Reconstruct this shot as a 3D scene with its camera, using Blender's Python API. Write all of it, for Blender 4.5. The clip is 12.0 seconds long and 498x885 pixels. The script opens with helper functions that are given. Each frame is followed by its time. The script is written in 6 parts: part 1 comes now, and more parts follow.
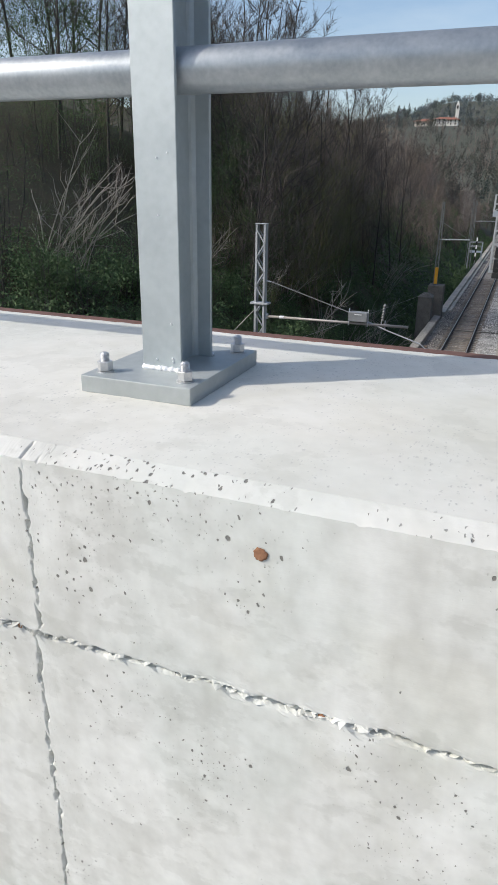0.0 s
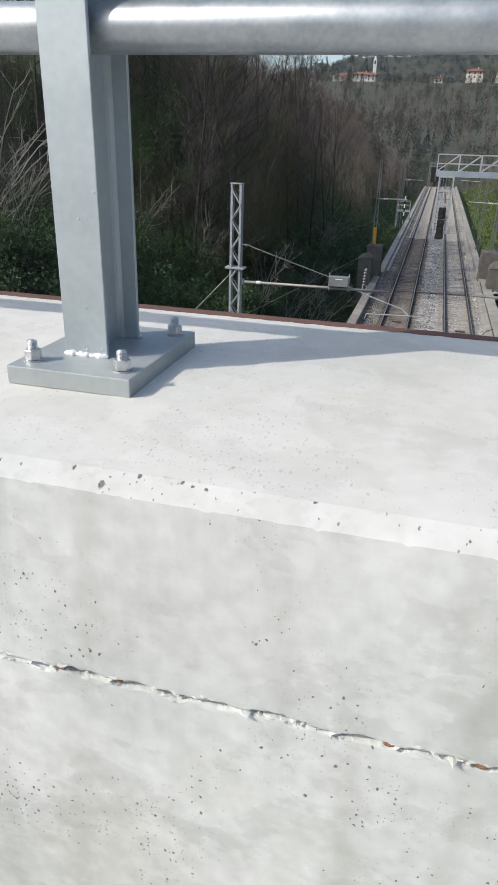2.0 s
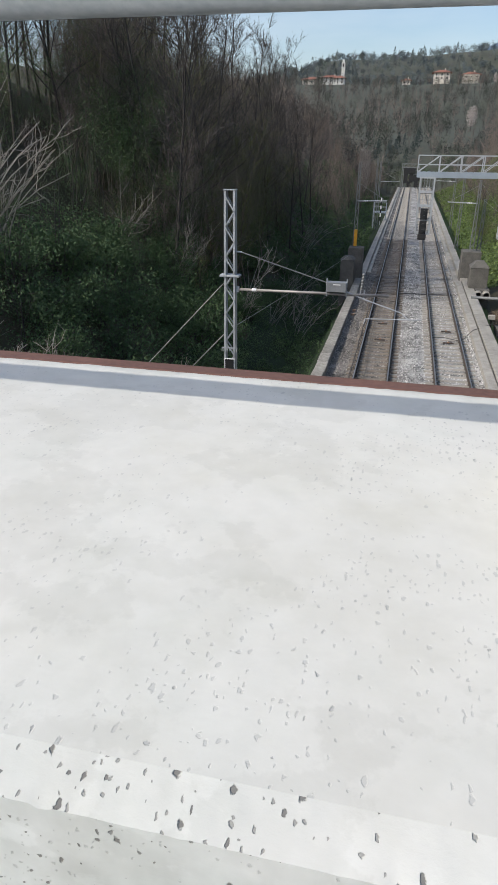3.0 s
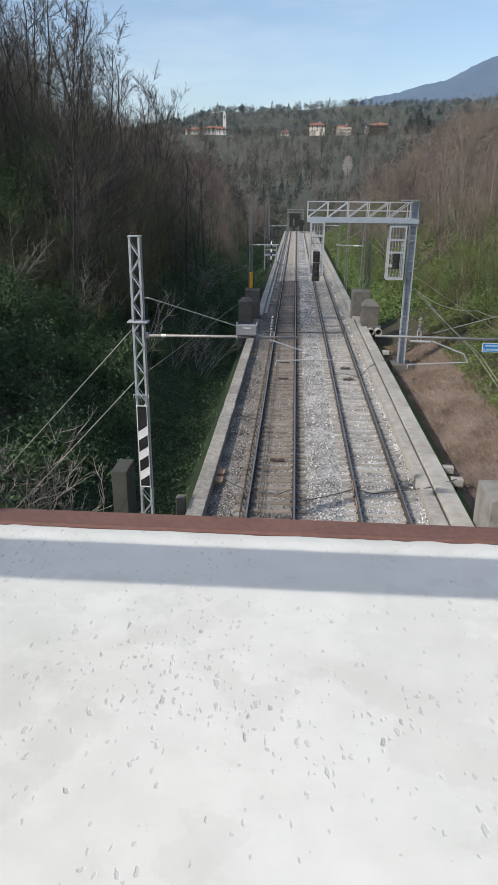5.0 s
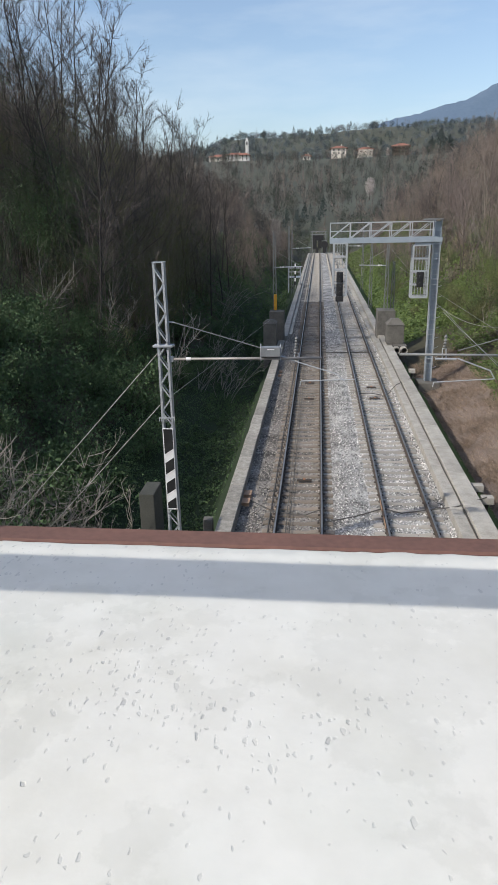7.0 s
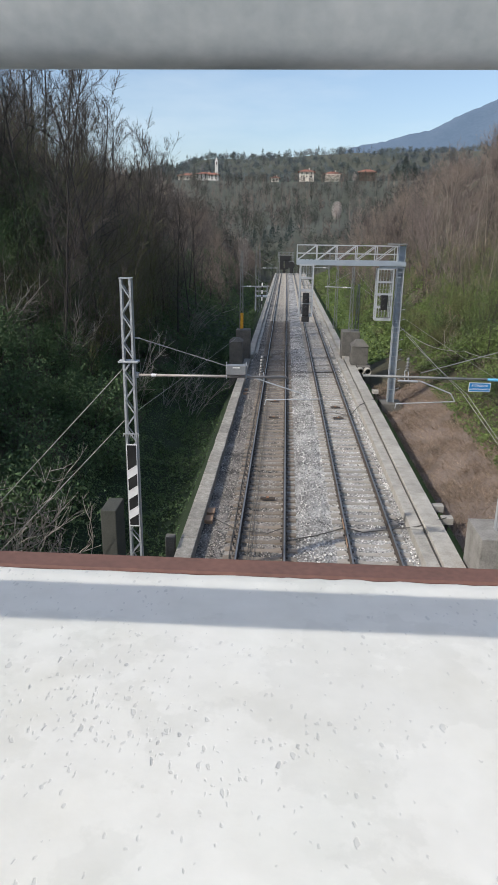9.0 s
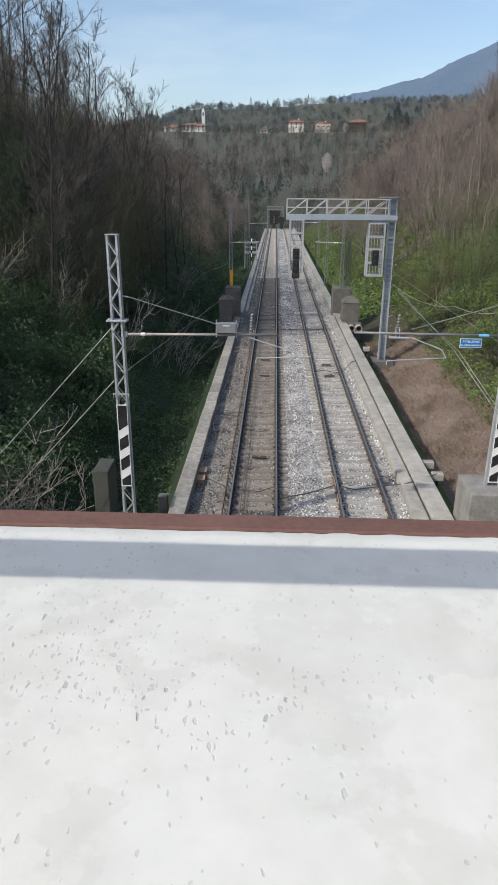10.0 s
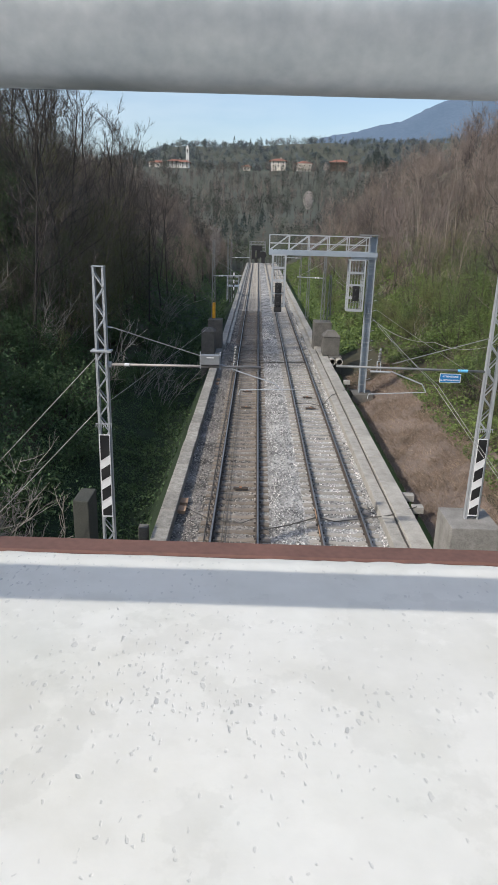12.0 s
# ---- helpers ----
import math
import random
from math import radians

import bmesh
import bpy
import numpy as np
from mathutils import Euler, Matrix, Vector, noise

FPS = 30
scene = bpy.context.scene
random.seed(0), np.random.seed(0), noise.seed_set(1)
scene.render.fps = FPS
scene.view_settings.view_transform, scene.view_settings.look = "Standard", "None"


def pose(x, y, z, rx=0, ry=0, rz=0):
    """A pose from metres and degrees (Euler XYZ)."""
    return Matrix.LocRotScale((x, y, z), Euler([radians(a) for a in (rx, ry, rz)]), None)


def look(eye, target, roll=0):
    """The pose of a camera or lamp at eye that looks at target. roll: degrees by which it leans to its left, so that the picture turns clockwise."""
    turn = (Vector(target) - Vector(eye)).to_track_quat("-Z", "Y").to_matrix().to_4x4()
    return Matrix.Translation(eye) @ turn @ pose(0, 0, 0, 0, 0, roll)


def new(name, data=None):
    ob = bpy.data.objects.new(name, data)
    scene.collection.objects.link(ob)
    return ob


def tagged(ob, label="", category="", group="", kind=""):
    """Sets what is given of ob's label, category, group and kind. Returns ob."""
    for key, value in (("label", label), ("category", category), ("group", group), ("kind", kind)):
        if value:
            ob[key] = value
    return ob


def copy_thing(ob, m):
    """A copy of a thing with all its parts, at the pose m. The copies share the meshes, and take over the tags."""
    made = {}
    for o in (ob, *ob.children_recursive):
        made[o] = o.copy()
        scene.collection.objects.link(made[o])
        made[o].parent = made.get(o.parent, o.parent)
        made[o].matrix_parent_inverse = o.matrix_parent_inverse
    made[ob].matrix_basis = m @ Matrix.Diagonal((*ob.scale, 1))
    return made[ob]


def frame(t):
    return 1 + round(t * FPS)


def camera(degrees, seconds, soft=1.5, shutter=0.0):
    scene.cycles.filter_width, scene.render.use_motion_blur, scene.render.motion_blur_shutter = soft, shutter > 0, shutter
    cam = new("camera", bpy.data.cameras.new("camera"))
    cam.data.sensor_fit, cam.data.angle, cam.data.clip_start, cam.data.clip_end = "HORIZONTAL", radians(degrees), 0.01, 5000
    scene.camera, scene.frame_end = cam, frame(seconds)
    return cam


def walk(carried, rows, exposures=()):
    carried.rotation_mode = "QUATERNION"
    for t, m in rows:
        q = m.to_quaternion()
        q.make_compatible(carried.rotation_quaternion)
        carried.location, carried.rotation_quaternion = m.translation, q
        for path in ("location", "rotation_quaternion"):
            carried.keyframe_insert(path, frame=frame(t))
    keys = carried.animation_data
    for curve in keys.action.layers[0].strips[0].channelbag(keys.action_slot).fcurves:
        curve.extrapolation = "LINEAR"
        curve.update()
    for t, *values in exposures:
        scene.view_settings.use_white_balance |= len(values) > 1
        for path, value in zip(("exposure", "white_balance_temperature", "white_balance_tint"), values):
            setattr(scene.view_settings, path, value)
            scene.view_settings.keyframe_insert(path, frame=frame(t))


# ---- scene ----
# ---- camera ----
cam = camera(41.54, 12.0, soft=0.8)
PATH = [
    (0, (2.999, -1.106, 9.31), (2.315, 0.627, 8.582), 0.9),
    (0.5, (2.629, -1.222, 9.336), (1.996, 0.521, 8.587), 0.8),
    (1, (2.26, -1.177, 9.297), (1.604, 0.481, 8.392), -2.7),
    (1.5, (1.888, -1.119, 9.303), (1.267, 0.573, 8.436), 0.6),
    (2, (1.492, -1.069, 9.328), (1.036, 0.693, 8.497), 1.8),
    (2.1, (1.42, -1.047, 9.319), (0.976, 0.697, 8.444), 3),
    (2.4, (1.192, -0.955, 9.31), (0.656, 0.773, 8.46), -0.5),
    (2.5, (1.116, -0.91, 9.316), (0.548, 0.769, 8.389), -2.9),
    (2.7, (1.004, -0.881, 9.337), (0.417, 0.813, 8.45), 0.3),
    (3, (0.909, -0.802, 9.331), (0.507, 0.978, 8.512), 0.6),
    (3.2, (0.755, -0.74, 9.341), (0.58, 1.047, 8.46), 1.5),
    (3.5, (0.616, -0.673, 9.358), (0.593, 1.106, 8.446), 1.8),
    (3.7, (0.564, -0.646, 9.368), (0.457, 1.207, 8.621), 0.9),
    (5.3, (0.489, -0.508, 9.334), (0.363, 1.36, 8.63), 0.4),
    (5.5, (0.49, -0.507, 9.335), (0.315, 1.352, 8.62), -0.2),
    (6, (0.511, -0.518, 9.336), (0.28, 1.352, 8.665), -0.5),
    (6.5, (0.536, -0.536, 9.338), (0.357, 1.332, 8.647), -0.4),
    (7, (0.538, -0.538, 9.341), (0.334, 1.345, 8.698), -1.2),
    (7.2, (0.536, -0.533, 9.335), (0.41, 1.359, 8.698), -0.1),
    (8.8, (0.539, -0.541, 9.353), (0.39, 1.347, 8.71), -0.5),
    (9, (0.543, -0.553, 9.358), (0.446, 1.354, 8.765), 0.8),
    (9.5, (0.549, -0.549, 9.351), (0.478, 1.343, 8.705), 0.4),
    (10, (0.547, -0.54, 9.348), (0.479, 1.329, 8.637), 0.4),
    (10.5, (0.537, -0.548, 9.349), (0.391, 1.323, 8.656), 0.3),
    (11, (0.546, -0.54, 9.352), (0.45, 1.348, 8.697), 0),
    (11.5, (0.546, -0.547, 9.355), (0.443, 1.337, 8.693), -0.5),
    (12, (0.48, -0.581, 9.364), (0.471, 1.32, 8.744), 1.6),
]
walk(cam, [(t, look(eye, target, roll)) for t, eye, target, roll in PATH],
     exposures=((0.0, 0.27), (3.0, 0.25), (3.7, 0.30), (5.3, 0.35), (12.0, 0.35)))

# ---- light ----
SUN_FROM = Vector((-1.014, -0.685, 1.0)).normalized()
world = bpy.data.worlds.new("world")
scene.world = world
world.use_nodes = True
wn = world.node_tree.nodes
wl = world.node_tree.links
sky = wn.new("ShaderNodeTexSky")
sky.sky_type = "NISHITA"
sky.sun_disc = False
sky.sun_elevation = math.asin(SUN_FROM.z)
sky.sun_rotation = math.atan2(SUN_FROM.x, SUN_FROM.y)
sky.air_density, sky.dust_density, sky.ozone_density = 1.0, 2.0, 1.1
# thin veils of cloud over the whole dome
wtc = wn.new("ShaderNodeTexCoord")
wmap = wn.new("ShaderNodeMapping")
wmap.inputs["Scale"].default_value = (1.6, 1.6, 7.0)
wno = wn.new("ShaderNodeTexNoise")
wno.inputs["Scale"].default_value = 2.2
wno.inputs["Detail"].default_value = 6.0
wno.inputs["Roughness"].default_value = 0.55
wramp = wn.new("ShaderNodeValToRGB")
wramp.color_ramp.elements[0].position = 0.45
wramp.color_ramp.elements[0].color = (0, 0, 0, 1)
wramp.color_ramp.elements[1].position = 0.75
wramp.color_ramp.elements[1].color = (0.35, 0.35, 0.35, 1)
wmix = wn.new("ShaderNodeMixRGB")
wmix.inputs["Color2"].default_value = (4.5, 5.05, 5.5, 1)
wl.new(wtc.outputs["Generated"], wmap.inputs["Vector"])
wl.new(wmap.outputs["Vector"], wno.inputs["Vector"])
wl.new(wno.outputs["Fac"], wramp.inputs["Fac"])
wl.new(wramp.outputs["Color"], wmix.inputs["Fac"])
wl.new(sky.outputs["Color"], wmix.inputs["Color1"])
wl.new(wmix.outputs["Color"], wn["Background"].inputs["Color"])
wn["Background"].inputs["Strength"].default_value = 0.145

sun_data = bpy.data.lights.new("sun", "SUN")
sun_data.energy = 2.6
sun_data.angle = radians(0.6)
sun_data.color = (1.0, 0.95, 0.87)
sun = new("sun", sun_data)
sun.matrix_world = look((-60, -40, 80), Vector((-60, -40, 80)) - SUN_FROM)
scene.view_settings.exposure = 0.30


# ---- materials ----
def surface(name, c1, c2, scale=6.0, fine=60.0, rough=0.8, bump=0.3, metal=0.0, spread=0.5, depth=0.01, island=0.0, objrand=0.0, rough_var=0.15):
    """Two colours mixed by a coarse and a fine noise, with matching relief."""
    m = bpy.data.materials.new(name)
    m.use_nodes = True
    n, l = m.node_tree.nodes, m.node_tree.links
    b = n["Principled BSDF"]
    tc = n.new("ShaderNodeTexCoord")
    a = n.new("ShaderNodeTexNoise")
    a.inputs["Scale"].default_value = scale
    a.inputs["Detail"].default_value = 5.0
    f = n.new("ShaderNodeTexNoise")
    f.inputs["Scale"].default_value = fine
    f.inputs["Detail"].default_value = 3.0
    l.new(tc.outputs["Object"], a.inputs["Vector"])
    l.new(tc.outputs["Object"], f.inputs["Vector"])
    add = n.new("ShaderNodeMath")
    add.operation = "MULTIPLY_ADD"
    add.inputs[1].default_value = 0.45
    l.new(f.outputs["Fac"], add.inputs[0])
    half = n.new("ShaderNodeMath")
    half.operation = "MULTIPLY"
    half.inputs[1].default_value = 0.55
    l.new(a.outputs["Fac"], half.inputs[0])
    l.new(half.outputs[0], add.inputs[2])
    ramp = n.new("ShaderNodeValToRGB")
    ramp.color_ramp.elements[0].position = 0.5 - 0.3 * spread
    ramp.color_ramp.elements[1].position = 0.5 + 0.3 * spread
    ramp.color_ramp.elements[0].color = (*c1, 1)
    ramp.color_ramp.elements[1].color = (*c2, 1)
    l.new(add.outputs[0], ramp.inputs["Fac"])
    col = ramp.outputs["Color"]
    if island or objrand:
        src = n.new("ShaderNodeNewGeometry").outputs["Random Per Island"] if island else n.new("ShaderNodeObjectInfo").outputs["Random"]
        k = island or objrand
        mr = n.new("ShaderNodeMapRange")
        mr.inputs["To Min"].default_value = 1 - k
        mr.inputs["To Max"].default_value = 1 + k
        l.new(src, mr.inputs["Value"])
        hs = n.new("ShaderNodeHueSaturation")
        l.new(mr.outputs["Result"], hs.inputs["Value"])
        l.new(col, hs.inputs["Color"])
        col = hs.outputs["Color"]
    l.new(col, b.inputs["Base Color"])
    rr = n.new("ShaderNodeMapRange")
    rr.inputs["To Min"].default_value = max(0.03, rough - rough_var)
    rr.inputs["To Max"].default_value = min(1.0, rough + rough_var)
    l.new(a.outputs["Fac"], rr.inputs["Value"])
    l.new(rr.outputs["Result"], b.inputs["Roughness"])
    b.inputs["Metallic"].default_value = metal
    if bump:
        bp = n.new("ShaderNodeBump")
        bp.inputs["Strength"].default_value = bump
        bp.inputs["Distance"].default_value = depth
        l.new(add.outputs[0], bp.inputs["Height"])
        l.new(bp.outputs["Normal"], b.inputs["Normal"])
    return m


def concrete_wall(name, c1, c2, holes, streak=0.78, hole_shade=(0.11, 0.105, 0.10), stretch=(1, 1), relief=0.004, plane=("X", "Z"), mottle=1.0):
    """Pale site-cast concrete: cloudy tone, form-board grain, damp streaks and air holes of several sizes, coloured
    dark for their inner shade.
    """
    m = surface(name, c1, c2, 3.0, 45.0, 0.88, 0.0)
    n, l = m.node_tree.nodes, m.node_tree.links
    b = n["Principled BSDF"]
    tc = n.new("ShaderNodeTexCoord")
    col = b.inputs["Base Color"].links[0].from_socket

    def noise_of(scale, detail, vec=(1, 1, 1), rough=0.5):
        mp = n.new("ShaderNodeMapping")
        mp.inputs["Scale"].default_value = vec
        l.new(tc.outputs["Object"], mp.inputs["Vector"])
        t = n.new("ShaderNodeTexNoise")
        t.inputs["Scale"].default_value = scale
        t.inputs["Detail"].default_value = detail
        t.inputs["Roughness"].default_value = rough
        l.new(mp.outputs["Vector"], t.inputs["Vector"])
        return t

    def tone(fac, lo, hi, value, colour_in):
        r = n.new("ShaderNodeValToRGB")
        r.color_ramp.elements[0].position, r.color_ramp.elements[0].color = lo, (1, 1, 1, 1)
        r.color_ramp.elements[1].position, r.color_ramp.elements[1].color = hi, value
        l.new(fac, r.inputs["Fac"])
        x = n.new("ShaderNodeMixRGB")
        x.blend_type = "MULTIPLY"
        x.inputs["Fac"].default_value = mottle
        l.new(colour_in, x.inputs["Color1"])
        l.new(r.outputs["Color"], x.inputs["Color2"])
        return x.outputs["Color"]

    col = tone(noise_of(1.0, 5.0, (16.0, 16.0, 2.6)).outputs["Fac"], 0.45, 0.75, (streak, streak * 0.995, streak * 0.975, 1), col)
    col = tone(noise_of(9.0, 9.0, (1, 1, 1.6), 0.62).outputs["Fac"], 0.53, 0.56, (0.92, 0.92, 0.915, 1), col)
    col = tone(noise_of(4.0, 6.0, (1, 1, 1), 0.6).outputs["Fac"], 0.46, 0.62, (0.93, 0.95, 0.945, 1), col)
    col = tone(noise_of(2.2, 8.0, (1, 1, 1), 0.6).outputs["Fac"], 0.55, 0.62, (0.95, 0.945, 0.92, 1), col)
    heights = []
    warp = noise_of(140.0, 3.0, (1, 1, 1), 0.6)
    wv = n.new("ShaderNodeVectorMath")
    wv.operation = "MULTIPLY_ADD"
    wv.inputs[1].default_value = (0.0058, 0.0058, 0.0)
    l.new(warp.outputs["Color"], wv.inputs[0])
    split = n.new("ShaderNodeSeparateXYZ")
    l.new(tc.outputs["Object"], split.inputs[0])
    flat = n.new("ShaderNodeCombineXYZ")
    for k, (axis, factor) in enumerate(zip(plane, stretch)):
        mul = n.new("ShaderNodeMath")
        mul.operation = "MULTIPLY"
        mul.inputs[1].default_value = factor
        l.new(split.outputs[axis], mul.inputs[0])
        l.new(mul.outputs[0], flat.inputs[k])
    l.new(flat.outputs[0], wv.inputs[2])
    gate = noise_of(7.0, 3.0)
    for size, keep, radius, strength in holes:
        v = n.new("ShaderNodeTexVoronoi")
        v.voronoi_dimensions = "2D"
        v.inputs["Scale"].default_value = size
        l.new(wv.outputs["Vector"], v.inputs["Vector"])
        sep = n.new("ShaderNodeSeparateColor")
        l.new(v.outputs["Color"], sep.inputs["Color"])
        g = n.new("ShaderNodeMath")
        g.operation = "MULTIPLY_ADD"
        g.inputs[1].default_value = 1.2
        l.new(gate.outputs["Fac"], g.inputs[0])
        l.new(sep.outputs["Red"], g.inputs[2])
        on = n.new("ShaderNodeMath")
        on.operation = "GREATER_THAN"
        on.inputs[1].default_value = keep + 0.60
        l.new(g.outputs[0], on.inputs[0])
        # the hole's own size varies from cell to cell
        rad = n.new("ShaderNodeMapRange")
        rad.inputs["To Min"].default_value = radius * 0.45
        rad.inputs["To Max"].default_value = radius * 1.35
        l.new(sep.outputs["Green"], rad.inputs["Value"])
        d = n.new("ShaderNodeMapRange")
        l.new(rad.outputs["Result"], d.inputs["From Max"])
        d.inputs["From Min"].default_value = radius * 0.25
        d.inputs["To Min"].default_value = 1.0
        d.inputs["To Max"].default_value = 0.0
        l.new(v.outputs["Distance"], d.inputs["Value"])
        hole = n.new("ShaderNodeMath")
        hole.operation = "MULTIPLY"
        l.new(d.outputs["Result"], hole.inputs[0])
        l.new(on.outputs[0], hole.inputs[1])
        sharp = n.new("ShaderNodeMath")
        sharp.operation = "MULTIPLY"
        sharp.use_clamp = True
        sharp.inputs[1].default_value = 2.2
        l.new(hole.outputs[0], sharp.inputs[0])
        # shade inside the holes is put into the colour, besides the bump
        dark = n.new("ShaderNodeMixRGB")
        dark.inputs["Color2"].default_value = (*hole_shade, 1)
        faint = n.new("ShaderNodeMath")
        faint.operation = "MULTIPLY"
        faint.inputs[1].default_value = strength
        l.new(sharp.outputs[0], faint.inputs[0])
        l.new(faint.outputs[0], dark.inputs["Fac"])
        l.new(col, dark.inputs["Color1"])
        col = dark.outputs["Color"]
        heights.append(faint.outputs[0])
    l.new(col, b.inputs["Base Color"])
    total = heights[0]
    for h in heights[1:]:
        a = n.new("ShaderNodeMath")
        a.operation = "ADD"
        l.new(total, a.inputs[0])
        l.new(h, a.inputs[1])
        total = a.outputs[0]
    grain = noise_of(90.0, 6.0, (0.5, 0.5, 1.6), 0.65)
    mm = n.new("ShaderNodeMath")
    mm.operation = "MULTIPLY_ADD"
    mm.inputs[1].default_value = 0.35
    l.new(grain.outputs["Fac"], mm.inputs[0])
    inv = n.new("ShaderNodeMath")
    inv.operation = "MULTIPLY"
    inv.inputs[1].default_value = -1.0
    l.new(total, inv.inputs[0])
    l.new(inv.outputs[0], mm.inputs[2])
    bp = n.new("ShaderNodeBump")
    bp.inputs["Strength"].default_value = 0.7
    bp.inputs["Distance"].default_value = relief
    l.new(mm.outputs[0], bp.inputs["Height"])
    l.new(bp.outputs["Normal"], b.inputs["Normal"])
    return m


M_WALL = concrete_wall("parapet_face_concrete", (0.57, 0.575, 0.545), (0.735, 0.745, 0.715), ((38.0, 0.975, 0.085, 0.9), (95.0, 0.975, 0.13, 0.9), (150.0, 0.965, 0.15, 0.8), (260.0, 0.92, 0.2, 0.22)), 0.83, (0.15, 0.145, 0.13), (1, 0.8), 0.0018)
M_WALLTOP = concrete_wall("parapet_top_concrete", (0.645, 0.633, 0.582), (0.72, 0.707, 0.655), ((80.0, 0.98, 0.10, 0.75), (125.0, 0.87, 0.18, 0.42), (220.0, 0.80, 0.20, 0.36)), 0.92, (0.40, 0.40, 0.385), (1.0, 0.55), 0.0008, ("X", "Y"), 0.75)
M_CHAMF = concrete_wall("parapet_arris_concrete", (0.60, 0.60, 0.565), (0.69, 0.685, 0.65), ((45.0, 0.88, 0.11, 0.9), (95.0, 0.76, 0.15, 0.9), (190.0, 0.80, 0.18, 0.6)), 0.90, (0.14, 0.135, 0.125), (1, 0.7), 0.002, ("X", "Y"))
M_GALV = surface("galvanised_steel", (0.40, 0.445, 0.46), (0.53, 0.58, 0.595), 14.0, 90.0, 0.5, 0.08, 0.55, 0.9, 0.002)
M_PIPE = surface("galvanised_pipe", (0.29, 0.325, 0.35), (0.50, 0.525, 0.54), 26.0, 160.0, 0.44, 0.10, 0.75, 0.8, 0.001)
M_PLATE = surface("galvanised_plate", (0.36, 0.39, 0.39), (0.48, 0.51, 0.51), 10.0, 80.0, 0.55, 0.1, 0.4, 0.9, 0.002)
M_ZINC = surface("bright_zinc", (0.5, 0.51, 0.52), (0.72, 0.72, 0.72), 60.0, 300.0, 0.35, 0.1, 0.8, 0.9, 0.001)
M_WELD = surface("zinc_paint", (0.72, 0.74, 0.76), (0.86, 0.87, 0.88), 60.0, 220.0, 0.5, 0.4, 0.2, 0.8, 0.003)
M_CORTEN = surface("rusty_steel", (0.095, 0.050, 0.039), (0.19, 0.095, 0.073), 9.0, 140.0, 0.85, 0.25, 0.0, 0.8, 0.002)
M_RUST = surface("rust", (0.12, 0.05, 0.028), (0.42, 0.22, 0.12), 60.0, 300.0, 0.9, 0.5, 0.0, 1.0, 0.002)
# unseen deck, pale so that it throws light up at the parapet face
M_DECK = surface("pale_bounce_deck", (0.42, 0.41, 0.39), (0.56, 0.55, 0.52), 3.0, 80.0, 0.9, 0.4, 0.0, 0.8, 0.004)
M_KERB = surface("kerb_concrete", (0.20, 0.19, 0.165), (0.50, 0.475, 0.43), 2.4, 24.0, 0.9, 0.4, 0.0, 0.9, 0.01, objrand=0.12)
M_OLD = surface("old_concrete", (0.060, 0.056, 0.050), (0.20, 0.19, 0.17), 2.2, 22.0, 0.92, 0.4, 0.0, 0.9, 0.012)
M_KERBOLD = surface("blackened_kerb_concrete", (0.10, 0.093, 0.078), (0.47, 0.445, 0.40), 5.5, 34.0, 0.93, 0.5, 0.0, 0.9, 0.014, objrand=0.2)
M_BLOCK = surface("stained_block_concrete", (0.11, 0.105, 0.095), (0.36, 0.345, 0.32), 2.6, 26.0, 0.92, 0.4, 0.0, 0.9, 0.012)
M_SLEEPOLD = surface("dusty_sleeper_concrete", (0.15, 0.125, 0.10), (0.28, 0.235, 0.19), 3.0, 40.0, 0.92, 0.3, 0.0, 0.9, 0.006, objrand=0.18)
M_SLEEPER = surface("sleeper_concrete", (0.25, 0.23, 0.20), (0.40, 0.375, 0.335), 3.0, 40.0, 0.9, 0.3, 0.0, 0.9, 0.006, objrand=0.15)
M_BED = surface("ballast_bed", (0.05, 0.047, 0.043), (0.56, 0.55, 0.53), 0.9, 15.0, 0.95, 1.0, 0.0, 0.45, 0.06)
M_STONE = surface("ballast_stone", (0.26, 0.253, 0.242), (0.68, 0.667, 0.647), 0.7, 30.0, 0.95, 0.2, 0.0, 0.9, 0.01, island=0.75)


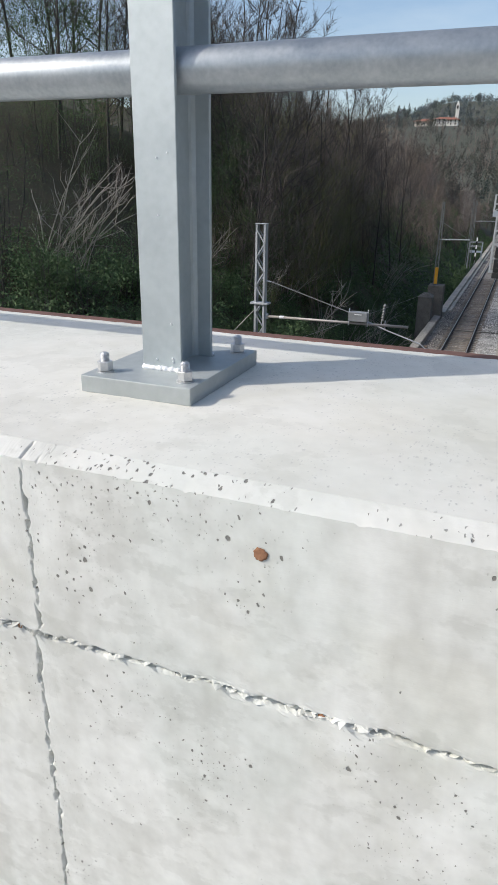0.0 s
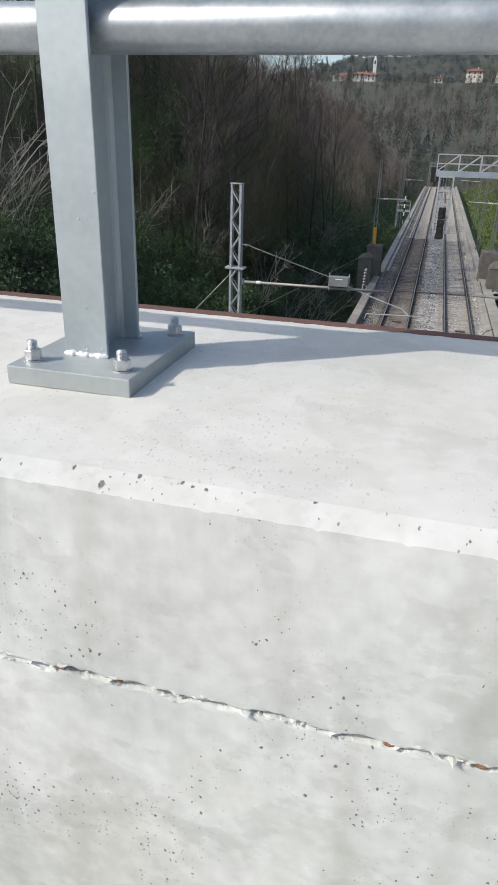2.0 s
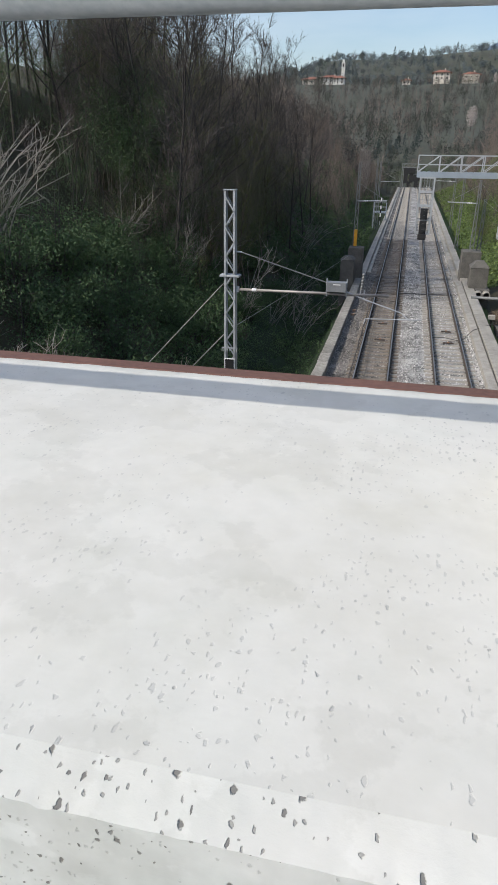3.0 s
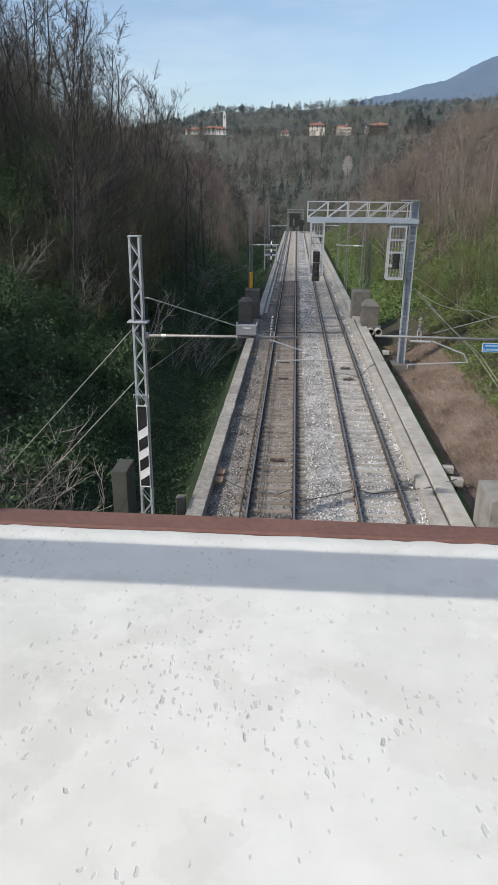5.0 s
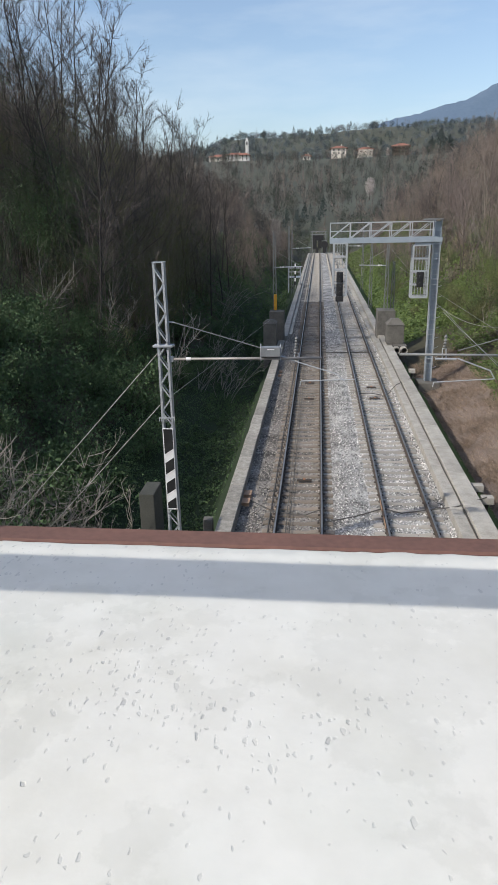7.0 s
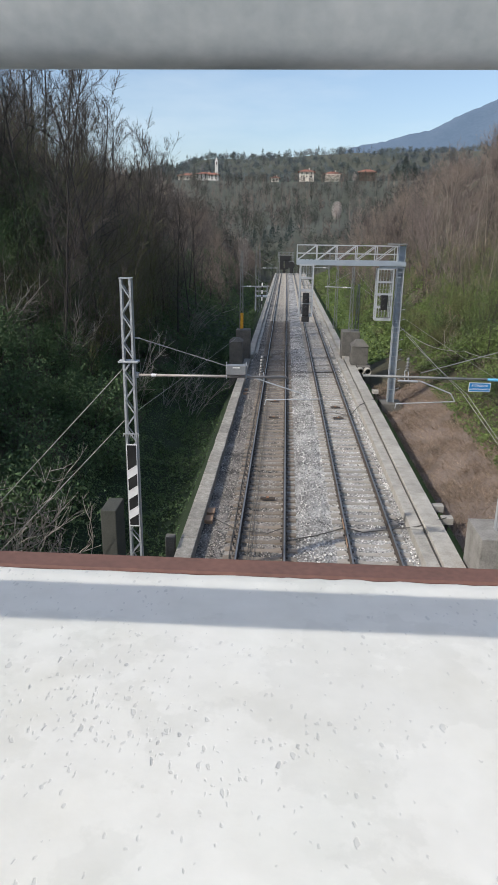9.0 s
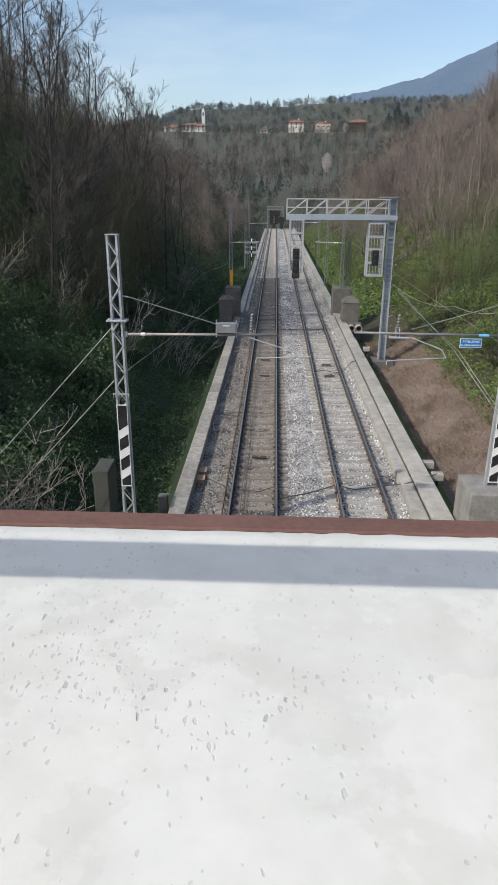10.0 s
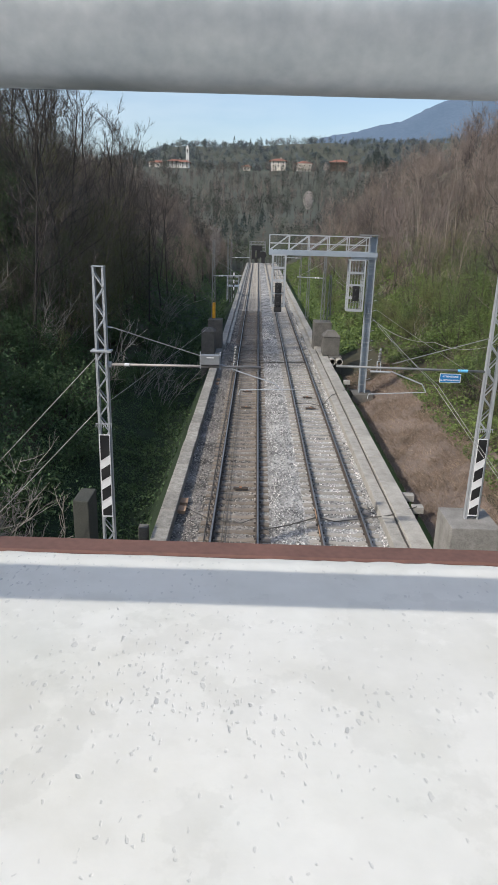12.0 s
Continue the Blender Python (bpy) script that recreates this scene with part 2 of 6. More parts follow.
def brake_dust(m, half, tint):
    """Brown brake dust and rust lying along the older track, mostly on its outer side."""
    n, l = m.node_tree.nodes, m.node_tree.links
    b = n["Principled BSDF"]
    col = b.inputs["Base Color"].links[0].from_socket
    tc = n.new("ShaderNodeTexCoord")
    sp = n.new("ShaderNodeSeparateXYZ")
    l.new(tc.outputs["Object"], sp.inputs[0])
    no = n.new("ShaderNodeTexNoise")
    no.inputs["Scale"].default_value = 1.1
    no.inputs["Detail"].default_value = 4.0
    l.new(tc.outputs["Object"], no.inputs["Vector"])
    ab = n.new("ShaderNodeMath")
    ab.operation = "ABSOLUTE"
    off = n.new("ShaderNodeMath")
    off.operation = "ADD"
    off.inputs[1].default_value = 0.6
    l.new(sp.outputs["X"], off.inputs[0])
    l.new(off.outputs[0], ab.inputs[0])
    sh = n.new("ShaderNodeMath")
    sh.operation = "MULTIPLY_ADD"
    sh.inputs[1].default_value = 1.4
    l.new(no.outputs["Fac"], sh.inputs[0])
    l.new(ab.outputs[0], sh.inputs[2])
    mr = n.new("ShaderNodeMapRange")
    mr.inputs["From Min"].default_value = half + 0.35
    mr.inputs["From Max"].default_value = half + 1.25
    mr.inputs["To Min"].default_value = 1.0
    mr.inputs["To Max"].default_value = 0.0
    l.new(sh.outputs[0], mr.inputs["Value"])
    mx = n.new("ShaderNodeMixRGB")
    mx.blend_type = "MULTIPLY"
    mx.inputs["Color2"].default_value = (*tint, 1)
    l.new(mr.outputs["Result"], mx.inputs["Fac"])
    l.new(col, mx.inputs["Color1"])
    l.new(mx.outputs["Color"], b.inputs["Base Color"])
    return m


brake_dust(M_STONE, 1.55, (0.58, 0.545, 0.51))
brake_dust(M_BED, 1.55, (0.58, 0.545, 0.51))
M_RAIL = surface("rail_side_rust", (0.042, 0.034, 0.029), (0.085, 0.067, 0.056), 4.0, 50.0, 0.85, 0.2, 0.0, 0.8, 0.003)
M_RAILTOP = surface("rail_running_band", (0.22, 0.21, 0.2), (0.34, 0.33, 0.32), 3.0, 50.0, 0.4, 0.0, 0.7)
M_MAST = surface("mast_steel", (0.36, 0.38, 0.40), (0.50, 0.52, 0.54), 3.0, 40.0, 0.55, 0.05, 0.3, 0.9, 0.003)
M_GANTRY = surface("gantry_steel", (0.30, 0.35, 0.40), (0.43, 0.48, 0.53), 2.0, 30.0, 0.5, 0.05, 0.4, 0.9, 0.003)
M_DULL = surface("dull_far_steel", (0.15, 0.16, 0.16), (0.24, 0.25, 0.25), 2.0, 30.0, 0.6, 0.0, 0.2)
M_TUBE = surface("weathered_tube", (0.27, 0.25, 0.235), (0.40, 0.375, 0.355), 3.0, 40.0, 0.55, 0.05, 0.3)
M_BLACK = surface("black_paint", (0.012, 0.012, 0.014), (0.03, 0.03, 0.03), 5.0, 60.0, 0.5, 0.05)
M_WHITE = surface("white_paint", (0.72, 0.72, 0.72), (0.82, 0.82, 0.82), 5.0, 60.0, 0.5, 0.05)
M_BLUE = surface("blue_enamel", (0.01, 0.16, 0.42), (0.02, 0.22, 0.52), 4.0, 50.0, 0.35, 0.0)
M_SKYBLUE = surface("light_blue_tape", (0.12, 0.45, 0.75), (0.18, 0.55, 0.85), 4.0, 50.0, 0.4, 0.0)
M_YELLOW = surface("orange_yellow_paint", (0.55, 0.26, 0.02), (0.75, 0.38, 0.03), 4.0, 50.0, 0.5, 0.05)
M_BOX = surface("grey_cabinet_paint", (0.16, 0.17, 0.18), (0.23, 0.24, 0.25), 4.0, 40.0, 0.5, 0.05)
M_PORC = surface("insulator_ceramic", (0.15, 0.155, 0.155), (0.27, 0.27, 0.265), 9.0, 60.0, 0.25, 0.0)
M_WIRE = surface("bare_wire", (0.23, 0.23, 0.22), (0.36, 0.36, 0.345), 2.0, 40.0, 0.45, 0.0, 0.6)
M_CABLE = surface("black_cable", (0.06, 0.056, 0.05), (0.11, 0.10, 0.09), 2.0, 40.0, 0.6, 0.0)
M_JBOX = surface("brown_junction_box", (0.28, 0.17, 0.11), (0.42, 0.28, 0.18), 4.0, 40.0, 0.7, 0.1)
M_LITTER = surface("leaf_litter_ground", (0.025, 0.03, 0.014), (0.085, 0.068, 0.04), 0.7, 9.0, 0.95, 0.9, 0.0, 0.9, 0.08)
M_DIRT = surface("bare_brown_earth", (0.115, 0.086, 0.070), (0.235, 0.185, 0.155), 0.8, 7.0, 0.95, 0.9, 0.0, 0.9, 0.06)
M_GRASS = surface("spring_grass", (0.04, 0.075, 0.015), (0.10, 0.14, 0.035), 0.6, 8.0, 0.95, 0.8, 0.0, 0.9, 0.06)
M_BARK = surface("dark_bark", (0.030, 0.027, 0.025), (0.075, 0.066, 0.060), 2.0, 24.0, 0.9, 0.4, 0.0, 0.9, 0.02)
M_TWIG = surface("bare_twigs", (0.066, 0.060, 0.053), (0.145, 0.130, 0.115), 0.25, 3.0, 0.9, 0.0, island=0.35)
M_PALE = surface("pale_dry_stems", (0.21, 0.195, 0.17), (0.39, 0.36, 0.31), 2.0, 20.0, 0.85, 0.0, island=0.2)
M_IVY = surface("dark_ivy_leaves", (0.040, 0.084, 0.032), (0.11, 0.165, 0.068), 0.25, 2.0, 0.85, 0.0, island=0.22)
M_BUD = surface("olive_buds", (0.045, 0.075, 0.030), (0.10, 0.135, 0.058), 0.2, 2.0, 0.9, 0.0, island=0.2)
M_GREENBUD = surface("green_buds", (0.045, 0.088, 0.034), (0.105, 0.158, 0.065), 0.2, 2.0, 0.9, 0.0, island=0.2)
# darker copy of the spring grass, with the bank's shade in its colour
M_DGRASS = surface("shade_painted_grass", (0.009, 0.022, 0.007), (0.024, 0.044, 0.013), 0.6, 8.0, 0.95, 0.8, 0.0, 0.9, 0.06)
M_MOSS = surface("mossy_concrete", (0.03, 0.033, 0.026), (0.10, 0.10, 0.088), 1.6, 22.0, 0.95, 0.5, 0.0, 0.9, 0.02)
M_LEAF = surface("fresh_green_leaves", (0.060, 0.102, 0.024), (0.155, 0.205, 0.058), 0.5, 4.0, 0.7, 0.0, island=0.45)
M_DRYG = surface("dry_bramble", (0.14, 0.10, 0.072), (0.37, 0.285, 0.215), 0.8, 6.0, 0.9, 0.0, island=0.4)
M_FARB = surface("far_bare_crowns", (0.145, 0.115, 0.104), (0.235, 0.192, 0.175), 0.06, 0.3, 0.95, 0.0, island=0.15)
M_TWIGWARM = surface("warm_bare_twigs", (0.095, 0.077, 0.064), (0.19, 0.155, 0.132), 0.25, 3.0, 0.9, 0.0, island=0.35)
M_TANTWIG = surface("tan_bare_twigs", (0.17, 0.135, 0.112), (0.29, 0.24, 0.20), 0.25, 3.0, 0.9, 0.0, island=0.3)
M_TANSTEM = surface("pale_tan_bark", (0.16, 0.135, 0.11), (0.34, 0.30, 0.25), 1.2, 12.0, 0.9, 0.2, 0.0, 0.9, 0.01)
M_GREYBUD = surface("pale_grey_buds", (0.20, 0.18, 0.165), (0.36, 0.33, 0.31), 0.5, 4.0, 0.9, 0.0, island=0.3)
M_OLIVE = surface("olive_spring_leaves", (0.075, 0.085, 0.03), (0.16, 0.16, 0.065), 0.4, 4.0, 0.7, 0.0, island=0.45)
M_BRAMBLE = surface("dark_bramble_leaves", (0.028, 0.055, 0.016), (0.075, 0.115, 0.035), 0.4, 4.0, 0.5, 0.0, island=0.45)
M_VBROWN = surface("valley_brown_crowns", (0.085, 0.070, 0.063), (0.135, 0.113, 0.102), 0.06, 0.3, 0.95, 0.0, island=0.2)
M_VDARK = surface("valley_dark_crowns", (0.030, 0.034, 0.029), (0.062, 0.066, 0.056), 0.06, 0.3, 0.95, 0.0, island=0.2)
M_VTAN = surface("valley_tan_crowns", (0.15, 0.125, 0.11), (0.225, 0.19, 0.17), 0.06, 0.3, 0.95, 0.0, island=0.2)
M_VGREEN = surface("valley_green_crowns", (0.068, 0.074, 0.056), (0.12, 0.122, 0.095), 0.06, 0.3, 0.95, 0.0, island=0.2)
# ridge crowns: blue-grey distance haze is mixed into these three tones
M_RIDGED = surface("hazed_ridge_dark_crowns", (0.042, 0.062, 0.076), (0.085, 0.112, 0.13), 0.06, 0.3, 0.95, 0.0, island=0.2)
M_RIDGEG = surface("hazed_ridge_green_crowns", (0.085, 0.105, 0.092), (0.14, 0.16, 0.142), 0.06, 0.3, 0.95, 0.0, island=0.2)
M_RIDGEB = surface("hazed_ridge_bare_crowns", (0.115, 0.12, 0.128), (0.18, 0.185, 0.19), 0.06, 0.3, 0.95, 0.0, island=0.2)
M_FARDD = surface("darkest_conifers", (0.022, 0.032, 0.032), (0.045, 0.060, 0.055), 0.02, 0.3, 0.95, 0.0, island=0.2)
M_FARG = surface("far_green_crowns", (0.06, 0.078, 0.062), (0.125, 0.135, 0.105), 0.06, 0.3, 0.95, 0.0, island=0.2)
# paler crown tone with the same aerial haze painted in
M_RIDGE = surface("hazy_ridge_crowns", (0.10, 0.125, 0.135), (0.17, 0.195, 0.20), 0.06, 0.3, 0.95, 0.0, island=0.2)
M_FARGROUND = surface("valley_floor_litter", (0.042, 0.050, 0.036), (0.085, 0.086, 0.064), 0.08, 0.6, 0.95, 0.0)
# far conifers lightened towards blue-grey for the haze
M_FARD = surface("far_conifers", (0.05, 0.066, 0.064), (0.08, 0.10, 0.093), 0.02, 0.3, 0.95, 0.0, island=0.2)
M_BLOSSOM = surface("white_blossom", (0.36, 0.31, 0.29), (0.58, 0.53, 0.50), 0.5, 4.0, 0.9, 0.0, island=0.3)
M_FARWALL = surface("house_plaster", (0.66, 0.60, 0.52), (0.78, 0.72, 0.64), 0.4, 3.0, 0.9, 0.0)
M_FARWHITE = surface("white_plaster", (0.60, 0.59, 0.56), (0.70, 0.69, 0.66), 0.4, 3.0, 0.9, 0.0)
M_BROWNWALL = surface("brown_timber_wall", (0.10, 0.07, 0.055), (0.17, 0.125, 0.10), 0.4, 3.0, 0.9, 0.0)
M_ROOF = surface("terracotta_roof", (0.20, 0.085, 0.06), (0.33, 0.15, 0.105), 0.5, 4.0, 0.9, 0.3, 0.0, 0.9, 0.05)
M_PANE = surface("dark_window", (0.02, 0.022, 0.025), (0.05, 0.05, 0.055), 1.0, 6.0, 0.2, 0.0)


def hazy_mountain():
    m = surface("mountain_haze_glow", (0.025, 0.042, 0.058), (0.05, 0.07, 0.09), 0.008, 0.06, 1.0, 0.0)
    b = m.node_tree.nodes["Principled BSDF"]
    # faint blue emission stands in for the haze of distance
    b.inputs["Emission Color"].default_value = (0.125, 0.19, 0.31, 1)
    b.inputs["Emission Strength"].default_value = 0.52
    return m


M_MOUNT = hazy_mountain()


# ---- building helpers ----
def thing(name, loc, label, category, group="", kind=""):
    ob = new(name)
    ob.empty_display_size = 0.1
    ob.location = loc
    return tagged(ob, label, category, group, kind)


def finish(bm, name, mat):
    me = bpy.data.meshes.new(name)
    bmesh.ops.recalc_face_normals(bm, faces=bm.faces)
    bm.to_mesh(me)
    bm.free()
    for m in mat if isinstance(mat, (list, tuple)) else (mat,):
        me.materials.append(m)
    return me


def part(name, bm, mat, parent=None, label="", smooth=False):
    """Links a bmesh, in the coordinates of its top-level thing, as one mesh object."""
    me = finish(bm, name, mat)
    if smooth:
        me.polygons.foreach_set("use_smooth", np.ones(len(me.polygons), bool))
    ob = new(name, me)
    if parent is not None:
        ob.parent = parent
    return tagged(ob, label)


def np_mesh(name, verts, tris, mat):
    me = bpy.data.meshes.new(name)
    verts = np.asarray(verts, np.float32)
    tris = np.asarray(tris, np.int32)
    me.vertices.add(len(verts))
    me.vertices.foreach_set("co", verts.ravel())
    me.loops.add(tris.size)
    me.loops.foreach_set("vertex_index", tris.ravel())
    me.polygons.add(len(tris))
    me.polygons.foreach_set("loop_start", np.arange(0, tris.size, tris.shape[1], dtype=np.int32))
    for m in mat if isinstance(mat, (list, tuple)) else (mat,):
        me.materials.append(m)
    me.update(calc_edges=True)
    return me


def box(bm, x0, x1, y0, y1, z0, z1, bev=0.0, seg=1):
    g = bmesh.ops.create_cube(bm, size=1.0)
    vs = g["verts"]
    for v in vs:
        v.co = ((x0 + x1) / 2 + v.co.x * (x1 - x0), (y0 + y1) / 2 + v.co.y * (y1 - y0), (z0 + z1) / 2 + v.co.z * (z1 - z0))
    if bev:
        es = list({e for v in vs for e in v.link_edges})
        bmesh.ops.bevel(bm, geom=es, offset=bev, segments=seg, affect="EDGES", profile=0.6)
    return bm


def rod(bm, p, q, r, seg=10, r2=None):
    p, q = Vector(p), Vector(q)
    d = q - p
    rot = d.to_track_quat("Z", "Y").to_matrix().to_4x4()
    bmesh.ops.create_cone(bm, cap_ends=True, segments=seg, radius1=r, radius2=r if r2 is None else r2, depth=d.length,
                          matrix=Matrix.Translation((p + q) / 2) @ rot)
    return bm


def bar(bm, p, q, w, h):
    """A rectangular bar from p to q, w wide across and h thick."""
    p, q = Vector(p), Vector(q)
    d = q - p
    rot = d.to_track_quat("Z", "Y").to_matrix().to_4x4()
    bmesh.ops.create_cube(bm, size=1.0, matrix=Matrix.Translation((p + q) / 2) @ rot @ Matrix.Diagonal((w, h, d.length, 1)))
    return bm


def B():
    return bmesh.new()


def wire(name, points, r, mat, label, category, sag=0.0, parent=None, n=14):
    """A cable along points, each span sagging a little."""
    pts = []
    for a, b in zip(points, points[1:]):
        a, b = Vector(a), Vector(b)
        for i in range(n):
            k = i / n
            p = a.lerp(b, k)
            p.z -= sag * 4 * k * (1 - k)
            pts.append(p)
    pts.append(Vector(points[-1]))
    v, t = tube(pts, [r] * len(pts), 5)
    ob = new(name, np_mesh(name, v, t, mat))
    if parent is not None:
        ob.parent = parent
        return tagged(ob, label)
    return tagged(ob, label, category)


def tube(pts, radii, sides):
    """Vertices and triangles of a tapering tube through pts."""
    pts = np.array([tuple(p) for p in pts], float)
    k = len(pts)
    d = np.gradient(pts, axis=0)
    d /= np.linalg.norm(d, axis=1)[:, None] + 1e-9
    ref = np.where(np.abs(d[:, 2:3]) > 0.8, np.array([[1.0, 0, 0]]), np.array([[0, 0, 1.0]]))
    u = np.cross(d, ref)
    u /= np.linalg.norm(u, axis=1)[:, None] + 1e-9
    w = np.cross(d, u)
    a = np.arange(sides) * 2 * np.pi / sides
    r = np.asarray(radii, float)[:, None, None]
    v = pts[:, None] + r * (np.cos(a)[None, :, None] * u[:, None] + np.sin(a)[None, :, None] * w[:, None])
    i, j = np.meshgrid(np.arange(k - 1), np.arange(sides), indexing="ij")
    j2 = (j + 1) % sides
    q = np.stack([i * sides + j, i * sides + j2, (i + 1) * sides + j2, (i + 1) * sides + j], -1).reshape(-1, 4)
    return v.reshape(-1, 3), np.concatenate([q[:, [0, 1, 2]], q[:, [0, 2, 3]]])


def merge(pieces):
    vs, ts, n = [], [], 0
    for v, t in pieces:
        vs.append(np.asarray(v))
        ts.append(np.asarray(t) + n)
        n += len(v)
    return np.concatenate(vs), np.concatenate(ts)


def slivers(start, end, width, rng):
    """Thin flat twigs from start to end points, each two triangles meeting in a point."""
    d = end - start
    s = np.cross(d, rng.normal(size=d.shape))
    s /= np.linalg.norm(s, axis=1)[:, None] + 1e-9
    s *= np.asarray(width).reshape(-1, 1) / 2
    n = len(start)
    mid = start + 0.55 * d + rng.normal(size=d.shape) * 0.04 * np.linalg.norm(d, axis=1)[:, None]
    v = np.stack([start - s, start + s, mid + 0.6 * s, mid - 0.6 * s, end], 1).reshape(-1, 3)
    b = 5 * np.arange(n)[:, None]
    t = np.concatenate([b + [0, 1, 2], b + [0, 2, 3], b + [3, 2, 4]])
    return v, t


def needles(start, end, width, rng):
    """Fine twigs of one long triangle each."""
    d = end - start
    s = np.cross(d, rng.normal(size=d.shape))
    s /= np.linalg.norm(s, axis=1)[:, None] + 1e-9
    s *= np.asarray(width).reshape(-1, 1) / 2
    v = np.stack([start - s, start + s, end], 1).reshape(-1, 3)
    return v, np.arange(len(v)).reshape(-1, 3)


def specks(centres, size, rng):
    """Tiny leaves and buds of one triangle each, turned at random."""
    n = len(centres)
    a = rng.normal(size=(n, 3))
    a /= np.linalg.norm(a, axis=1)[:, None]
    b = np.cross(a, rng.normal(size=(n, 3)))
    b /= np.linalg.norm(b, axis=1)[:, None] + 1e-9
    s = (size * rng.uniform(0.6, 1.4, n))[:, None]
    v = np.stack([centres - a * s * 0.6, centres + b * s * 0.45 + a * s * 0.1, centres + a * s * 0.6 - b * s * 0.2], 1).reshape(-1, 3)
    return v, np.arange(len(v)).reshape(-1, 3)


def leaves(centres, size, rng, flat=0.0):
    """Small pointed leaves (two triangles each) at the centres, turned at random."""
    n = len(centres)
    a = rng.normal(size=(n, 3))
    a[:, 2] *= 1 - flat
    a /= np.linalg.norm(a, axis=1)[:, None]
    b = np.cross(a, rng.normal(size=(n, 3)))
    b /= np.linalg.norm(b, axis=1)[:, None] + 1e-9
    s = (size * rng.uniform(0.6, 1.4, n))[:, None]
    fold = np.cross(a, b) * s * 0.18
    v = np.stack([centres - a * s * 0.6, centres + b * s * 0.36 + fold, centres + a * s * 0.6, centres - b * s * 0.36 + fold], 1).reshape(-1, 3)
    k = 4 * np.arange(n)[:, None]
    return v, np.concatenate([k + [0, 1, 2], k + [0, 2, 3]])


# ---- terrain ----
def smooth(a, b, x):
    t = np.clip((np.asarray(x, float) - a) / (b - a), 0, 1)
    return t * t * (3 - 2 * t)


def waves(x, y, s, k=0.0):
    return (np.sin(x / s + 1.3 * k) * np.cos(y / (1.27 * s) + 0.7 + k) + 0.6 * np.sin((x + 0.8 * y) / (0.61 * s) + 2.1 * k) + 0.4 * np.cos((0.9 * x - y) / (0.37 * s) + k)) / 2.0


def ground_z(x, y):
    """Height of the ground: a cutting with wooded banks, closing into a rising valley head."""
    x, y = np.asarray(x, float), np.asarray(y, float)
    dl = np.maximum(-2.75 - x, 0)
    dr = np.maximum(x - 6.3, 0)
    left = -2.4 * smooth(0, 1.2, dl) + 0.78 * np.maximum(dl - 3.0, 0) * (1 - smooth(20, 34, dl)) + smooth(20, 34, dl) * (13 + 0.22 * (dl - 20))
    right = -0.9 * smooth(0, 0.4, dr) + 0.42 * np.maximum(dr - 0.7, 0) * (1 - smooth(6, 12, dr)) + smooth(6, 12, dr) * (2.2 + 0.80 * (dr - 6)) * (1 - smooth(26, 42, dr)) + smooth(26, 42, dr) * (18.0 + 0.25 * (dr - 26))
    z = left + right - 0.45
    amp = smooth(1.5, 8, dl) + smooth(2, 9, dr)
    z = z + amp * (0.5 * waves(x, y, 4.0) + 1.1 * waves(x, y, 13.0, 1.0))
    # banks sink away past the end of the straight
    far = smooth(120, 260, y)
    hill = -4 + 18 * smooth(180, 320, y) + 44 * smooth(300, 650, y) + 58 * smooth(650, 1000, y) + 3.0 * waves(x, y, 60.0) * smooth(200, 400, y) + 5.0 * waves(x, y, 38.0, 2.2) * smooth(700, 850, y)
    hill = hill + 0.055 * np.maximum(x - 40, 0) * smooth(150, 500, y) * (1 - smooth(900, 1500, x)) + 0.02 * np.maximum(-x - 150, 0) * smooth(200, 500, y)
    hill = hill - 0.30 * np.maximum(-x - 105, 0) * smooth(650, 950, y)
    z = z * (1 - far) + far * np.maximum(hill, z * (1 - smooth(200, 420, y)))
    return z


def spaced(parts):
    out = []
    for a, b, s in parts:
        out.append(np.arange(a, b, s))
    return np.concatenate(out)


gx = spaced([(-1800, -400, 100), (-400, -100, 20), (-100, -40, 5), (-40, 40, 0.8), (40, 100, 5), (100, 400, 20), (400, 1801, 100)])
gy = spaced([(-600, -60, 60), (-60, 5, 6), (5, 90, 0.8), (90, 200, 3), (200, 1100, 18), (1100, 4001, 200)])
GX, GY = np.meshgrid(gx, gy, indexing="ij")
GZ = ground_z(GX, GY)
gi = np.arange(GX.size).reshape(GX.shape)
gq = np.stack([gi[:-1, :-1], gi[1:, :-1], gi[1:, 1:], gi[:-1, 1:]], -1).reshape(-1, 4)
ground_me = np_mesh("ground", np.stack([GX, GY, GZ], -1).reshape(-1, 3), gq, [M_LITTER, M_DIRT, M_GRASS, M_DGRASS, M_FARGROUND])
cx = (GX[:-1, :-1] + GX[1:, 1:]).ravel() / 2
cy = (GY[:-1, :-1] + GY[1:, 1:]).ravel() / 2
edge_w = 1.2 * waves(cx, cy, 2.5)
ground_idx = np.zeros(len(cx), np.int32)
ground_idx[(cx > 6.9) & (cx < 9.5 + 0.03 * cy + edge_w) & (cy < 45) & (cy > 8)] = 1
ground_idx[(cx > 6.3) & (cx < 6.9)] = 2
ground_idx[(cx > 5.5) & (cx < 11 + 2 * edge_w) & (cy > 56) & (cy < 130)] = 2
# left bank gets the grass that has shade painted in
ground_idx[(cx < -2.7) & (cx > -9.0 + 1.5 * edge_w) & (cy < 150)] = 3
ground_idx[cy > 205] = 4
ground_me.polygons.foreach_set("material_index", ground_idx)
ground_me.polygons.foreach_set("use_smooth", np.ones(len(ground_idx), bool))
ground = tagged(new("ground", ground_me), "wooded cutting ground with leaf litter, bare earth and grass", "ground", kind="structure")

# mountain far behind the valley, its blue haze painted as a glow
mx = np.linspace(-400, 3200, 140)
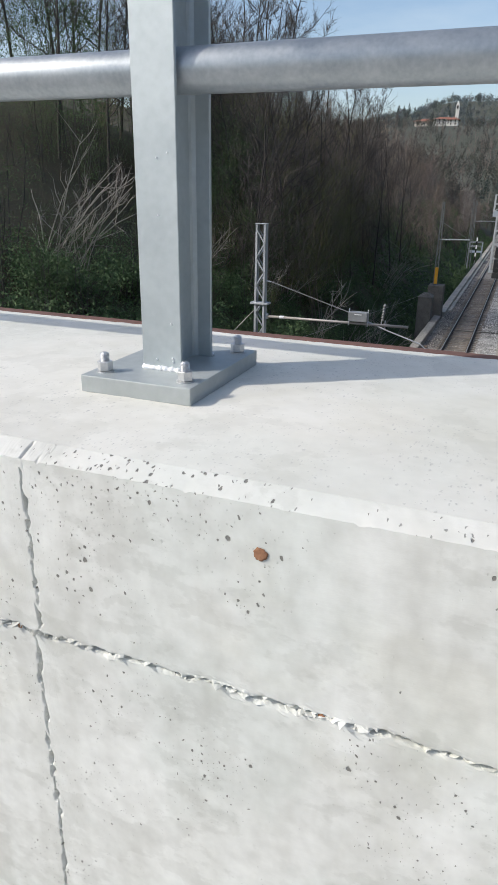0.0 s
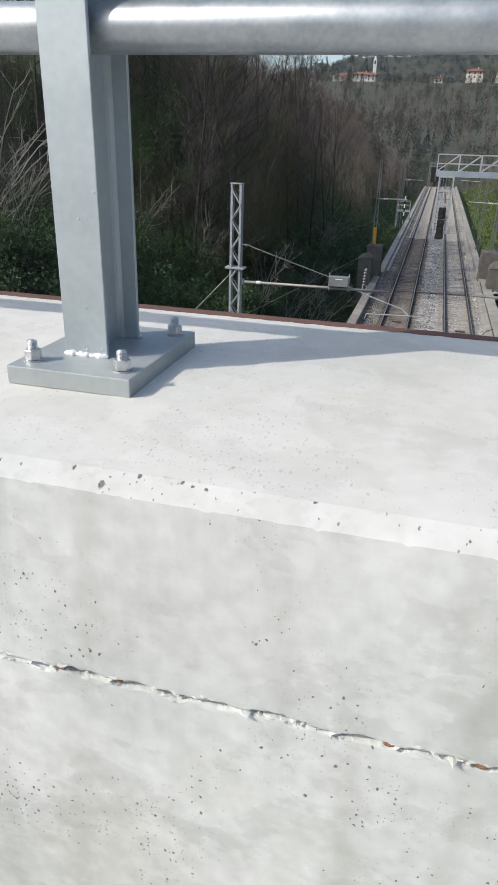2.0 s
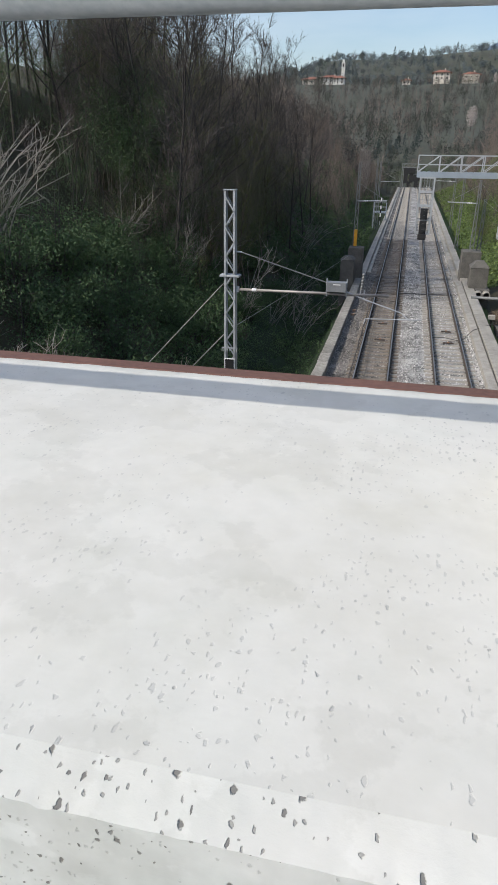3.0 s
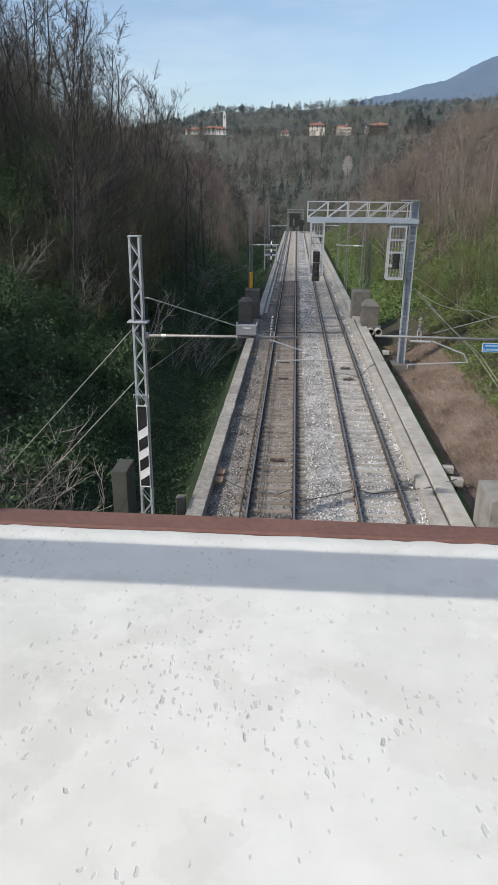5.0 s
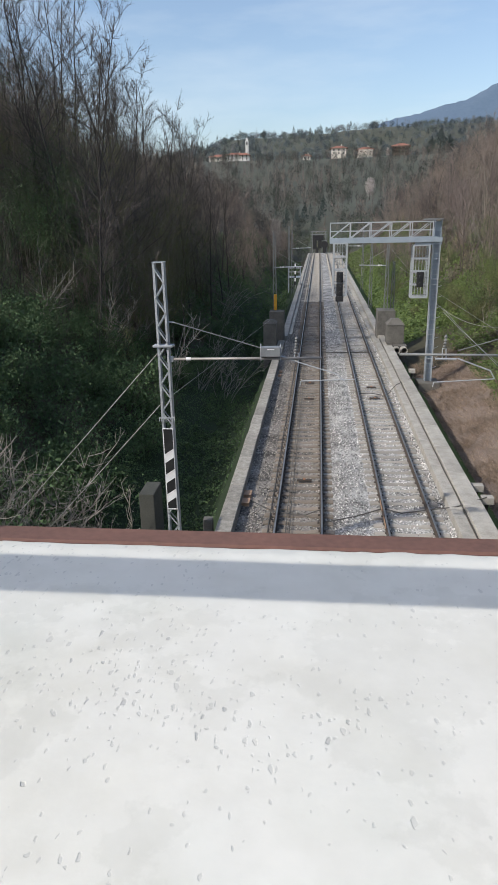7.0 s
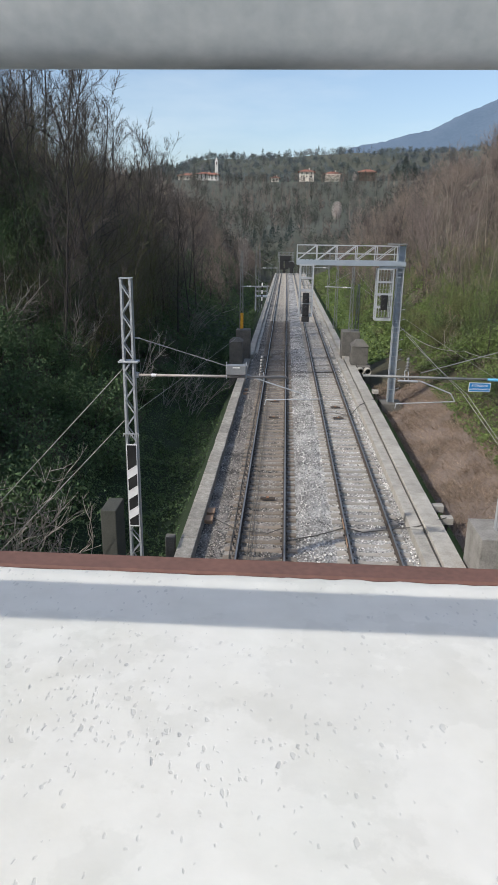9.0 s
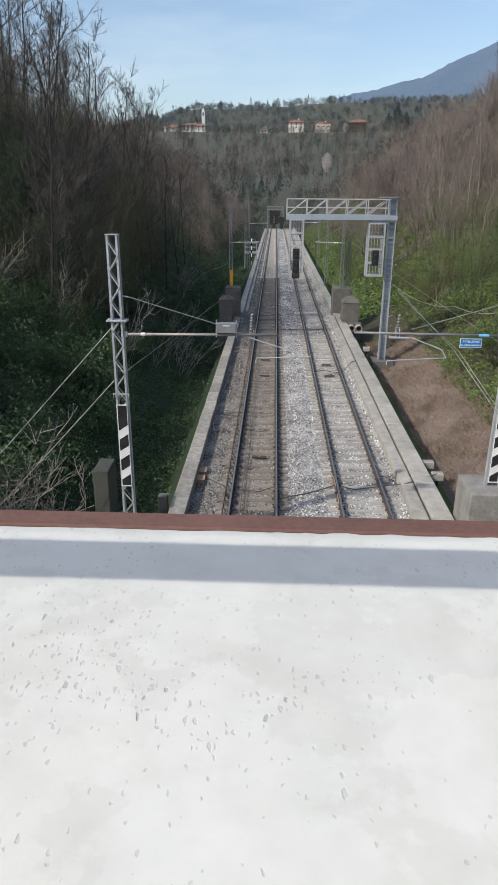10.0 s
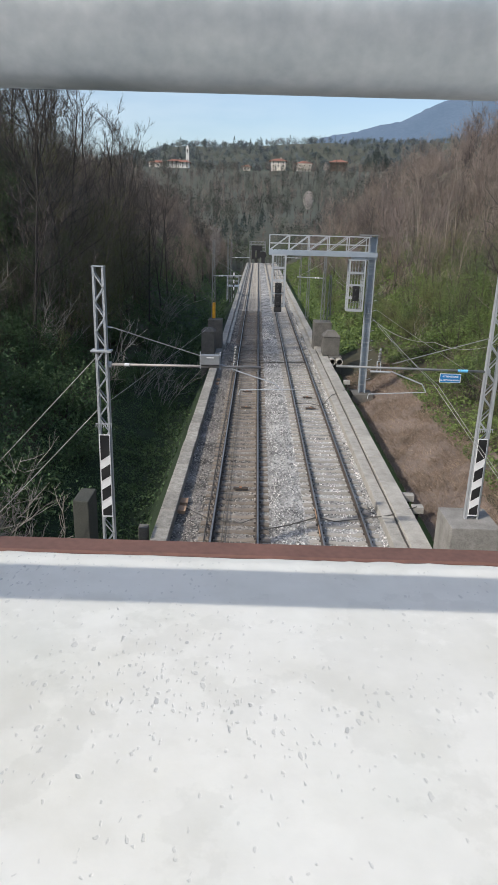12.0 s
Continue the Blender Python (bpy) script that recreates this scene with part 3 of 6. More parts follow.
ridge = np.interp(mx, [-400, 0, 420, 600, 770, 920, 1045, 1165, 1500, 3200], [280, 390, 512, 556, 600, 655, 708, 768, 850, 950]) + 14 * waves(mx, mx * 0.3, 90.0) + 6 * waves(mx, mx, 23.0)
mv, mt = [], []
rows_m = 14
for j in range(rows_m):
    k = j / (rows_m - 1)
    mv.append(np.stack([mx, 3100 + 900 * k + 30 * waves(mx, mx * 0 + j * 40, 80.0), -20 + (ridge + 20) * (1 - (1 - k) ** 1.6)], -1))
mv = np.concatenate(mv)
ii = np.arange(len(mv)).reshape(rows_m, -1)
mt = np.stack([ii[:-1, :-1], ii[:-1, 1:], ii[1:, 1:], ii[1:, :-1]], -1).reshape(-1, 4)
mountain = tagged(new("backdrop", np_mesh("backdrop", mv, mt, M_MOUNT)), "wooded mountain behind the valley, its blue haze painted as a faint glow", "mountain", kind="structure")

# ---- bridge parapet ----
ZW = 9.057      # top of the parapet
YF = -0.6163     # its face towards the deck
YE = 0.0        # its outer top edge
ZJ1, ZJ2, XJ = 8.829, 8.237, 2.553   # pour joints and the upright joint


def grid_mesh(name, X, Y, Z, mat):
    idx = np.arange(X.size).reshape(X.shape)
    q = np.stack([idx[:-1, :-1], idx[:-1, 1:], idx[1:, 1:], idx[1:, :-1]], -1).reshape(-1, 4)
    me = np_mesh(name, np.stack([X, Y, Z], -1).reshape(-1, 3), q, mat)
    me.polygons.foreach_set("use_smooth", np.ones(len(q), bool))
    return me


def rough(x, a, s):
    return a * (0.5 * np.sin(x * 19.0 * s) + 0.35 * np.sin(x * 47.0 * s + 1.2) + 0.3 * np.sin(x * 113.0 * s + 0.4) + 0.25 * np.sin(x * 251.0 * s))


def parapet():
    """Top, chamfer and face of the wall, with ragged pour joints cut into the face."""
    rng = np.random.default_rng(5)
    xs = spaced([(-14, -0.2, 0.5), (-0.2, XJ - 0.03, 0.0042), (XJ - 0.03, XJ + 0.03, 0.001), (XJ + 0.03, 3.6, 0.0042), (3.6, 16.1, 0.5)])
    root = thing("wall_parapet", (0, 0, 0), "pale site-cast concrete bridge parapet with chamfered edge and pour joints", "wall", kind="structure")
    # top
    xt = spaced([(-14, -0.2, 0.5), (-0.2, 3.6, 0.013), (3.6, 16.1, 0.5)])
    ys = np.concatenate([[YE], np.linspace(YE - 0.006, YF + 0.0255, 48)])
    X, Y = np.meshgrid(xt, ys, indexing="ij")
    Z = ZW + 0.0007 * waves(X, Y, 0.07) * np.clip((YE - Y) / 0.15, 0, 1) + 0.0003 * rng.normal(size=X.shape)
    Z[:, 0] -= 0.0025 + 0.002 * rng.random(len(xt))
    Z[:, -1] = ZW
    ob = new("coping_top", grid_mesh("coping_top", X, Y, Z, M_WALLTOP))
    ob.parent = root
    # chamfer, its arrises nibbled
    k = np.linspace(0, 1, 6)
    X = np.repeat(xs[:, None], 6, 1)
    Y = YF + 0.0255 * (1 - k)[None] + 0.0003 * rng.normal(size=X.shape)
    Z = ZW - 0.0105 * k[None] + 0.0003 * rng.normal(size=X.shape)
    Z[:, 0], Y[:, 0] = ZW, YF + 0.0255
    nib = np.clip(rough(xs, 1.0, 4.0) - 0.55, 0, 1) * 0.004 + 0.0006 * rng.random(len(xs))
    Z[:, -1] = ZW - 0.0105 - nib
    Y[:, -1] = YF
    Z[:, 1:] -= (0.004 * np.exp(-((xs - XJ) / 0.0014) ** 2))[:, None]
    ob = new("chamfer", grid_mesh("chamfer", X, Y, Z, M_CHAMF))
    ob.parent = root
    # face
    zs = np.concatenate([[ZW - 0.0105], np.arange(ZW - 0.02, ZJ1 + 0.02, -0.0055), np.arange(ZJ1 + 0.017, ZJ1 - 0.017, -0.0018), np.arange(ZJ1 - 0.022, ZJ2 + 0.03, -0.008), np.arange(ZJ2 + 0.018, ZJ2 - 0.018, -0.0028), [ZJ2 - 0.035, 8.02]])
    X, Z = np.meshgrid(xs, zs, indexing="ij")
    Y = np.full(X.shape, YF)
    grain = rng.normal(size=X.shape)
    chip = np.clip(rng.normal(size=X.shape) - 0.8, 0, 2)

    def ragged(step, lo, hi):
        """Random values along the wall, joined by straight lines."""
        kx = np.arange(-14, 16.5, step)
        return np.interp(xs, kx, rng.uniform(lo, hi, len(kx)))[:, None]

    line1 = ZJ1 + rough(X, 0.0016, 1.7) + ragged(0.012, -0.0022, 0.0022) + ragged(0.05, -0.002, 0.002)
    wide1 = ragged(0.018, 0.0011, 0.0036)
    gap1 = np.clip(ragged(0.022, -0.6, 1.3) + 0.4 * ragged(0.12, -1, 1), 0.05, 1.3)
    cut1 = np.exp(-((Z - line1) / wide1) ** 2) * (0.003 + 0.011 * gap1 + 0.006 * grain)
    lip1 = np.exp(-((Z - line1) / 0.0075) ** 2) * (0.0030 * chip * np.clip(ragged(0.03, -0.2, 1.4), 0, 1.4) - 0.0008)
    line2 = ZJ2 + rough(X, 0.003, 2.0)
    cut2 = np.exp(-((Z - line2) / 0.0045) ** 2) * (0.007 + 0.006 * grain) - np.exp(-((Z - line2) / 0.011) ** 2) * 0.003 * chip
    kz = np.arange(7.9, 9.2, 0.0065)
    jag = np.interp(Z, kz, rng.uniform(-0.0030, 0.0030, len(kz)))
    deep3 = np.clip(np.interp(Z, kz, rng.uniform(-0.9, 1.5, len(kz))), 0.05, 1.4)
    xj = XJ + jag + rough(Z + 3.0, 0.0018, 1.7) + np.where(Z > ZJ1, 0.0, -0.008)
    far1 = 1.0 - 0.9 * np.exp(-((Z - ZJ1) / 0.006) ** 2)
    cut3 = np.exp(-((X - xj) / (0.0009 + 0.0013 * deep3)) ** 2) * (0.009 * deep3 + 0.0025 * np.abs(grain)) * far1
    Y = Y + cut1 - lip1 + cut2 + cut3 + 0.0008 * waves(X, Z, 0.09) + 0.0018 * (Z < line1) + 0.00004 * grain
    Y[:, 0] = YF
    Z[:, 0] = ZW - 0.0105 - nib
    face_me = grid_mesh("face", X, Y, Z, M_WALL)
    mid = (zs[:-1] + zs[1:]) / 2
    midx = (xs[:-1] + xs[1:]) / 2
    face_me.polygons.foreach_set("use_smooth", ((np.abs(mid - ZJ1) > 0.013)[None] & (np.abs(midx - XJ) > 0.02)[:, None]).ravel())
    ob = new("face", face_me)
    ob.parent = root
    # outer side, towards the railway
    bm = B()
    box(bm, -14, 16, -0.25, YE - 0.0005, 7.7, ZW - 0.012)
    part("outer_core", bm, M_WALLTOP, root)
    return root


parapet()

# rusty steel edge strip on the outer arris
bm = B()
box(bm, -14, 16, YE + 0.001, YE + 0.031, ZW - 0.30, ZW - 0.001, 0.002)
tagged(part("trim_steel_edge", bm, M_CORTEN), "rusty brown steel strip along the outer parapet edge", "steel edge", kind="structure")
# deck behind the parapet and the far parapet that closes the bridge
bm = B()
box(bm, -14, 16, -9.0, YF + 0.05, 7.7, 8.02)
tagged(part("road_deck", bm, M_DECK), "unseen bridge deck behind the parapet, made pale to bounce light onto its face", "road", kind="structure")
bm = B()
box(bm, -14, 16, -9.4, -9.0, 7.7, ZW, 0.02)
tagged(part("wall_far_parapet", bm, M_KERB), "concrete parapet on the other side of the bridge", "wall", kind="structure")


def blob(bm, r, seed, squash=1.0, sub=2):
    rng = np.random.default_rng(seed)
    g = bmesh.ops.create_icosphere(bm, subdivisions=sub, radius=r)
    for v in g["verts"]:
        v.co *= 1 + rng.uniform(-0.14, 0.14)
        v.co.y *= squash
    return g["verts"]


# tie-rod ends and rust spots that show in the face
def tie_rod_end(x, z, r, seed):
    t = thing("tie_rod_end", (x, YF - 0.001, z), "round rusty tie rod end set in the concrete face", "tie rod", "rusty tie rod ends in the parapet")
    bm = B()
    for v in blob(bm, r, seed, 0.10, 3):
        a = math.atan2(v.co.z, v.co.x)
        k = 1 + 0.05 * math.sin(3 * a + seed) + 0.04 * math.sin(7 * a)
        v.co.x, v.co.z = v.co.x * k, v.co.z * k
    part("rust_cap", bm, M_RUST, t, smooth=True)


for i, (x, z) in enumerate(((2.819, 8.997), (1.961, 8.998), (1.124, 8.992))):
    tie_rod_end(x, z, 0.0068, 20 + i)


def rust_spot(x, z, r, seed):
    bm = B()
    vs = blob(bm, r, seed, 0.3)
    rng = np.random.default_rng(seed + 7)
    for v in vs:
        v.co.x *= 1.5
        v.co.z *= 0.8 + 0.2 * rng.random()
    ob = part("rusty_wire_end", bm, M_RUST, smooth=True)
    ob.location = (x, YF + 0.002, z)
    tagged(ob, "small rusty wire end sticking out of the pour joint", "rust spot", "rusty wire ends along the pour joint")


for i, (x, r) in enumerate(((1.863, 0.0036), (1.921, 0.0036), (2.220, 0.0038), (2.138, 0.0026), (2.521, 0.0036), (2.885, 0.0025), (2.594, 0.0028), (1.516, 0.0034), (1.597, 0.0038), (1.182, 0.0034), (1.246, 0.0032), (0.833, 0.0034), (0.891, 0.0038))):
    rust_spot(x, ZJ1 + 0.001, r, 40 + i)

# ---- steel handrail ----
PW, PY0, PY1, PT = 0.1581, -0.4215, -0.1975, 0.0225     # base plate
FY, FD, FWID = -0.3565, 0.098, 0.0575                  # post section


def rail_post(x, off=0.0):
    """An upright I-section on a bolted base plate; x is the plate's left edge, off the post's place off its middle."""
    cx = x + PW / 2
    t = thing("handrail_post", (cx, (PY0 + PY1) / 2, ZW), "galvanised steel I-section post welded to a bolted base plate", "railing post", "posts of the bridge railing")
    oy = (PY0 + PY1) / 2
    bm = B()
    box(bm, -PW / 2, PW / 2, PY0 - oy, PY1 - oy, 0.0, PT, 0.0015, 2)
    plate = part("base_plate", bm, M_PLATE, t, "thick galvanised base plate")
    h = 0.66
    f0 = FY - oy
    bm = B()
    box(bm, off - FWID / 2, off + FWID / 2, f0, f0 + 0.0057, PT, h, 0.0008)
    part("front_flange", bm, M_GALV, t)
    bm = B()
    box(bm, off - FWID / 2, off + FWID / 2, f0 + FD - 0.0057, f0 + FD, PT, h, 0.0008)
    part("back_flange", bm, M_GALV, t)
    bm = B()
    box(bm, off - 0.002, off + 0.002, f0 + 0.0058, f0 + FD - 0.0058, PT, h)
    part("web", bm, M_GALV, t)
    # root fillets where web and flanges meet
    for sx in (-1, 1):
        for yy in (f0 + 0.0059, f0 + FD - 0.0059):
            bm = B()
            s = 1 if yy < f0 + FD / 2 else -1
            vs = [bm.verts.new((off + sx * a, yy + s * b, z)) for z in (PT, h) for a, b in ((0.0021, 0.0), (0.009, 0.0), (0.004, 0.0026), (0.0021, 0.007))]
            for i in range(4):
                bm.faces.new((vs[i], vs[(i + 1) % 4], vs[4 + (i + 1) % 4], vs[4 + i]))
            part("root_fillet", bm, M_GALV, t)
    rng = np.random.default_rng(int(abs(x) * 100))
    for yy in (f0 - 0.0012, f0 + FD + 0.0012):
        bm = B()
        pts = [(off + (i / 26 - 0.5) * FWID * 1.06, yy + rng.normal() * 0.0006, PT + 0.0015) for i in range(27)]
        v, f = tube(pts, [0.001] + [rng.uniform(0.0026, 0.0052) for _ in range(25)] + [0.001], 8)
        verts = [bm.verts.new(p) for p in v]
        for a in f:
            bm.faces.new([verts[i] for i in a])
        part("weld_bead", bm, M_WELD, t, "lumpy weld bead touched up with zinc paint", True)
    for i in range(7):
        bm = B()
        bmesh.ops.create_icosphere(bm, subdivisions=1, radius=0.0011 + rng.random() * 0.0007)
        o = Vector((off + rng.uniform(-0.009, 0.026), f0 - 0.0005, PT + rng.choice([0.009, 0.012, 0.007, 0.06, 0.16, 0.19, 0.26]) + rng.random() * 0.006))
        bmesh.ops.translate(bm, verts=bm.verts, vec=o)
        part("weld_drop", bm, M_WELD, t, "", True)
    for bx in (-PW / 2 + 0.0205, PW / 2 - 0.0205):
        for by in (PY0 - oy + 0.027, PY1 - oy - 0.027):
            bm = B()
            rod(bm, (bx, by, PT), (bx, by, PT + 0.002), 0.0112, 24)
            bolt = part("anchor_bolt", bm, M_ZINC, t, "zinc plated anchor bolt with nut and washer")
            bm = B()
            a0 = rng.random()
            bmesh.ops.create_cone(bm, cap_ends=True, segments=6, radius1=0.0105, radius2=0.0105, depth=0.0120, matrix=Matrix.Translation((bx, by, PT + 0.0082)) @ Matrix.Rotation(a0, 4, "Z"))
            bmesh.ops.bevel(bm, geom=list(bm.edges), offset=0.0007, segments=1, affect="EDGES")
            part("nut", bm, M_ZINC, bolt)
            bm = B()
            pts = [(bx, by, PT + 0.0135 + 0.0008 * i) for i in range(15)]
            v, f = tube(pts, [0.0054 + 0.0009 * (i % 2) for i in range(15)], 14)
            verts = [bm.verts.new(p) for p in v]
            for a in f:
                bm.faces.new([verts[i] for i in a])
            rod(bm, (bx, by, PT + 0.0240), (bx, by, PT + 0.0262), 0.0054, 14, 0.003)
            part("threaded_stud", bm, M_ZINC, bolt)
    return t


for px_, off in ((-1.9153, 0.0), (-0.4459, 0.0), (1.0235, -0.008), (2.4929, 0.005), (3.9623, 0.0), (5.4317, 0.0)):
    rail_post(px_, off)

PIPE_Y, PIPE_Z, PIPE_R = -0.3187, ZW + 0.378, 0.0251
bm = B()
rod(bm, (-2.6, PIPE_Y, PIPE_Z), (6.3, PIPE_Y, PIPE_Z), PIPE_R, 48)
tagged(part("handrail_pipe", bm, M_PIPE, smooth=True), "weathered galvanised tube handrail threaded through the posts", "handrail")

# ---- railway ----
Y0, Y1 = 6.0, 198.0
TL, TR = 0.0, 3.60
SLEEP_Z = -0.175


def rail(x, label):
    prof = [(-0.07, -0.172), (0.07, -0.172), (0.07, -0.160), (0.012, -0.145), (0.010, -0.05), (0.035, -0.038), (0.036, -0.012), (0.030, -0.002), (0.022, 0.0), (-0.022, 0.0), (-0.030, -0.002), (-0.036, -0.012), (-0.035, -0.038), (-0.010, -0.05), (-0.012, -0.145), (-0.07, -0.160)]
    ys = np.linspace(Y0, Y1, 28)
    n = len(prof)
    v = np.array([(x + p[0], y, p[1]) for y in ys for p in prof])
    q = np.array([(i * n + j, i * n + (j + 1) % n, (i + 1) * n + (j + 1) % n, (i + 1) * n + j) for i in range(len(ys) - 1) for j in range(n)])
    me = np_mesh("rail", v, q[:, ::-1], [M_RAIL, M_RAILTOP])
    top = np.array([1 if j in (7, 8, 9) else 0 for i in range(len(ys) - 1) for j in range(n)], np.int32)
    me.polygons.foreach_set("material_index", top)
    tagged(new("rail", me), label, "rail", "rails of the double track")


for x in (TL - 0.7525, TL + 0.7525):
    rail(x, "rust-brown steel rail of the older track")
for x in (TR - 0.7525, TR + 0.7525):
    rail(x, "rust-brown steel rail with polished running band")


def sleeper_mesh(concrete):
    bm = B()
    xs = (-1.17, -1.15, -0.95, -0.55, -0.3, 0.3, 0.55, 0.95, 1.15, 1.17)
    top = (0.0, 0.02, 0.035, 0.035, 0.0, 0.0, 0.035, 0.035, 0.02, 0.0)
    rings = []
    for x, h in zip(xs, top):
        w = 0.12 if abs(x) < 0.4 else 0.135
        rings.append([bm.verts.new(p) for p in ((x, -w, SLEEP_Z - 0.12), (x, -w + 0.02, SLEEP_Z - 0.035 + h), (x, w - 0.02, SLEEP_Z - 0.035 + h), (x, w, SLEEP_Z - 0.12))])
    for a, b in zip(rings, rings[1:]):
        for j in range(3):
            bm.faces.new((a[j], b[j], b[j + 1], a[j + 1]))
    bm.faces.new(rings[0])
    bm.faces.new(rings[-1][::-1])
    for rx in (-0.7525, 0.7525):
        for s in (-1, 1):
            box(bm, rx + s * 0.085 - 0.03, rx + s * 0.085 + 0.03, -0.05, 0.05, SLEEP_Z - 0.002, SLEEP_Z + 0.04, 0.008)
    me = finish(bm, "sleeper", [concrete, M_RAIL])
    for p in me.polygons:
        if p.center.z > SLEEP_Z + 0.003 and abs(abs(p.center.x) - 0.7525) < 0.13:
            p.material_index = 1
    return me


SLEEPER = sleeper_mesh(M_SLEEPER)
SLEEPER_OLD = sleeper_mesh(M_SLEEPOLD)
rng = np.random.default_rng(3)
far_sleepers = []
for track in (TL, TR):
    y = 12.0
    while y < Y1 - 1:
        if y < 80:
            ob = new("sleeper", SLEEPER_OLD if track == TL else SLEEPER)
            ob.location = (track + rng.normal() * 0.01, y, rng.normal() * 0.006)
            ob.rotation_euler = (0, 0, rng.normal() * 0.006)
            tagged(ob, "weathered concrete sleeper bedded in ballast", "sleeper", "sleepers of the double track")
        else:
            far_sleepers.append((track, y))
        y += 0.6
sv = np.array([v.co[:] for v in SLEEPER.vertices])
sf = [tuple(p.vertices) for p in SLEEPER.polygons if max(p.vertices) < 40]
st = np.array([(f[0], f[i], f[i + 1]) for f in sf for i in range(1, len(f) - 1)])
fv, ft = merge([(sv + (x, y, 0), st) for x, y in far_sleepers])
tagged(new("far_sleepers", np_mesh("far_sleepers", fv, ft, M_SLEEPER)), "rows of weathered concrete sleepers far along the line", "sleepers", kind="stuff")

# ballast bed with its stones
bx = spaced([(-2.08, 5.04, 0.12)])
by = spaced([(4, 60, 0.14), (60, 200, 0.8)])
BX, BY = np.meshgrid(bx, by, indexing="ij")
rng = np.random.default_rng(11)


def bed_z(x, y):
    near = np.minimum(np.abs(x - TL), np.abs(x - TR))
    return SLEEP_Z - 0.060 + 0.055 * smooth(1.2, 1.6, near) - 0.02 * smooth(2.0, 2.3, near)


BZ = bed_z(BX, BY) + rng.normal(size=BX.shape) * 0.012
bi = np.arange(BX.size).reshape(BX.shape)
bq = np.stack([bi[:-1, :-1], bi[1:, :-1], bi[1:, 1:], bi[:-1, 1:]], -1).reshape(-1, 4)
tagged(new("ballast_bed", np_mesh("ballast_bed", np.stack([BX, BY, BZ], -1).reshape(-1, 3), bq, M_BED)), "crushed grey stone ballast bed", "ballast", kind="structure")
OCT = np.array([(1, 0, 0), (-1, 0, 0), (0, 1, 0), (0, -1, 0), (0, 0, 1), (0, 0, -1)], float)
OCT_T = np.array([(0, 2, 4), (2, 1, 4), (1, 3, 4), (3, 0, 4), (2, 0, 5), (1, 2, 5), (3, 1, 5), (0, 3, 5)])


def stones(n, x0, x1, y0, y1, zf, size, seed, power=1.0):
    rng = np.random.default_rng(seed)
    x = rng.uniform(x0, x1, n)
    y = y0 + (y1 - y0) * rng.random(n) ** power
    near = np.minimum(np.abs(x - TL), np.abs(x - TR))
    over = np.abs((y - 12.0 + 0.3) % 0.6 - 0.3)
    # few stones lie on the sleepers and none on the rails
    ok = ~((near < 1.17) & (over < 0.125) & (rng.random(n) > 0.55)) & (np.abs(near - 0.7525) > 0.07)
    x, y, near = x[ok], y[ok], near[ok]
    n = len(x)
    z = zf(x, y) + rng.uniform(-0.4, 0.8, n) * size - 0.016 * (near < 1.17)
    r = size * rng.uniform(0.5, 1.3, (n, 1, 1))
    v = OCT[None] * rng.uniform(0.6, 1.2, (n, 6, 1)) * r + rng.normal(size=(n, 6, 3)) * 0.2 * r
    a = rng.uniform(0, 6.28, n)
    c, s = np.cos(a)[:, None], np.sin(a)[:, None]
    v = np.stack([v[..., 0] * c - v[..., 1] * s, v[..., 0] * s + v[..., 1] * c, v[..., 2]], -1) + np.stack([x, y, z], -1)[:, None]
    return v.reshape(-1, 3), (OCT_T[None] + 6 * np.arange(n)[:, None, None]).reshape(-1, 3)


v, t = stones(50000, -2.03, 4.98, 14.5, 75.0, bed_z, 0.037, 17, 1.45)
tagged(new("ballast_stones", np_mesh("ballast_stones", v, t, M_STONE)), "loose angular grey ballast stones", "ballast", kind="stuff")

# ---- edge walls of the railway ----
def kerb_row(name, x0, x1, z0, z1, ya, yb, length, mat, label, gap=0.012, seed=1):
    """A row of cast blocks end to end, a little uneven."""
    base = B()
    box(base, x0, x1, 0, length - gap, z0, z1, 0.015)
    me = finish(base, name, mat)
    rng = np.random.default_rng(seed)
    root = thing(name + "_row", (0, ya, 0), label, "kerb wall", kind="structure")
    y = 0.0
    while y < yb - ya:
        ob = new("kerb_block", me)
        ob.parent = root
        ob.location = (rng.normal() * 0.006, y, rng.normal() * 0.005)
        y += length
    return root


kerb_row("kerb_left", -2.57, -2.05, -2.6, 0.20, 8, 50.5, 1.5, M_KERBOLD, "weathered grey concrete edge wall of the viaduct", 0.026, seed=2)
kerb_row("kerb_left_far", -2.50, -1.98, -2.6, 0.12, 54, 190, 3.0, M_KERB, "weathered concrete edge path along the far track", seed=3)
kerb_row("trough_left", -1.96, -1.66, -0.5, -0.06, 56, 190, 1.2, M_KERB, "concrete cable trough beside the far track", seed=4)
kerb_row("kerb_right_ledge", 5.00, 5.41, -0.6, 0.10, 8, 53, 3.0, M_KERB, "pale concrete cable ledge beside the track", seed=5)
kerb_row("kerb_right_cap", 5.45, 6.07, -1.2, 0.24, 8, 53, 3.0, M_KERB, "pale concrete cap of the edge wall", seed=6)
kerb_row("kerb_right_far", 5.33, 5.88, -0.9, 0.30, 53.1, 192, 3.0, M_KERB, "pale concrete edge wall along the far track", seed=7)
kerb_row("ledge_right_far", 4.93, 5.31, -0.5, 0.0, 53.1, 192, 3.0, M_KERB, "concrete cable ledge along the far track", seed=8)


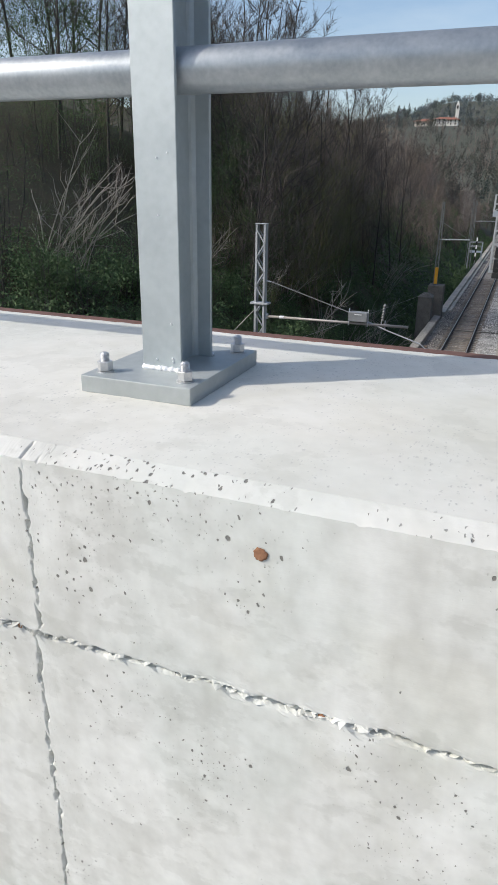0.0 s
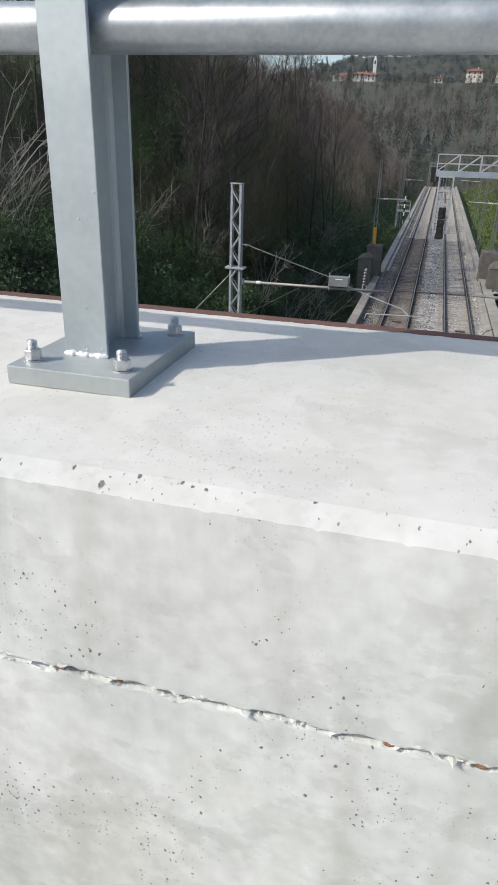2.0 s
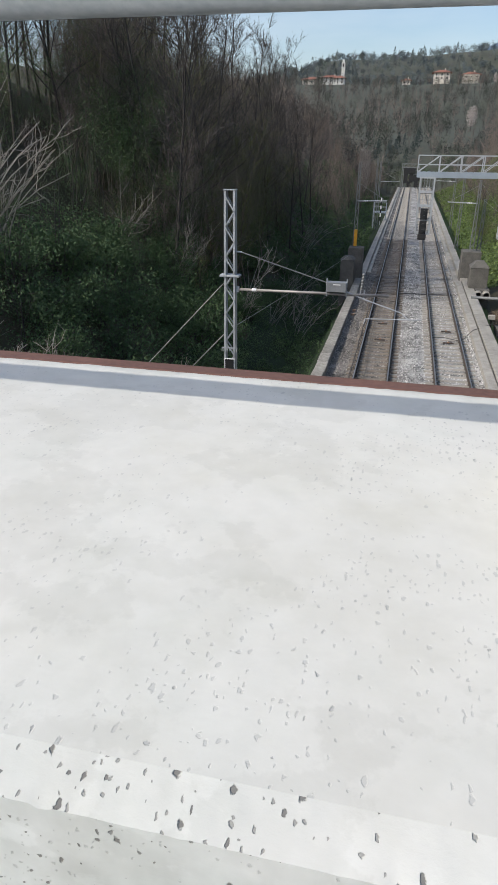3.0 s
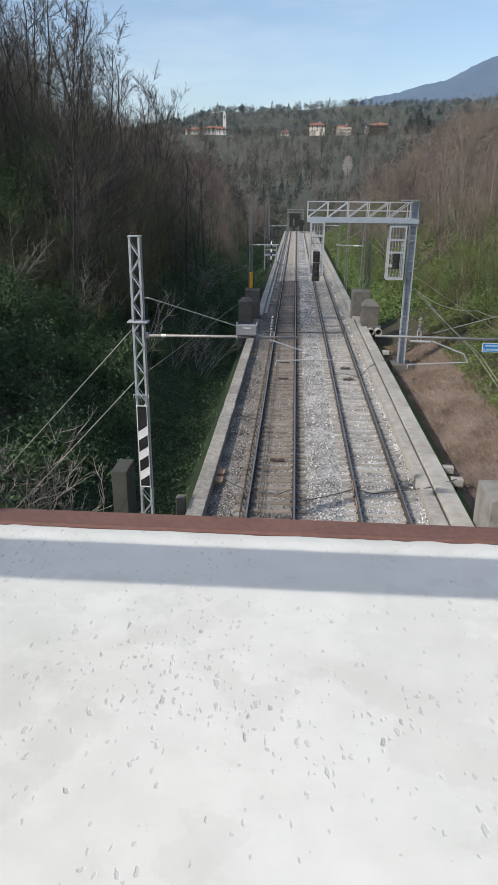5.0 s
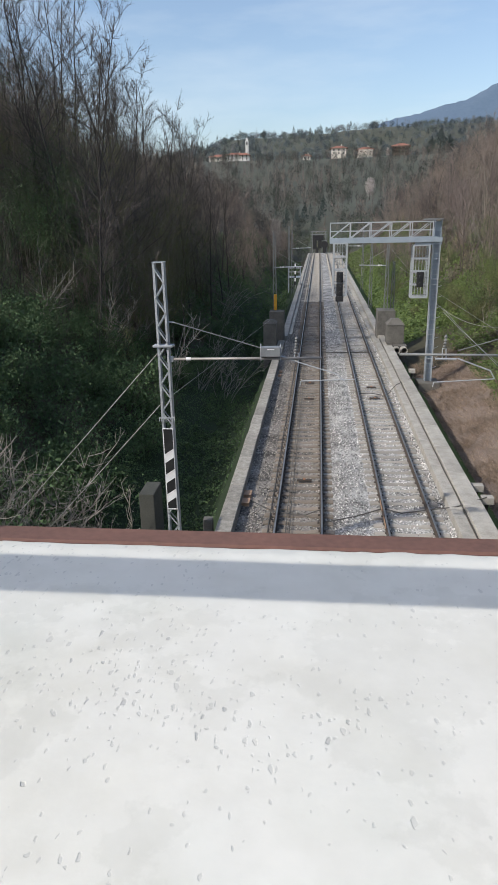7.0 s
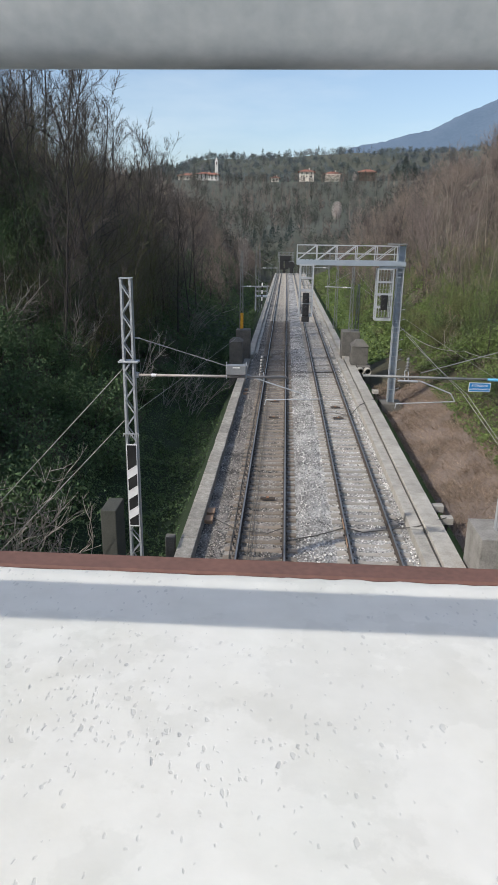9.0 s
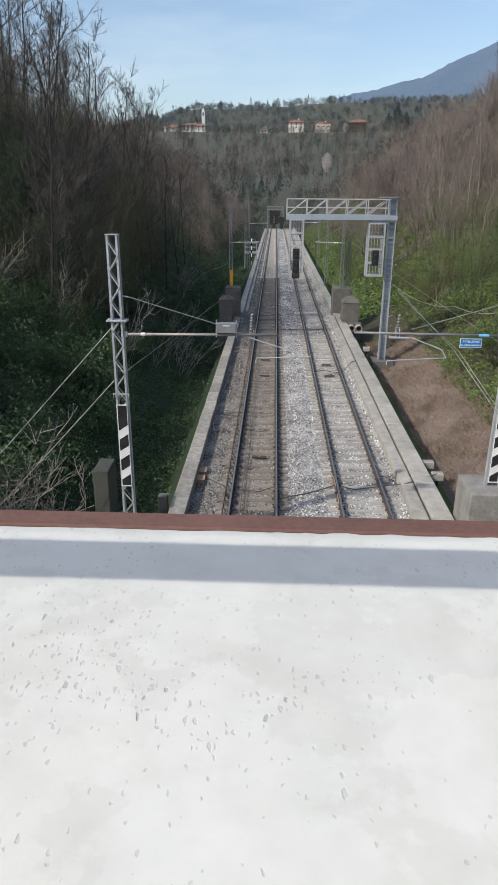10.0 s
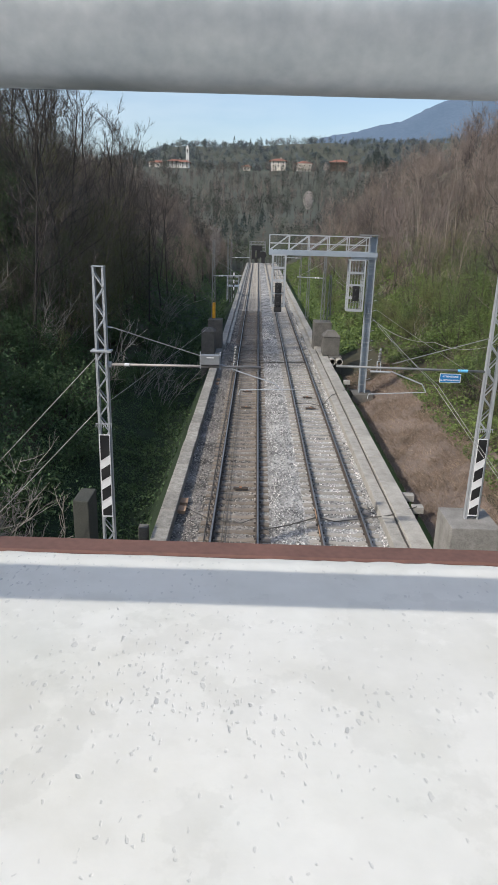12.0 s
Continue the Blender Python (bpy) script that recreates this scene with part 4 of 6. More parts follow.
# ---- overhead line masts ----
def lattice_mast(x, y, z0, z1, w0, w1, deep, label, sign_z=None, step=0.36, steel=M_MAST, group="lattice masts of the overhead line"):
    """Two channel uprights laced together; w0 wide at the foot and w1 at the head."""
    t = thing("lattice_mast", (x, y, z0), label, "catenary mast", group)
    h = z1 - z0

    def half(z):
        return (w0 + (w1 - w0) * z / h) / 2

    for s in (-1, 1):
        bm = B()
        for yy, ww in ((-deep / 2, 0.006), (deep / 2 - 0.006, 0.006)):
            a, b = half(0), half(h)
            vs = [bm.verts.new(p) for p in ((s * a, yy, 0), (s * (a - 0.06), yy, 0), (s * (a - 0.06), yy + ww, 0), (s * a, yy + ww, 0),
                                            (s * b, yy, h), (s * (b - 0.06), yy, h), (s * (b - 0.06), yy + ww, h), (s * b, yy + ww, h))]
            for f in ((0, 1, 2, 3), (4, 5, 6, 7), (0, 1, 5, 4), (1, 2, 6, 5), (2, 3, 7, 6), (3, 0, 4, 7)):
                bm.faces.new([vs[i] for i in f])
        a, b = half(0), half(h)
        vs = [bm.verts.new(p) for p in ((s * a, -deep / 2, 0), (s * a, deep / 2, 0), (s * (a - 0.007), deep / 2, 0), (s * (a - 0.007), -deep / 2, 0),
                                        (s * b, -deep / 2, h), (s * b, deep / 2, h), (s * (b - 0.007), deep / 2, h), (s * (b - 0.007), -deep / 2, h))]
        for f in ((0, 1, 2, 3), (4, 5, 6, 7), (0, 1, 5, 4), (1, 2, 6, 5), (2, 3, 7, 6), (3, 0, 4, 7)):
            bm.faces.new([vs[i] for i in f])
        part("upright", bm, steel, t)
    k, z = 0, 0.08
    while z + step < h - 0.05:
        s = 1 if k % 2 else -1
        for yy in (-deep / 2 - 0.004, deep / 2 + 0.004):
            bm = B()
            bar(bm, (s * (half(z) - 0.03), yy, z), (-s * (half(z + step) - 0.03), yy, z + step), 0.008, 0.032)
            part("lacing_bar", bm, steel, t)
        z += step
        k += 1
    bm = B()
    box(bm, -half(h) - 0.012, half(h) + 0.012, -deep / 2 - 0.012, deep / 2 + 0.012, h, h + 0.02)
    part("head_plate", bm, steel, t)
    if sign_z is not None:
        a, b, tall = sign_z[0] - z0, sign_z[1] - z0, sign_z[1] - sign_z[0]
        w = 0.138
        bm = B()
        box(bm, -w, w, -deep / 2 - 0.03, -deep / 2 - 0.012, a, b, 0.003)
        panel = part("warning_panel", bm, M_WHITE, t, "tall striped black and white warning panel")
        n = 4
        gap = tall / n
        for i in range(n):
            bm = B()
            lo, hi = a + 0.04 + i * gap * 0.99, a + 0.04 + i * gap * 0.99 + gap * 0.56
            yy = -deep / 2 - 0.034
            up = 0.16
            c = [(-w + 0.02, yy, lo - (0 if i == 0 else up)), (w - 0.02, yy, lo), (w - 0.02, yy, hi), (-w + 0.02, yy, hi - up)]
            if i == 0:
                c[0] = (-w + 0.02, yy, lo)
            if i == n - 1:
                c[2], c[3] = (w - 0.02, yy, b - 0.02), (-w + 0.02, yy, b - 0.02)
            vs = [bm.verts.new(p) for p in c] + [bm.verts.new((p[0], p[1] + 0.003, p[2])) for p in c]
            for f in ((0, 1, 2, 3), (7, 6, 5, 4), (0, 4, 5, 1), (1, 5, 6, 2), (2, 6, 7, 3), (3, 7, 4, 0)):
                bm.faces.new([vs[j] for j in f])
            part("black_stripe", bm, M_BLACK, panel)
        # anti-climb comb above the panel
        bm = B()
        box(bm, -half(b) - 0.05, half(b) + 0.05, -deep / 2 - 0.03, -deep / 2 - 0.01, b + 0.27, b + 0.30)
        for i in range(9):
            xx = -half(b) - 0.04 + i * (2 * half(b) + 0.08) / 8
            rod(bm, (xx, -deep / 2 - 0.02, b + 0.28), (xx, -deep / 2 - 0.06, b + 0.20), 0.006, 6)
        part("anti_climb_comb", bm, M_MAST, t)
    return t


def insulator(bm, p, q, r=0.055, n=5):
    p, q = Vector(p), Vector(q)
    rod(bm, p, q, r * 0.4, 10)
    for i in range(n):
        a = p.lerp(q, (i + 0.15) / n)
        b = p.lerp(q, (i + 0.75) / n)
        rod(bm, a, b, r, 14, r * 0.55)


MY, MYR = 15.55, 17.15
mastl = lattice_mast(-3.31, MY, -2.6, 8.40, 0.36, 0.29, 0.18, "grey steel lattice mast with striped warning panel beside the cutting", (1.94, 4.24))
for dz in (6.36 + 2.6,):
    bm = B()
    box(bm, -0.25, 0.25, -0.135, 0.135, dz, dz + 0.05, 0.005)
    part("collar", bm, M_MAST, mastl)
mastr = lattice_mast(6.96, MYR, 1.45, 10.2, 0.40, 0.30, 0.18, "grey steel lattice mast with striped panel on a concrete block", (1.57, 3.92))


def bracket_left():
    t = thing("catenary_bracket", (-3.11, MY, 6.045), "tubular catenary bracket with insulator reaching over the older track", "catenary bracket", "catenary brackets")
    bm = B()
    rod(bm, (0.02, 0, 0), (3.76, 0, 0.03), 0.034, 14)
    part("arm_tube", bm, M_TUBE, t, "", True)
    bm = B()
    box(bm, -0.08, 0.03, -0.05, 0.05, -0.07, 0.07, 0.01)
    part("hinge", bm, M_MAST, t)
    bm = B()
    rod(bm, (0.36, 0, 0.003), (0.48, 0, 0.004), 0.043, 14)
    part("white_sleeve", bm, M_WHITE, t, "white marker sleeve")
    bm = B()
    rod(bm, (-0.05, 0, 0.93), (0.09, 0, 0.92), 0.02, 8)
    part("stay_bracket", bm, M_MAST, t)
    bm = B()
    rod(bm, (0.09, 0, 0.92), (2.25, 0, 0.28), 0.012, 8)
    part("stay_rod", bm, M_WIRE, t)
    bm = B()
    insulator(bm, (3.10, 0.05, 0.12), (3.13, 0.05, 0.55), 0.05, 6)
    part("insulator", bm, M_PORC, t, "ribbed grey insulator", True)
    bm = B()
    rod(bm, (3.08, 0.05, -0.1), (3.08, 0.05, 0.14), 0.014, 8)
    rod(bm, (3.17, 0.05, -0.1), (3.17, 0.05, 0.14), 0.014, 8)
    part("clevis", bm, M_MAST, t)
    bm = B()
    rod(bm, (2.7, 0.0, 0.1), (3.25, 0.0, -0.1), 0.018, 8)
    rod(bm, (3.25, 0.0, -0.1), (4.1, 0.0, -0.36), 0.016, 8)
    rod(bm, (4.1, 0.0, -0.36), (4.32, -0.05, -0.53), 0.014, 8)
    part("steady_arm", bm, M_MAST, t, "bent steady arm")
    bm = B()
    rod(bm, (3.25, -0.1, -0.53), (4.6, -0.1, -0.48), 0.013, 8)
    rod(bm, (3.25, -0.1, -0.53), (3.22, -0.1, -0.66), 0.012, 8)
    part("registration_arm", bm, M_MAST, t)
    return t


bracket_left()


def switch_box():
    t = thing("line_switch_box", (-0.615, MY - 0.02, 6.13), "grey steel switch box hung on the catenary bracket", "switch box")
    bm = B()
    box(bm, -0.24, 0.24, -0.12, 0.12, 0.0, 0.23, 0.01, 2)
    part("case", bm, M_BOX, t)
    bm = B()
    box(bm, -0.08, 0.1, -0.126, -0.121, 0.17, 0.192)
    part("name_plate", bm, M_WHITE, t)
    for s in (-1, 1):
        bm = B()
        box(bm, s * 0.245 - 0.012, s * 0.245 + 0.012, -0.03, 0.03, -0.12, 0.3)
        part("hanger", bm, M_MAST, t)


switch_box()


def bracket_right():
    t = thing("catenary_bracket", (6.86, MYR, 5.81), "tubular catenary bracket with insulator carried by the mast on the block", "catenary bracket", "catenary brackets")
    bm = B()
    rod(bm, (0.0, 0, 0.0), (-4.14, 0, 0.04), 0.034, 14)
    part("arm_tube", bm, M_DULL, t, "", True)
    bm = B()
    rod(bm, (-0.55, 0, 0.0), (-0.82, 0, 0.005), 0.04, 14)
    part("blue_sleeve", bm, M_SKYBLUE, t, "light blue marker sleeve")
    bm = B()
    rod(bm, (0.05, 0, 0.95), (-2.62, 0, 0.14), 0.013, 8)
    part("stay_rod", bm, M_WIRE, t)
    bm = B()
    insulator(bm, (-2.98, 0.0, 0.22), (-2.96, 0.0, 0.56), 0.055, 4)
    part("insulator", bm, M_PORC, t, "ribbed grey insulator", True)
    bm = B()
    rod(bm, (-3.02, 0, -0.08), (-3.03, 0, 0.2), 0.015, 8)
    rod(bm, (-2.92, 0, -0.08), (-2.94, 0, 0.2), 0.015, 8)
    rod(bm, (-3.03, 0, 0.2), (-2.94, 0, 0.2), 0.015, 8)
    part("clevis", bm, M_MAST, t)
    bm = B()
    rod(bm, (-3.2, 0.0, -0.08), (-2.65, 0, -0.09), 0.03, 8)
    rod(bm, (-2.62, 0.0, -0.07), (-1.75, 0, -0.40), 0.019, 8)
    rod(bm, (-1.75, 0.0, -0.40), (-1.62, 0, -0.62), 0.017, 8)
    part("steady_arm", bm, M_MAST, t, "bent steady arm")
    bm = B()
    rod(bm, (-1.62, 0, -0.62), (-3.2, 0, -0.72), 0.014, 8)
    rod(bm, (-3.2, 0, -0.72), (-3.22, 0, -0.85), 0.012, 8)
    part("registration_arm", bm, M_MAST, t)
    bm = B()
    box(bm, -0.08, 0.06, -0.06, 0.06, -0.07, 0.07, 0.01)
    part("hinge", bm, M_MAST, t)


bracket_right()


def notice():
    t = thing("notice_plate", (5.85, MYR - 0.03, 5.61), "blue enamel notice plate with two lines of white writing", "sign")
    bm = B()
    box(bm, -0.29, 0.29, -0.006, 0.006, -0.125, 0.125, 0.003)
    plate = part("plate", bm, M_WHITE, t)
    bm = B()
    box(bm, -0.275, 0.275, -0.009, -0.0065, -0.11, 0.11)
    part("blue_field", bm, M_BLUE, plate)
    for z, line, size in ((0.022, "ATTENZIONE", 0.072), (-0.075, "AL SEZIONAMENTO", 0.060)):
        cu = bpy.data.curves.new("line_of_writing", "FONT")
        cu.body, cu.size, cu.align_x, cu.extrude, cu.offset = line, size, "CENTER", 0.001, 0.0012
        cu.materials.append(M_WHITE)
        ob = new("line_of_writing", cu)
        ob.parent = plate
        ob.matrix_local = Matrix.Translation((0, -0.0112, z)) @ Matrix.Rotation(radians(90), 4, "X")
        tagged(ob)
    for s in (-0.25, 0.25):
        bm = B()
        rod(bm, (s, 0, 0.13), (s, 0, 0.28), 0.006, 6)
        part("hanger_wire", bm, M_WIRE, t)


notice()


def foundation(name, x0, x1, y0, y1, z0, z1, label, cap=0.0, bev=0.03, mat=M_OLD):
    t = thing(name, ((x0 + x1) / 2, (y0 + y1) / 2, z0), label, "concrete block")
    w, d = (x1 - x0) / 2, (y1 - y0) / 2
    bm = B()
    box(bm, -w, w, -d, d, 0, z1 - z0, bev, 2)
    part("body", bm, mat, t)
    if cap:
        bm = B()
        h = z1 - z0 + 0.002
        vs = [bm.verts.new(p) for p in ((-w - 0.04, -d - 0.04, h), (w + 0.04, -d - 0.04, h), (w + 0.04, d + 0.04, h), (-w - 0.04, d + 0.04, h), (-w * 0.45, -d * 0.45, h + cap), (w * 0.45, -d * 0.45, h + cap), (w * 0.45, d * 0.45, h + cap), (-w * 0.45, d * 0.45, h + cap))]
        for f in ((0, 1, 2, 3), (4, 5, 6, 7), (0, 1, 5, 4), (1, 2, 6, 5), (2, 3, 7, 6), (3, 0, 4, 7)):
            bm.faces.new([vs[i] for i in f])
        part("cap", bm, M_OLD, t)
    return t


foundation("mast_foundation", 6.2, 7.6, 16.4, 17.9, -0.8, 1.45, "weathered concrete block carrying a lattice mast", mat=M_BLOCK)
foundation("mast_foundation", -3.75, -2.75, 15.2, 16.3, -3.6, -2.6, "concrete footing of a lattice mast in the ditch")
foundation("ditch_block", -4.58, -4.13, 16.6, 17.6, -2.8, 1.85, "dark mossy concrete stub wall in the ditch", mat=M_MOSS)

# guy wires and feeders
for i, (a, b, r) in enumerate((((-3.47, MY, 6.20), (-9.3, 14.7, 0.0), 0.011), ((-3.46, MY, 4.88), (-8.2, 14.6, -0.1), 0.011), ((-3.1, 49.3, 2.1), (-3.17, MY, 5.1), 0.008))):
    wire("guy_wire", [a, b], r, M_WIRE, "thin steel guy wire of the mast", "wire", 0.02)
wire("feeder_cable", [(7.6, 41.7, 4.35), (11.0, 38.0, 3.3), (14.5, 36.0, 3.9)], 0.016, M_WIRE, "slack pale feeder cable over the bushes", "wire", 0.5)
wire("feeder_cable", [(5.4, 26.0, 5.9), (5.4, MYR, 5.45), (8.4, 12.2, 1.2)], 0.008, M_WIRE, "pale feeder cable running down beside the mast", "wire", 0.05)
wire("feeder_cable", [(5.5, 26.5, 5.7), (5.55, MYR, 5.4), (8.6, 12.2, 1.0)], 0.008, M_WIRE, "second pale feeder cable beside the mast", "wire", 0.05)
wire("earth_wire", [(5.9, 50.0, 6.2), (12.5, 15.0, 2.4)], 0.008, M_WIRE, "thin wire crossing the bushes", "wire", 0.3)
wire("earth_wire", [(5.7, 50.0, 7.2), (8.9, 33.0, 2.5)], 0.007, M_WIRE, "thin guy wire of the far mast", "wire", 0.05)


# ---- signal gantry ----
GYY = 41.15


def gantry():
    t = thing("signal_gantry", (7.50, GYY, -0.58), "grey steel signal gantry with walkway cantilevered over the track", "signal gantry")
    z = 0.6
    # built-up column
    for s in (-1, 1):
        bm = B()
        box(bm, s * 0.19 - 0.02, s * 0.19 + 0.02, -0.22, 0.22, 0.0, 9.1 + z)
        part("column_flange", bm, M_GANTRY, t)
    bm = B()
    box(bm, -0.168, 0.168, -0.02, 0.02, 0.0, 9.0 + z)
    part("column_web", bm, M_GANTRY, t)
    for i in range(9):
        zz = 4.6 + z + i * 0.55
        bm = B()
        box(bm, -0.166, 0.166, -0.2, 0.2, zz, zz + 0.03)
        part("stiffener", bm, M_GANTRY, t)
    bm = B()
    box(bm, -0.80, 0.25, -0.45, 0.45, 9.1 + z, 9.17 + z, 0.005)
    part("column_head", bm, M_DULL, t)
    bm = B()
    box(bm, -1.32, 0.21, -0.42, -0.24, 7.70 + z, 7.84 + z, 0.006)
    part("cage_bearer", bm, M_GANTRY, t)
    # beams
    for yy in (-0.5, 0.5):
        bm = B()
        box(bm, -6.32, 0.22, yy - 0.06, yy + 0.06, 7.86 + z, 8.13 + z, 0.006)
        part("main_beam", bm, M_GANTRY, t)
        bm = B()
        bar(bm, (-6.32, yy, 9.02 + z), (-0.2, yy, 9.02 + z), 0.055, 0.055)
        part("top_rail", bm, M_MAST, t)
        bm = B()
        bar(bm, (-6.32, yy, 8.54 + z), (-0.2, yy, 8.54 + z), 0.045, 0.045)
        part("mid_rail", bm, M_MAST, t)
        for i in range(6):
            xx = -6.30 + i * 1.19
            bm = B()
            bar(bm, (xx, yy, 8.13 + z), (xx, yy, 9.02 + z), 0.05, 0.05)
            part("rail_post", bm, M_MAST, t)
            if i < 5:
                bm = B()
                bar(bm, (xx + 0.03, yy, 8.15 + z), (xx + 1.15, yy, 9.0 + z), 0.045, 0.045)
                part("diagonal", bm, M_MAST, t)
    bm = B()
    for i in range(24):
        xx = -6.28 + i * 0.26
        box(bm, xx, xx + 0.2, -0.44, 0.44, 8.135 + z, 8.16 + z)
    tagged(part("walkway_grating", bm, M_GANTRY, t), kind="stuff")
    # ladder up the column
    for s in (-0.30, 0.14):
        bm = B()
        bar(bm, (s, -0.42, 0.3), (s, -0.42, 8.0 + z), 0.05, 0.05)
        part("ladder_stile", bm, M_MAST, t)
    for i in range(26):
        bm = B()
        rod(bm, (-0.30, -0.42, 0.6 + i * 0.3), (0.14, -0.42, 0.6 + i * 0.3), 0.016, 6)
        part("ladder_rung", bm, M_MAST, t)
    for i in range(9):
        bm = B()
        rod(bm, (0.14, -0.42, 0.9 + i * 0.62), (0.46, -0.1, 0.95 + i * 0.62), 0.018, 6)
        part("ladder_bracket", bm, M_MAST, t)
    return t


gantry()


def signal_cage(x0, x1, z0, z1, heads, label):
    t = thing("signal_cage", ((x0 + x1) / 2, GYY - 0.2, z0), label, "signal", "signal cages under the gantry")
    w, h, d = (x1 - x0) / 2, z1 - z0, 0.38
    for sx in (-1, 1):
        for sy in (-1, 1):
            bm = B()
            bar(bm, (sx * w, sy * d, 0), (sx * w, sy * d, h), 0.085, 0.085)
            part("cage_post", bm, M_MAST, t)
    for k in (0.0, 0.25, 0.5, 0.75, 1.0):
        bm = B()
        for sy in (-1, 1):
            bar(bm, (-w, sy * d, h * k), (w, sy * d, h * k), 0.08, 0.08)
        for sx in (-1, 1):
            bar(bm, (sx * w, -d, h * k), (sx * w, d, h * k), 0.08, 0.08)
        part("cage_ring", bm, M_MAST, t)
    for i in range(5):
        bm = B()
        xx = -w + (i + 0.5) * 2 * w / 5
        rod(bm, (xx, d, 0), (xx, d, h), 0.018, 6)
        part("cage_wire", bm, M_MAST, t)
    for i in range(9):
        bm = B()
        zz = h * (i + 0.5) / 9
        rod(bm, (-w, -d, zz), (w, -d, zz), 0.014, 6)
        part("cage_wire", bm, M_DULL, t)
    for k, hh in heads:
        bm = B()
        box(bm, -0.2, 0.2, -d - 0.12, -d + 0.05, h * k - hh / 2, h * k + hh / 2, 0.03, 2)
        head = part("signal_head", bm, M_BLACK, t, "black signal lamp board")
        for s in (-1, 1):
            bm = B()
            rod(bm, (0, -d - 0.13, h * k + s * hh * 0.22), (0, -d - 0.24, h * k + s * hh * 0.22), 0.07, 14)
            part("lamp_hood", bm, M_BLACK, head)
    return t


signal_cage(1.42, 2.20, 4.84, 7.88, ((0.12, 0.75), (0.36, 0.62)), "narrow steel signal cage with black lamp boards over the track")
bm = B()
box(bm, 1.58, 2.05, GYY - 0.75, GYY - 0.3, 4.50, 4.82, 0.03)
tagged(part("shunting_signal", bm, M_BLACK), "small black signal box under the cage", "signal")
signal_cage(6.10, 7.02, 4.69, 7.70, ((0.35, 0.9),), "steel signal cage hung beside the gantry column")
foundation("gantry_foundation", 6.85, 8.15, 40.4, 41.9, -1.4, -0.57, "pale concrete footing of the gantry")

# ---- masts and blocks further along ----
def far_mast(x, y, z0, z1, label, arm=0.0):
    t = lattice_mast(x, y, z0, z1, 0.34, 0.18, 0.16, label, None, 0.6, M_DULL)
    if arm:
        bm = B()
        rod(bm, (0, 0, 5.7 - z0), (arm, 0, 5.75 - z0), 0.04, 8)
        part("arm_tube", bm, M_MAST, t)
        bm = B()
        insulator(bm, (arm * 0.2, 0, 5.71 - z0), (arm * 0.36, 0, 5.72 - z0), 0.07, 3)
        part("insulator", bm, M_WHITE, t)
        bm = B()
        rod(bm, (0, 0, 7.0 - z0), (arm * 0.9, 0, 5.85 - z0), 0.014, 6)
        part("stay_rod", bm, M_WIRE, t)
    return t


far_mast(-2.95, 53.2, 2.3, 8.4, "thin grey lattice mast beside a concrete block", 2.2)
bm = B()
box(bm, -3.01, -2.77, 52.90, 53.05, 2.38, 3.63, 0.02)
tagged(part("marker_board", bm, M_YELLOW), "orange-yellow marker board on the mast", "marker board")
foundation("mast_foundation", -3.35, -2.2, 52.5, 53.9, -3.0, 2.3, "weathered concrete mast block beside the track")
foundation("anchor_block", -3.59, -2.60, 49.2, 50.4, -3.0, 1.85, "weathered concrete anchor block with sloped cap", 0.24)
far_mast(5.93, 53.8, 2.25, 7.3, "thin grey lattice mast on a concrete block", -2.2)
far_mast(6.48, 54.2, 2.25, 5.95, "thin grey lattice mast on a concrete block")
foundation("mast_foundation", 5.28, 6.67, 53.12, 55.0, -1.0, 2.25, "weathered concrete mast block on the bank edge")
foundation("anchor_block", 5.68, 6.93, 49.3, 50.7, 0.28, 1.68, "weathered concrete anchor block with sloped cap", 0.42)
foundation("pipe_shelf", 6.12, 7.1, 48.6, 51.2, -1.0, 0.28, "concrete shelf over drain pipes")
for x in (6.30, 6.84):
    bm = B()
    n = 24
    r0, r1 = 0.26, 0.20
    ring = [[bm.verts.new((x + r * math.cos(6.2832 * i / n), yy, 0.02 + r * math.sin(6.2832 * i / n))) for i in range(n)] for r, yy in ((r0, 47.9), (r0, 48.58), (r1, 48.58), (r1, 47.9))]
    for a in range(4):
        for i in range(n):
            bm.faces.new((ring[a][i], ring[a][(i + 1) % n], ring[(a + 1) % 4][(i + 1) % n], ring[(a + 1) % 4][i]))
    tagged(part("drain_pipe", bm, M_KERB, smooth=True), "open concrete drain pipe under a block", "pipe", "drain pipes under the block")

# third group of masts, with a small platform
far_mast(-2.9, 88.0, 0.0, 8.0, "thin grey lattice mast far along the track", 2.4)
far_mast(-3.5, 92.0, 0.0, 8.4, "thin grey lattice mast far along the track")
far_mast(6.4, 92.0, 0.0, 8.2, "thin grey lattice mast far along the track", -2.4)
far_mast(5.9, 70.0, 0.2, 8.0, "dull grey steel mast behind the gantry")


def platform():
    t = thing("signal_platform", (-2.95, 99.0, 0.0), "small grey railed steel platform beside the track", "platform")
    bm = B()
    box(bm, -0.95, 0.85, -0.9, 0.9, 1.13, 1.3)
    part("deck", bm, M_GANTRY, t)
    for x in (-0.9, 0.8):
        for y in (-0.85, 0.85):
            bm = B()
            bar(bm, (x, y, -1.0), (x, y, 2.5), 0.07, 0.07)
            part("leg", bm, M_GANTRY, t)
    for z in (1.95, 2.5):
        for y in (-0.85, 0.85):
            bm = B()
            bar(bm, (-0.9, y, z), (0.8, y, z), 0.05, 0.05)
            part("guard_rail", bm, M_MAST, t)


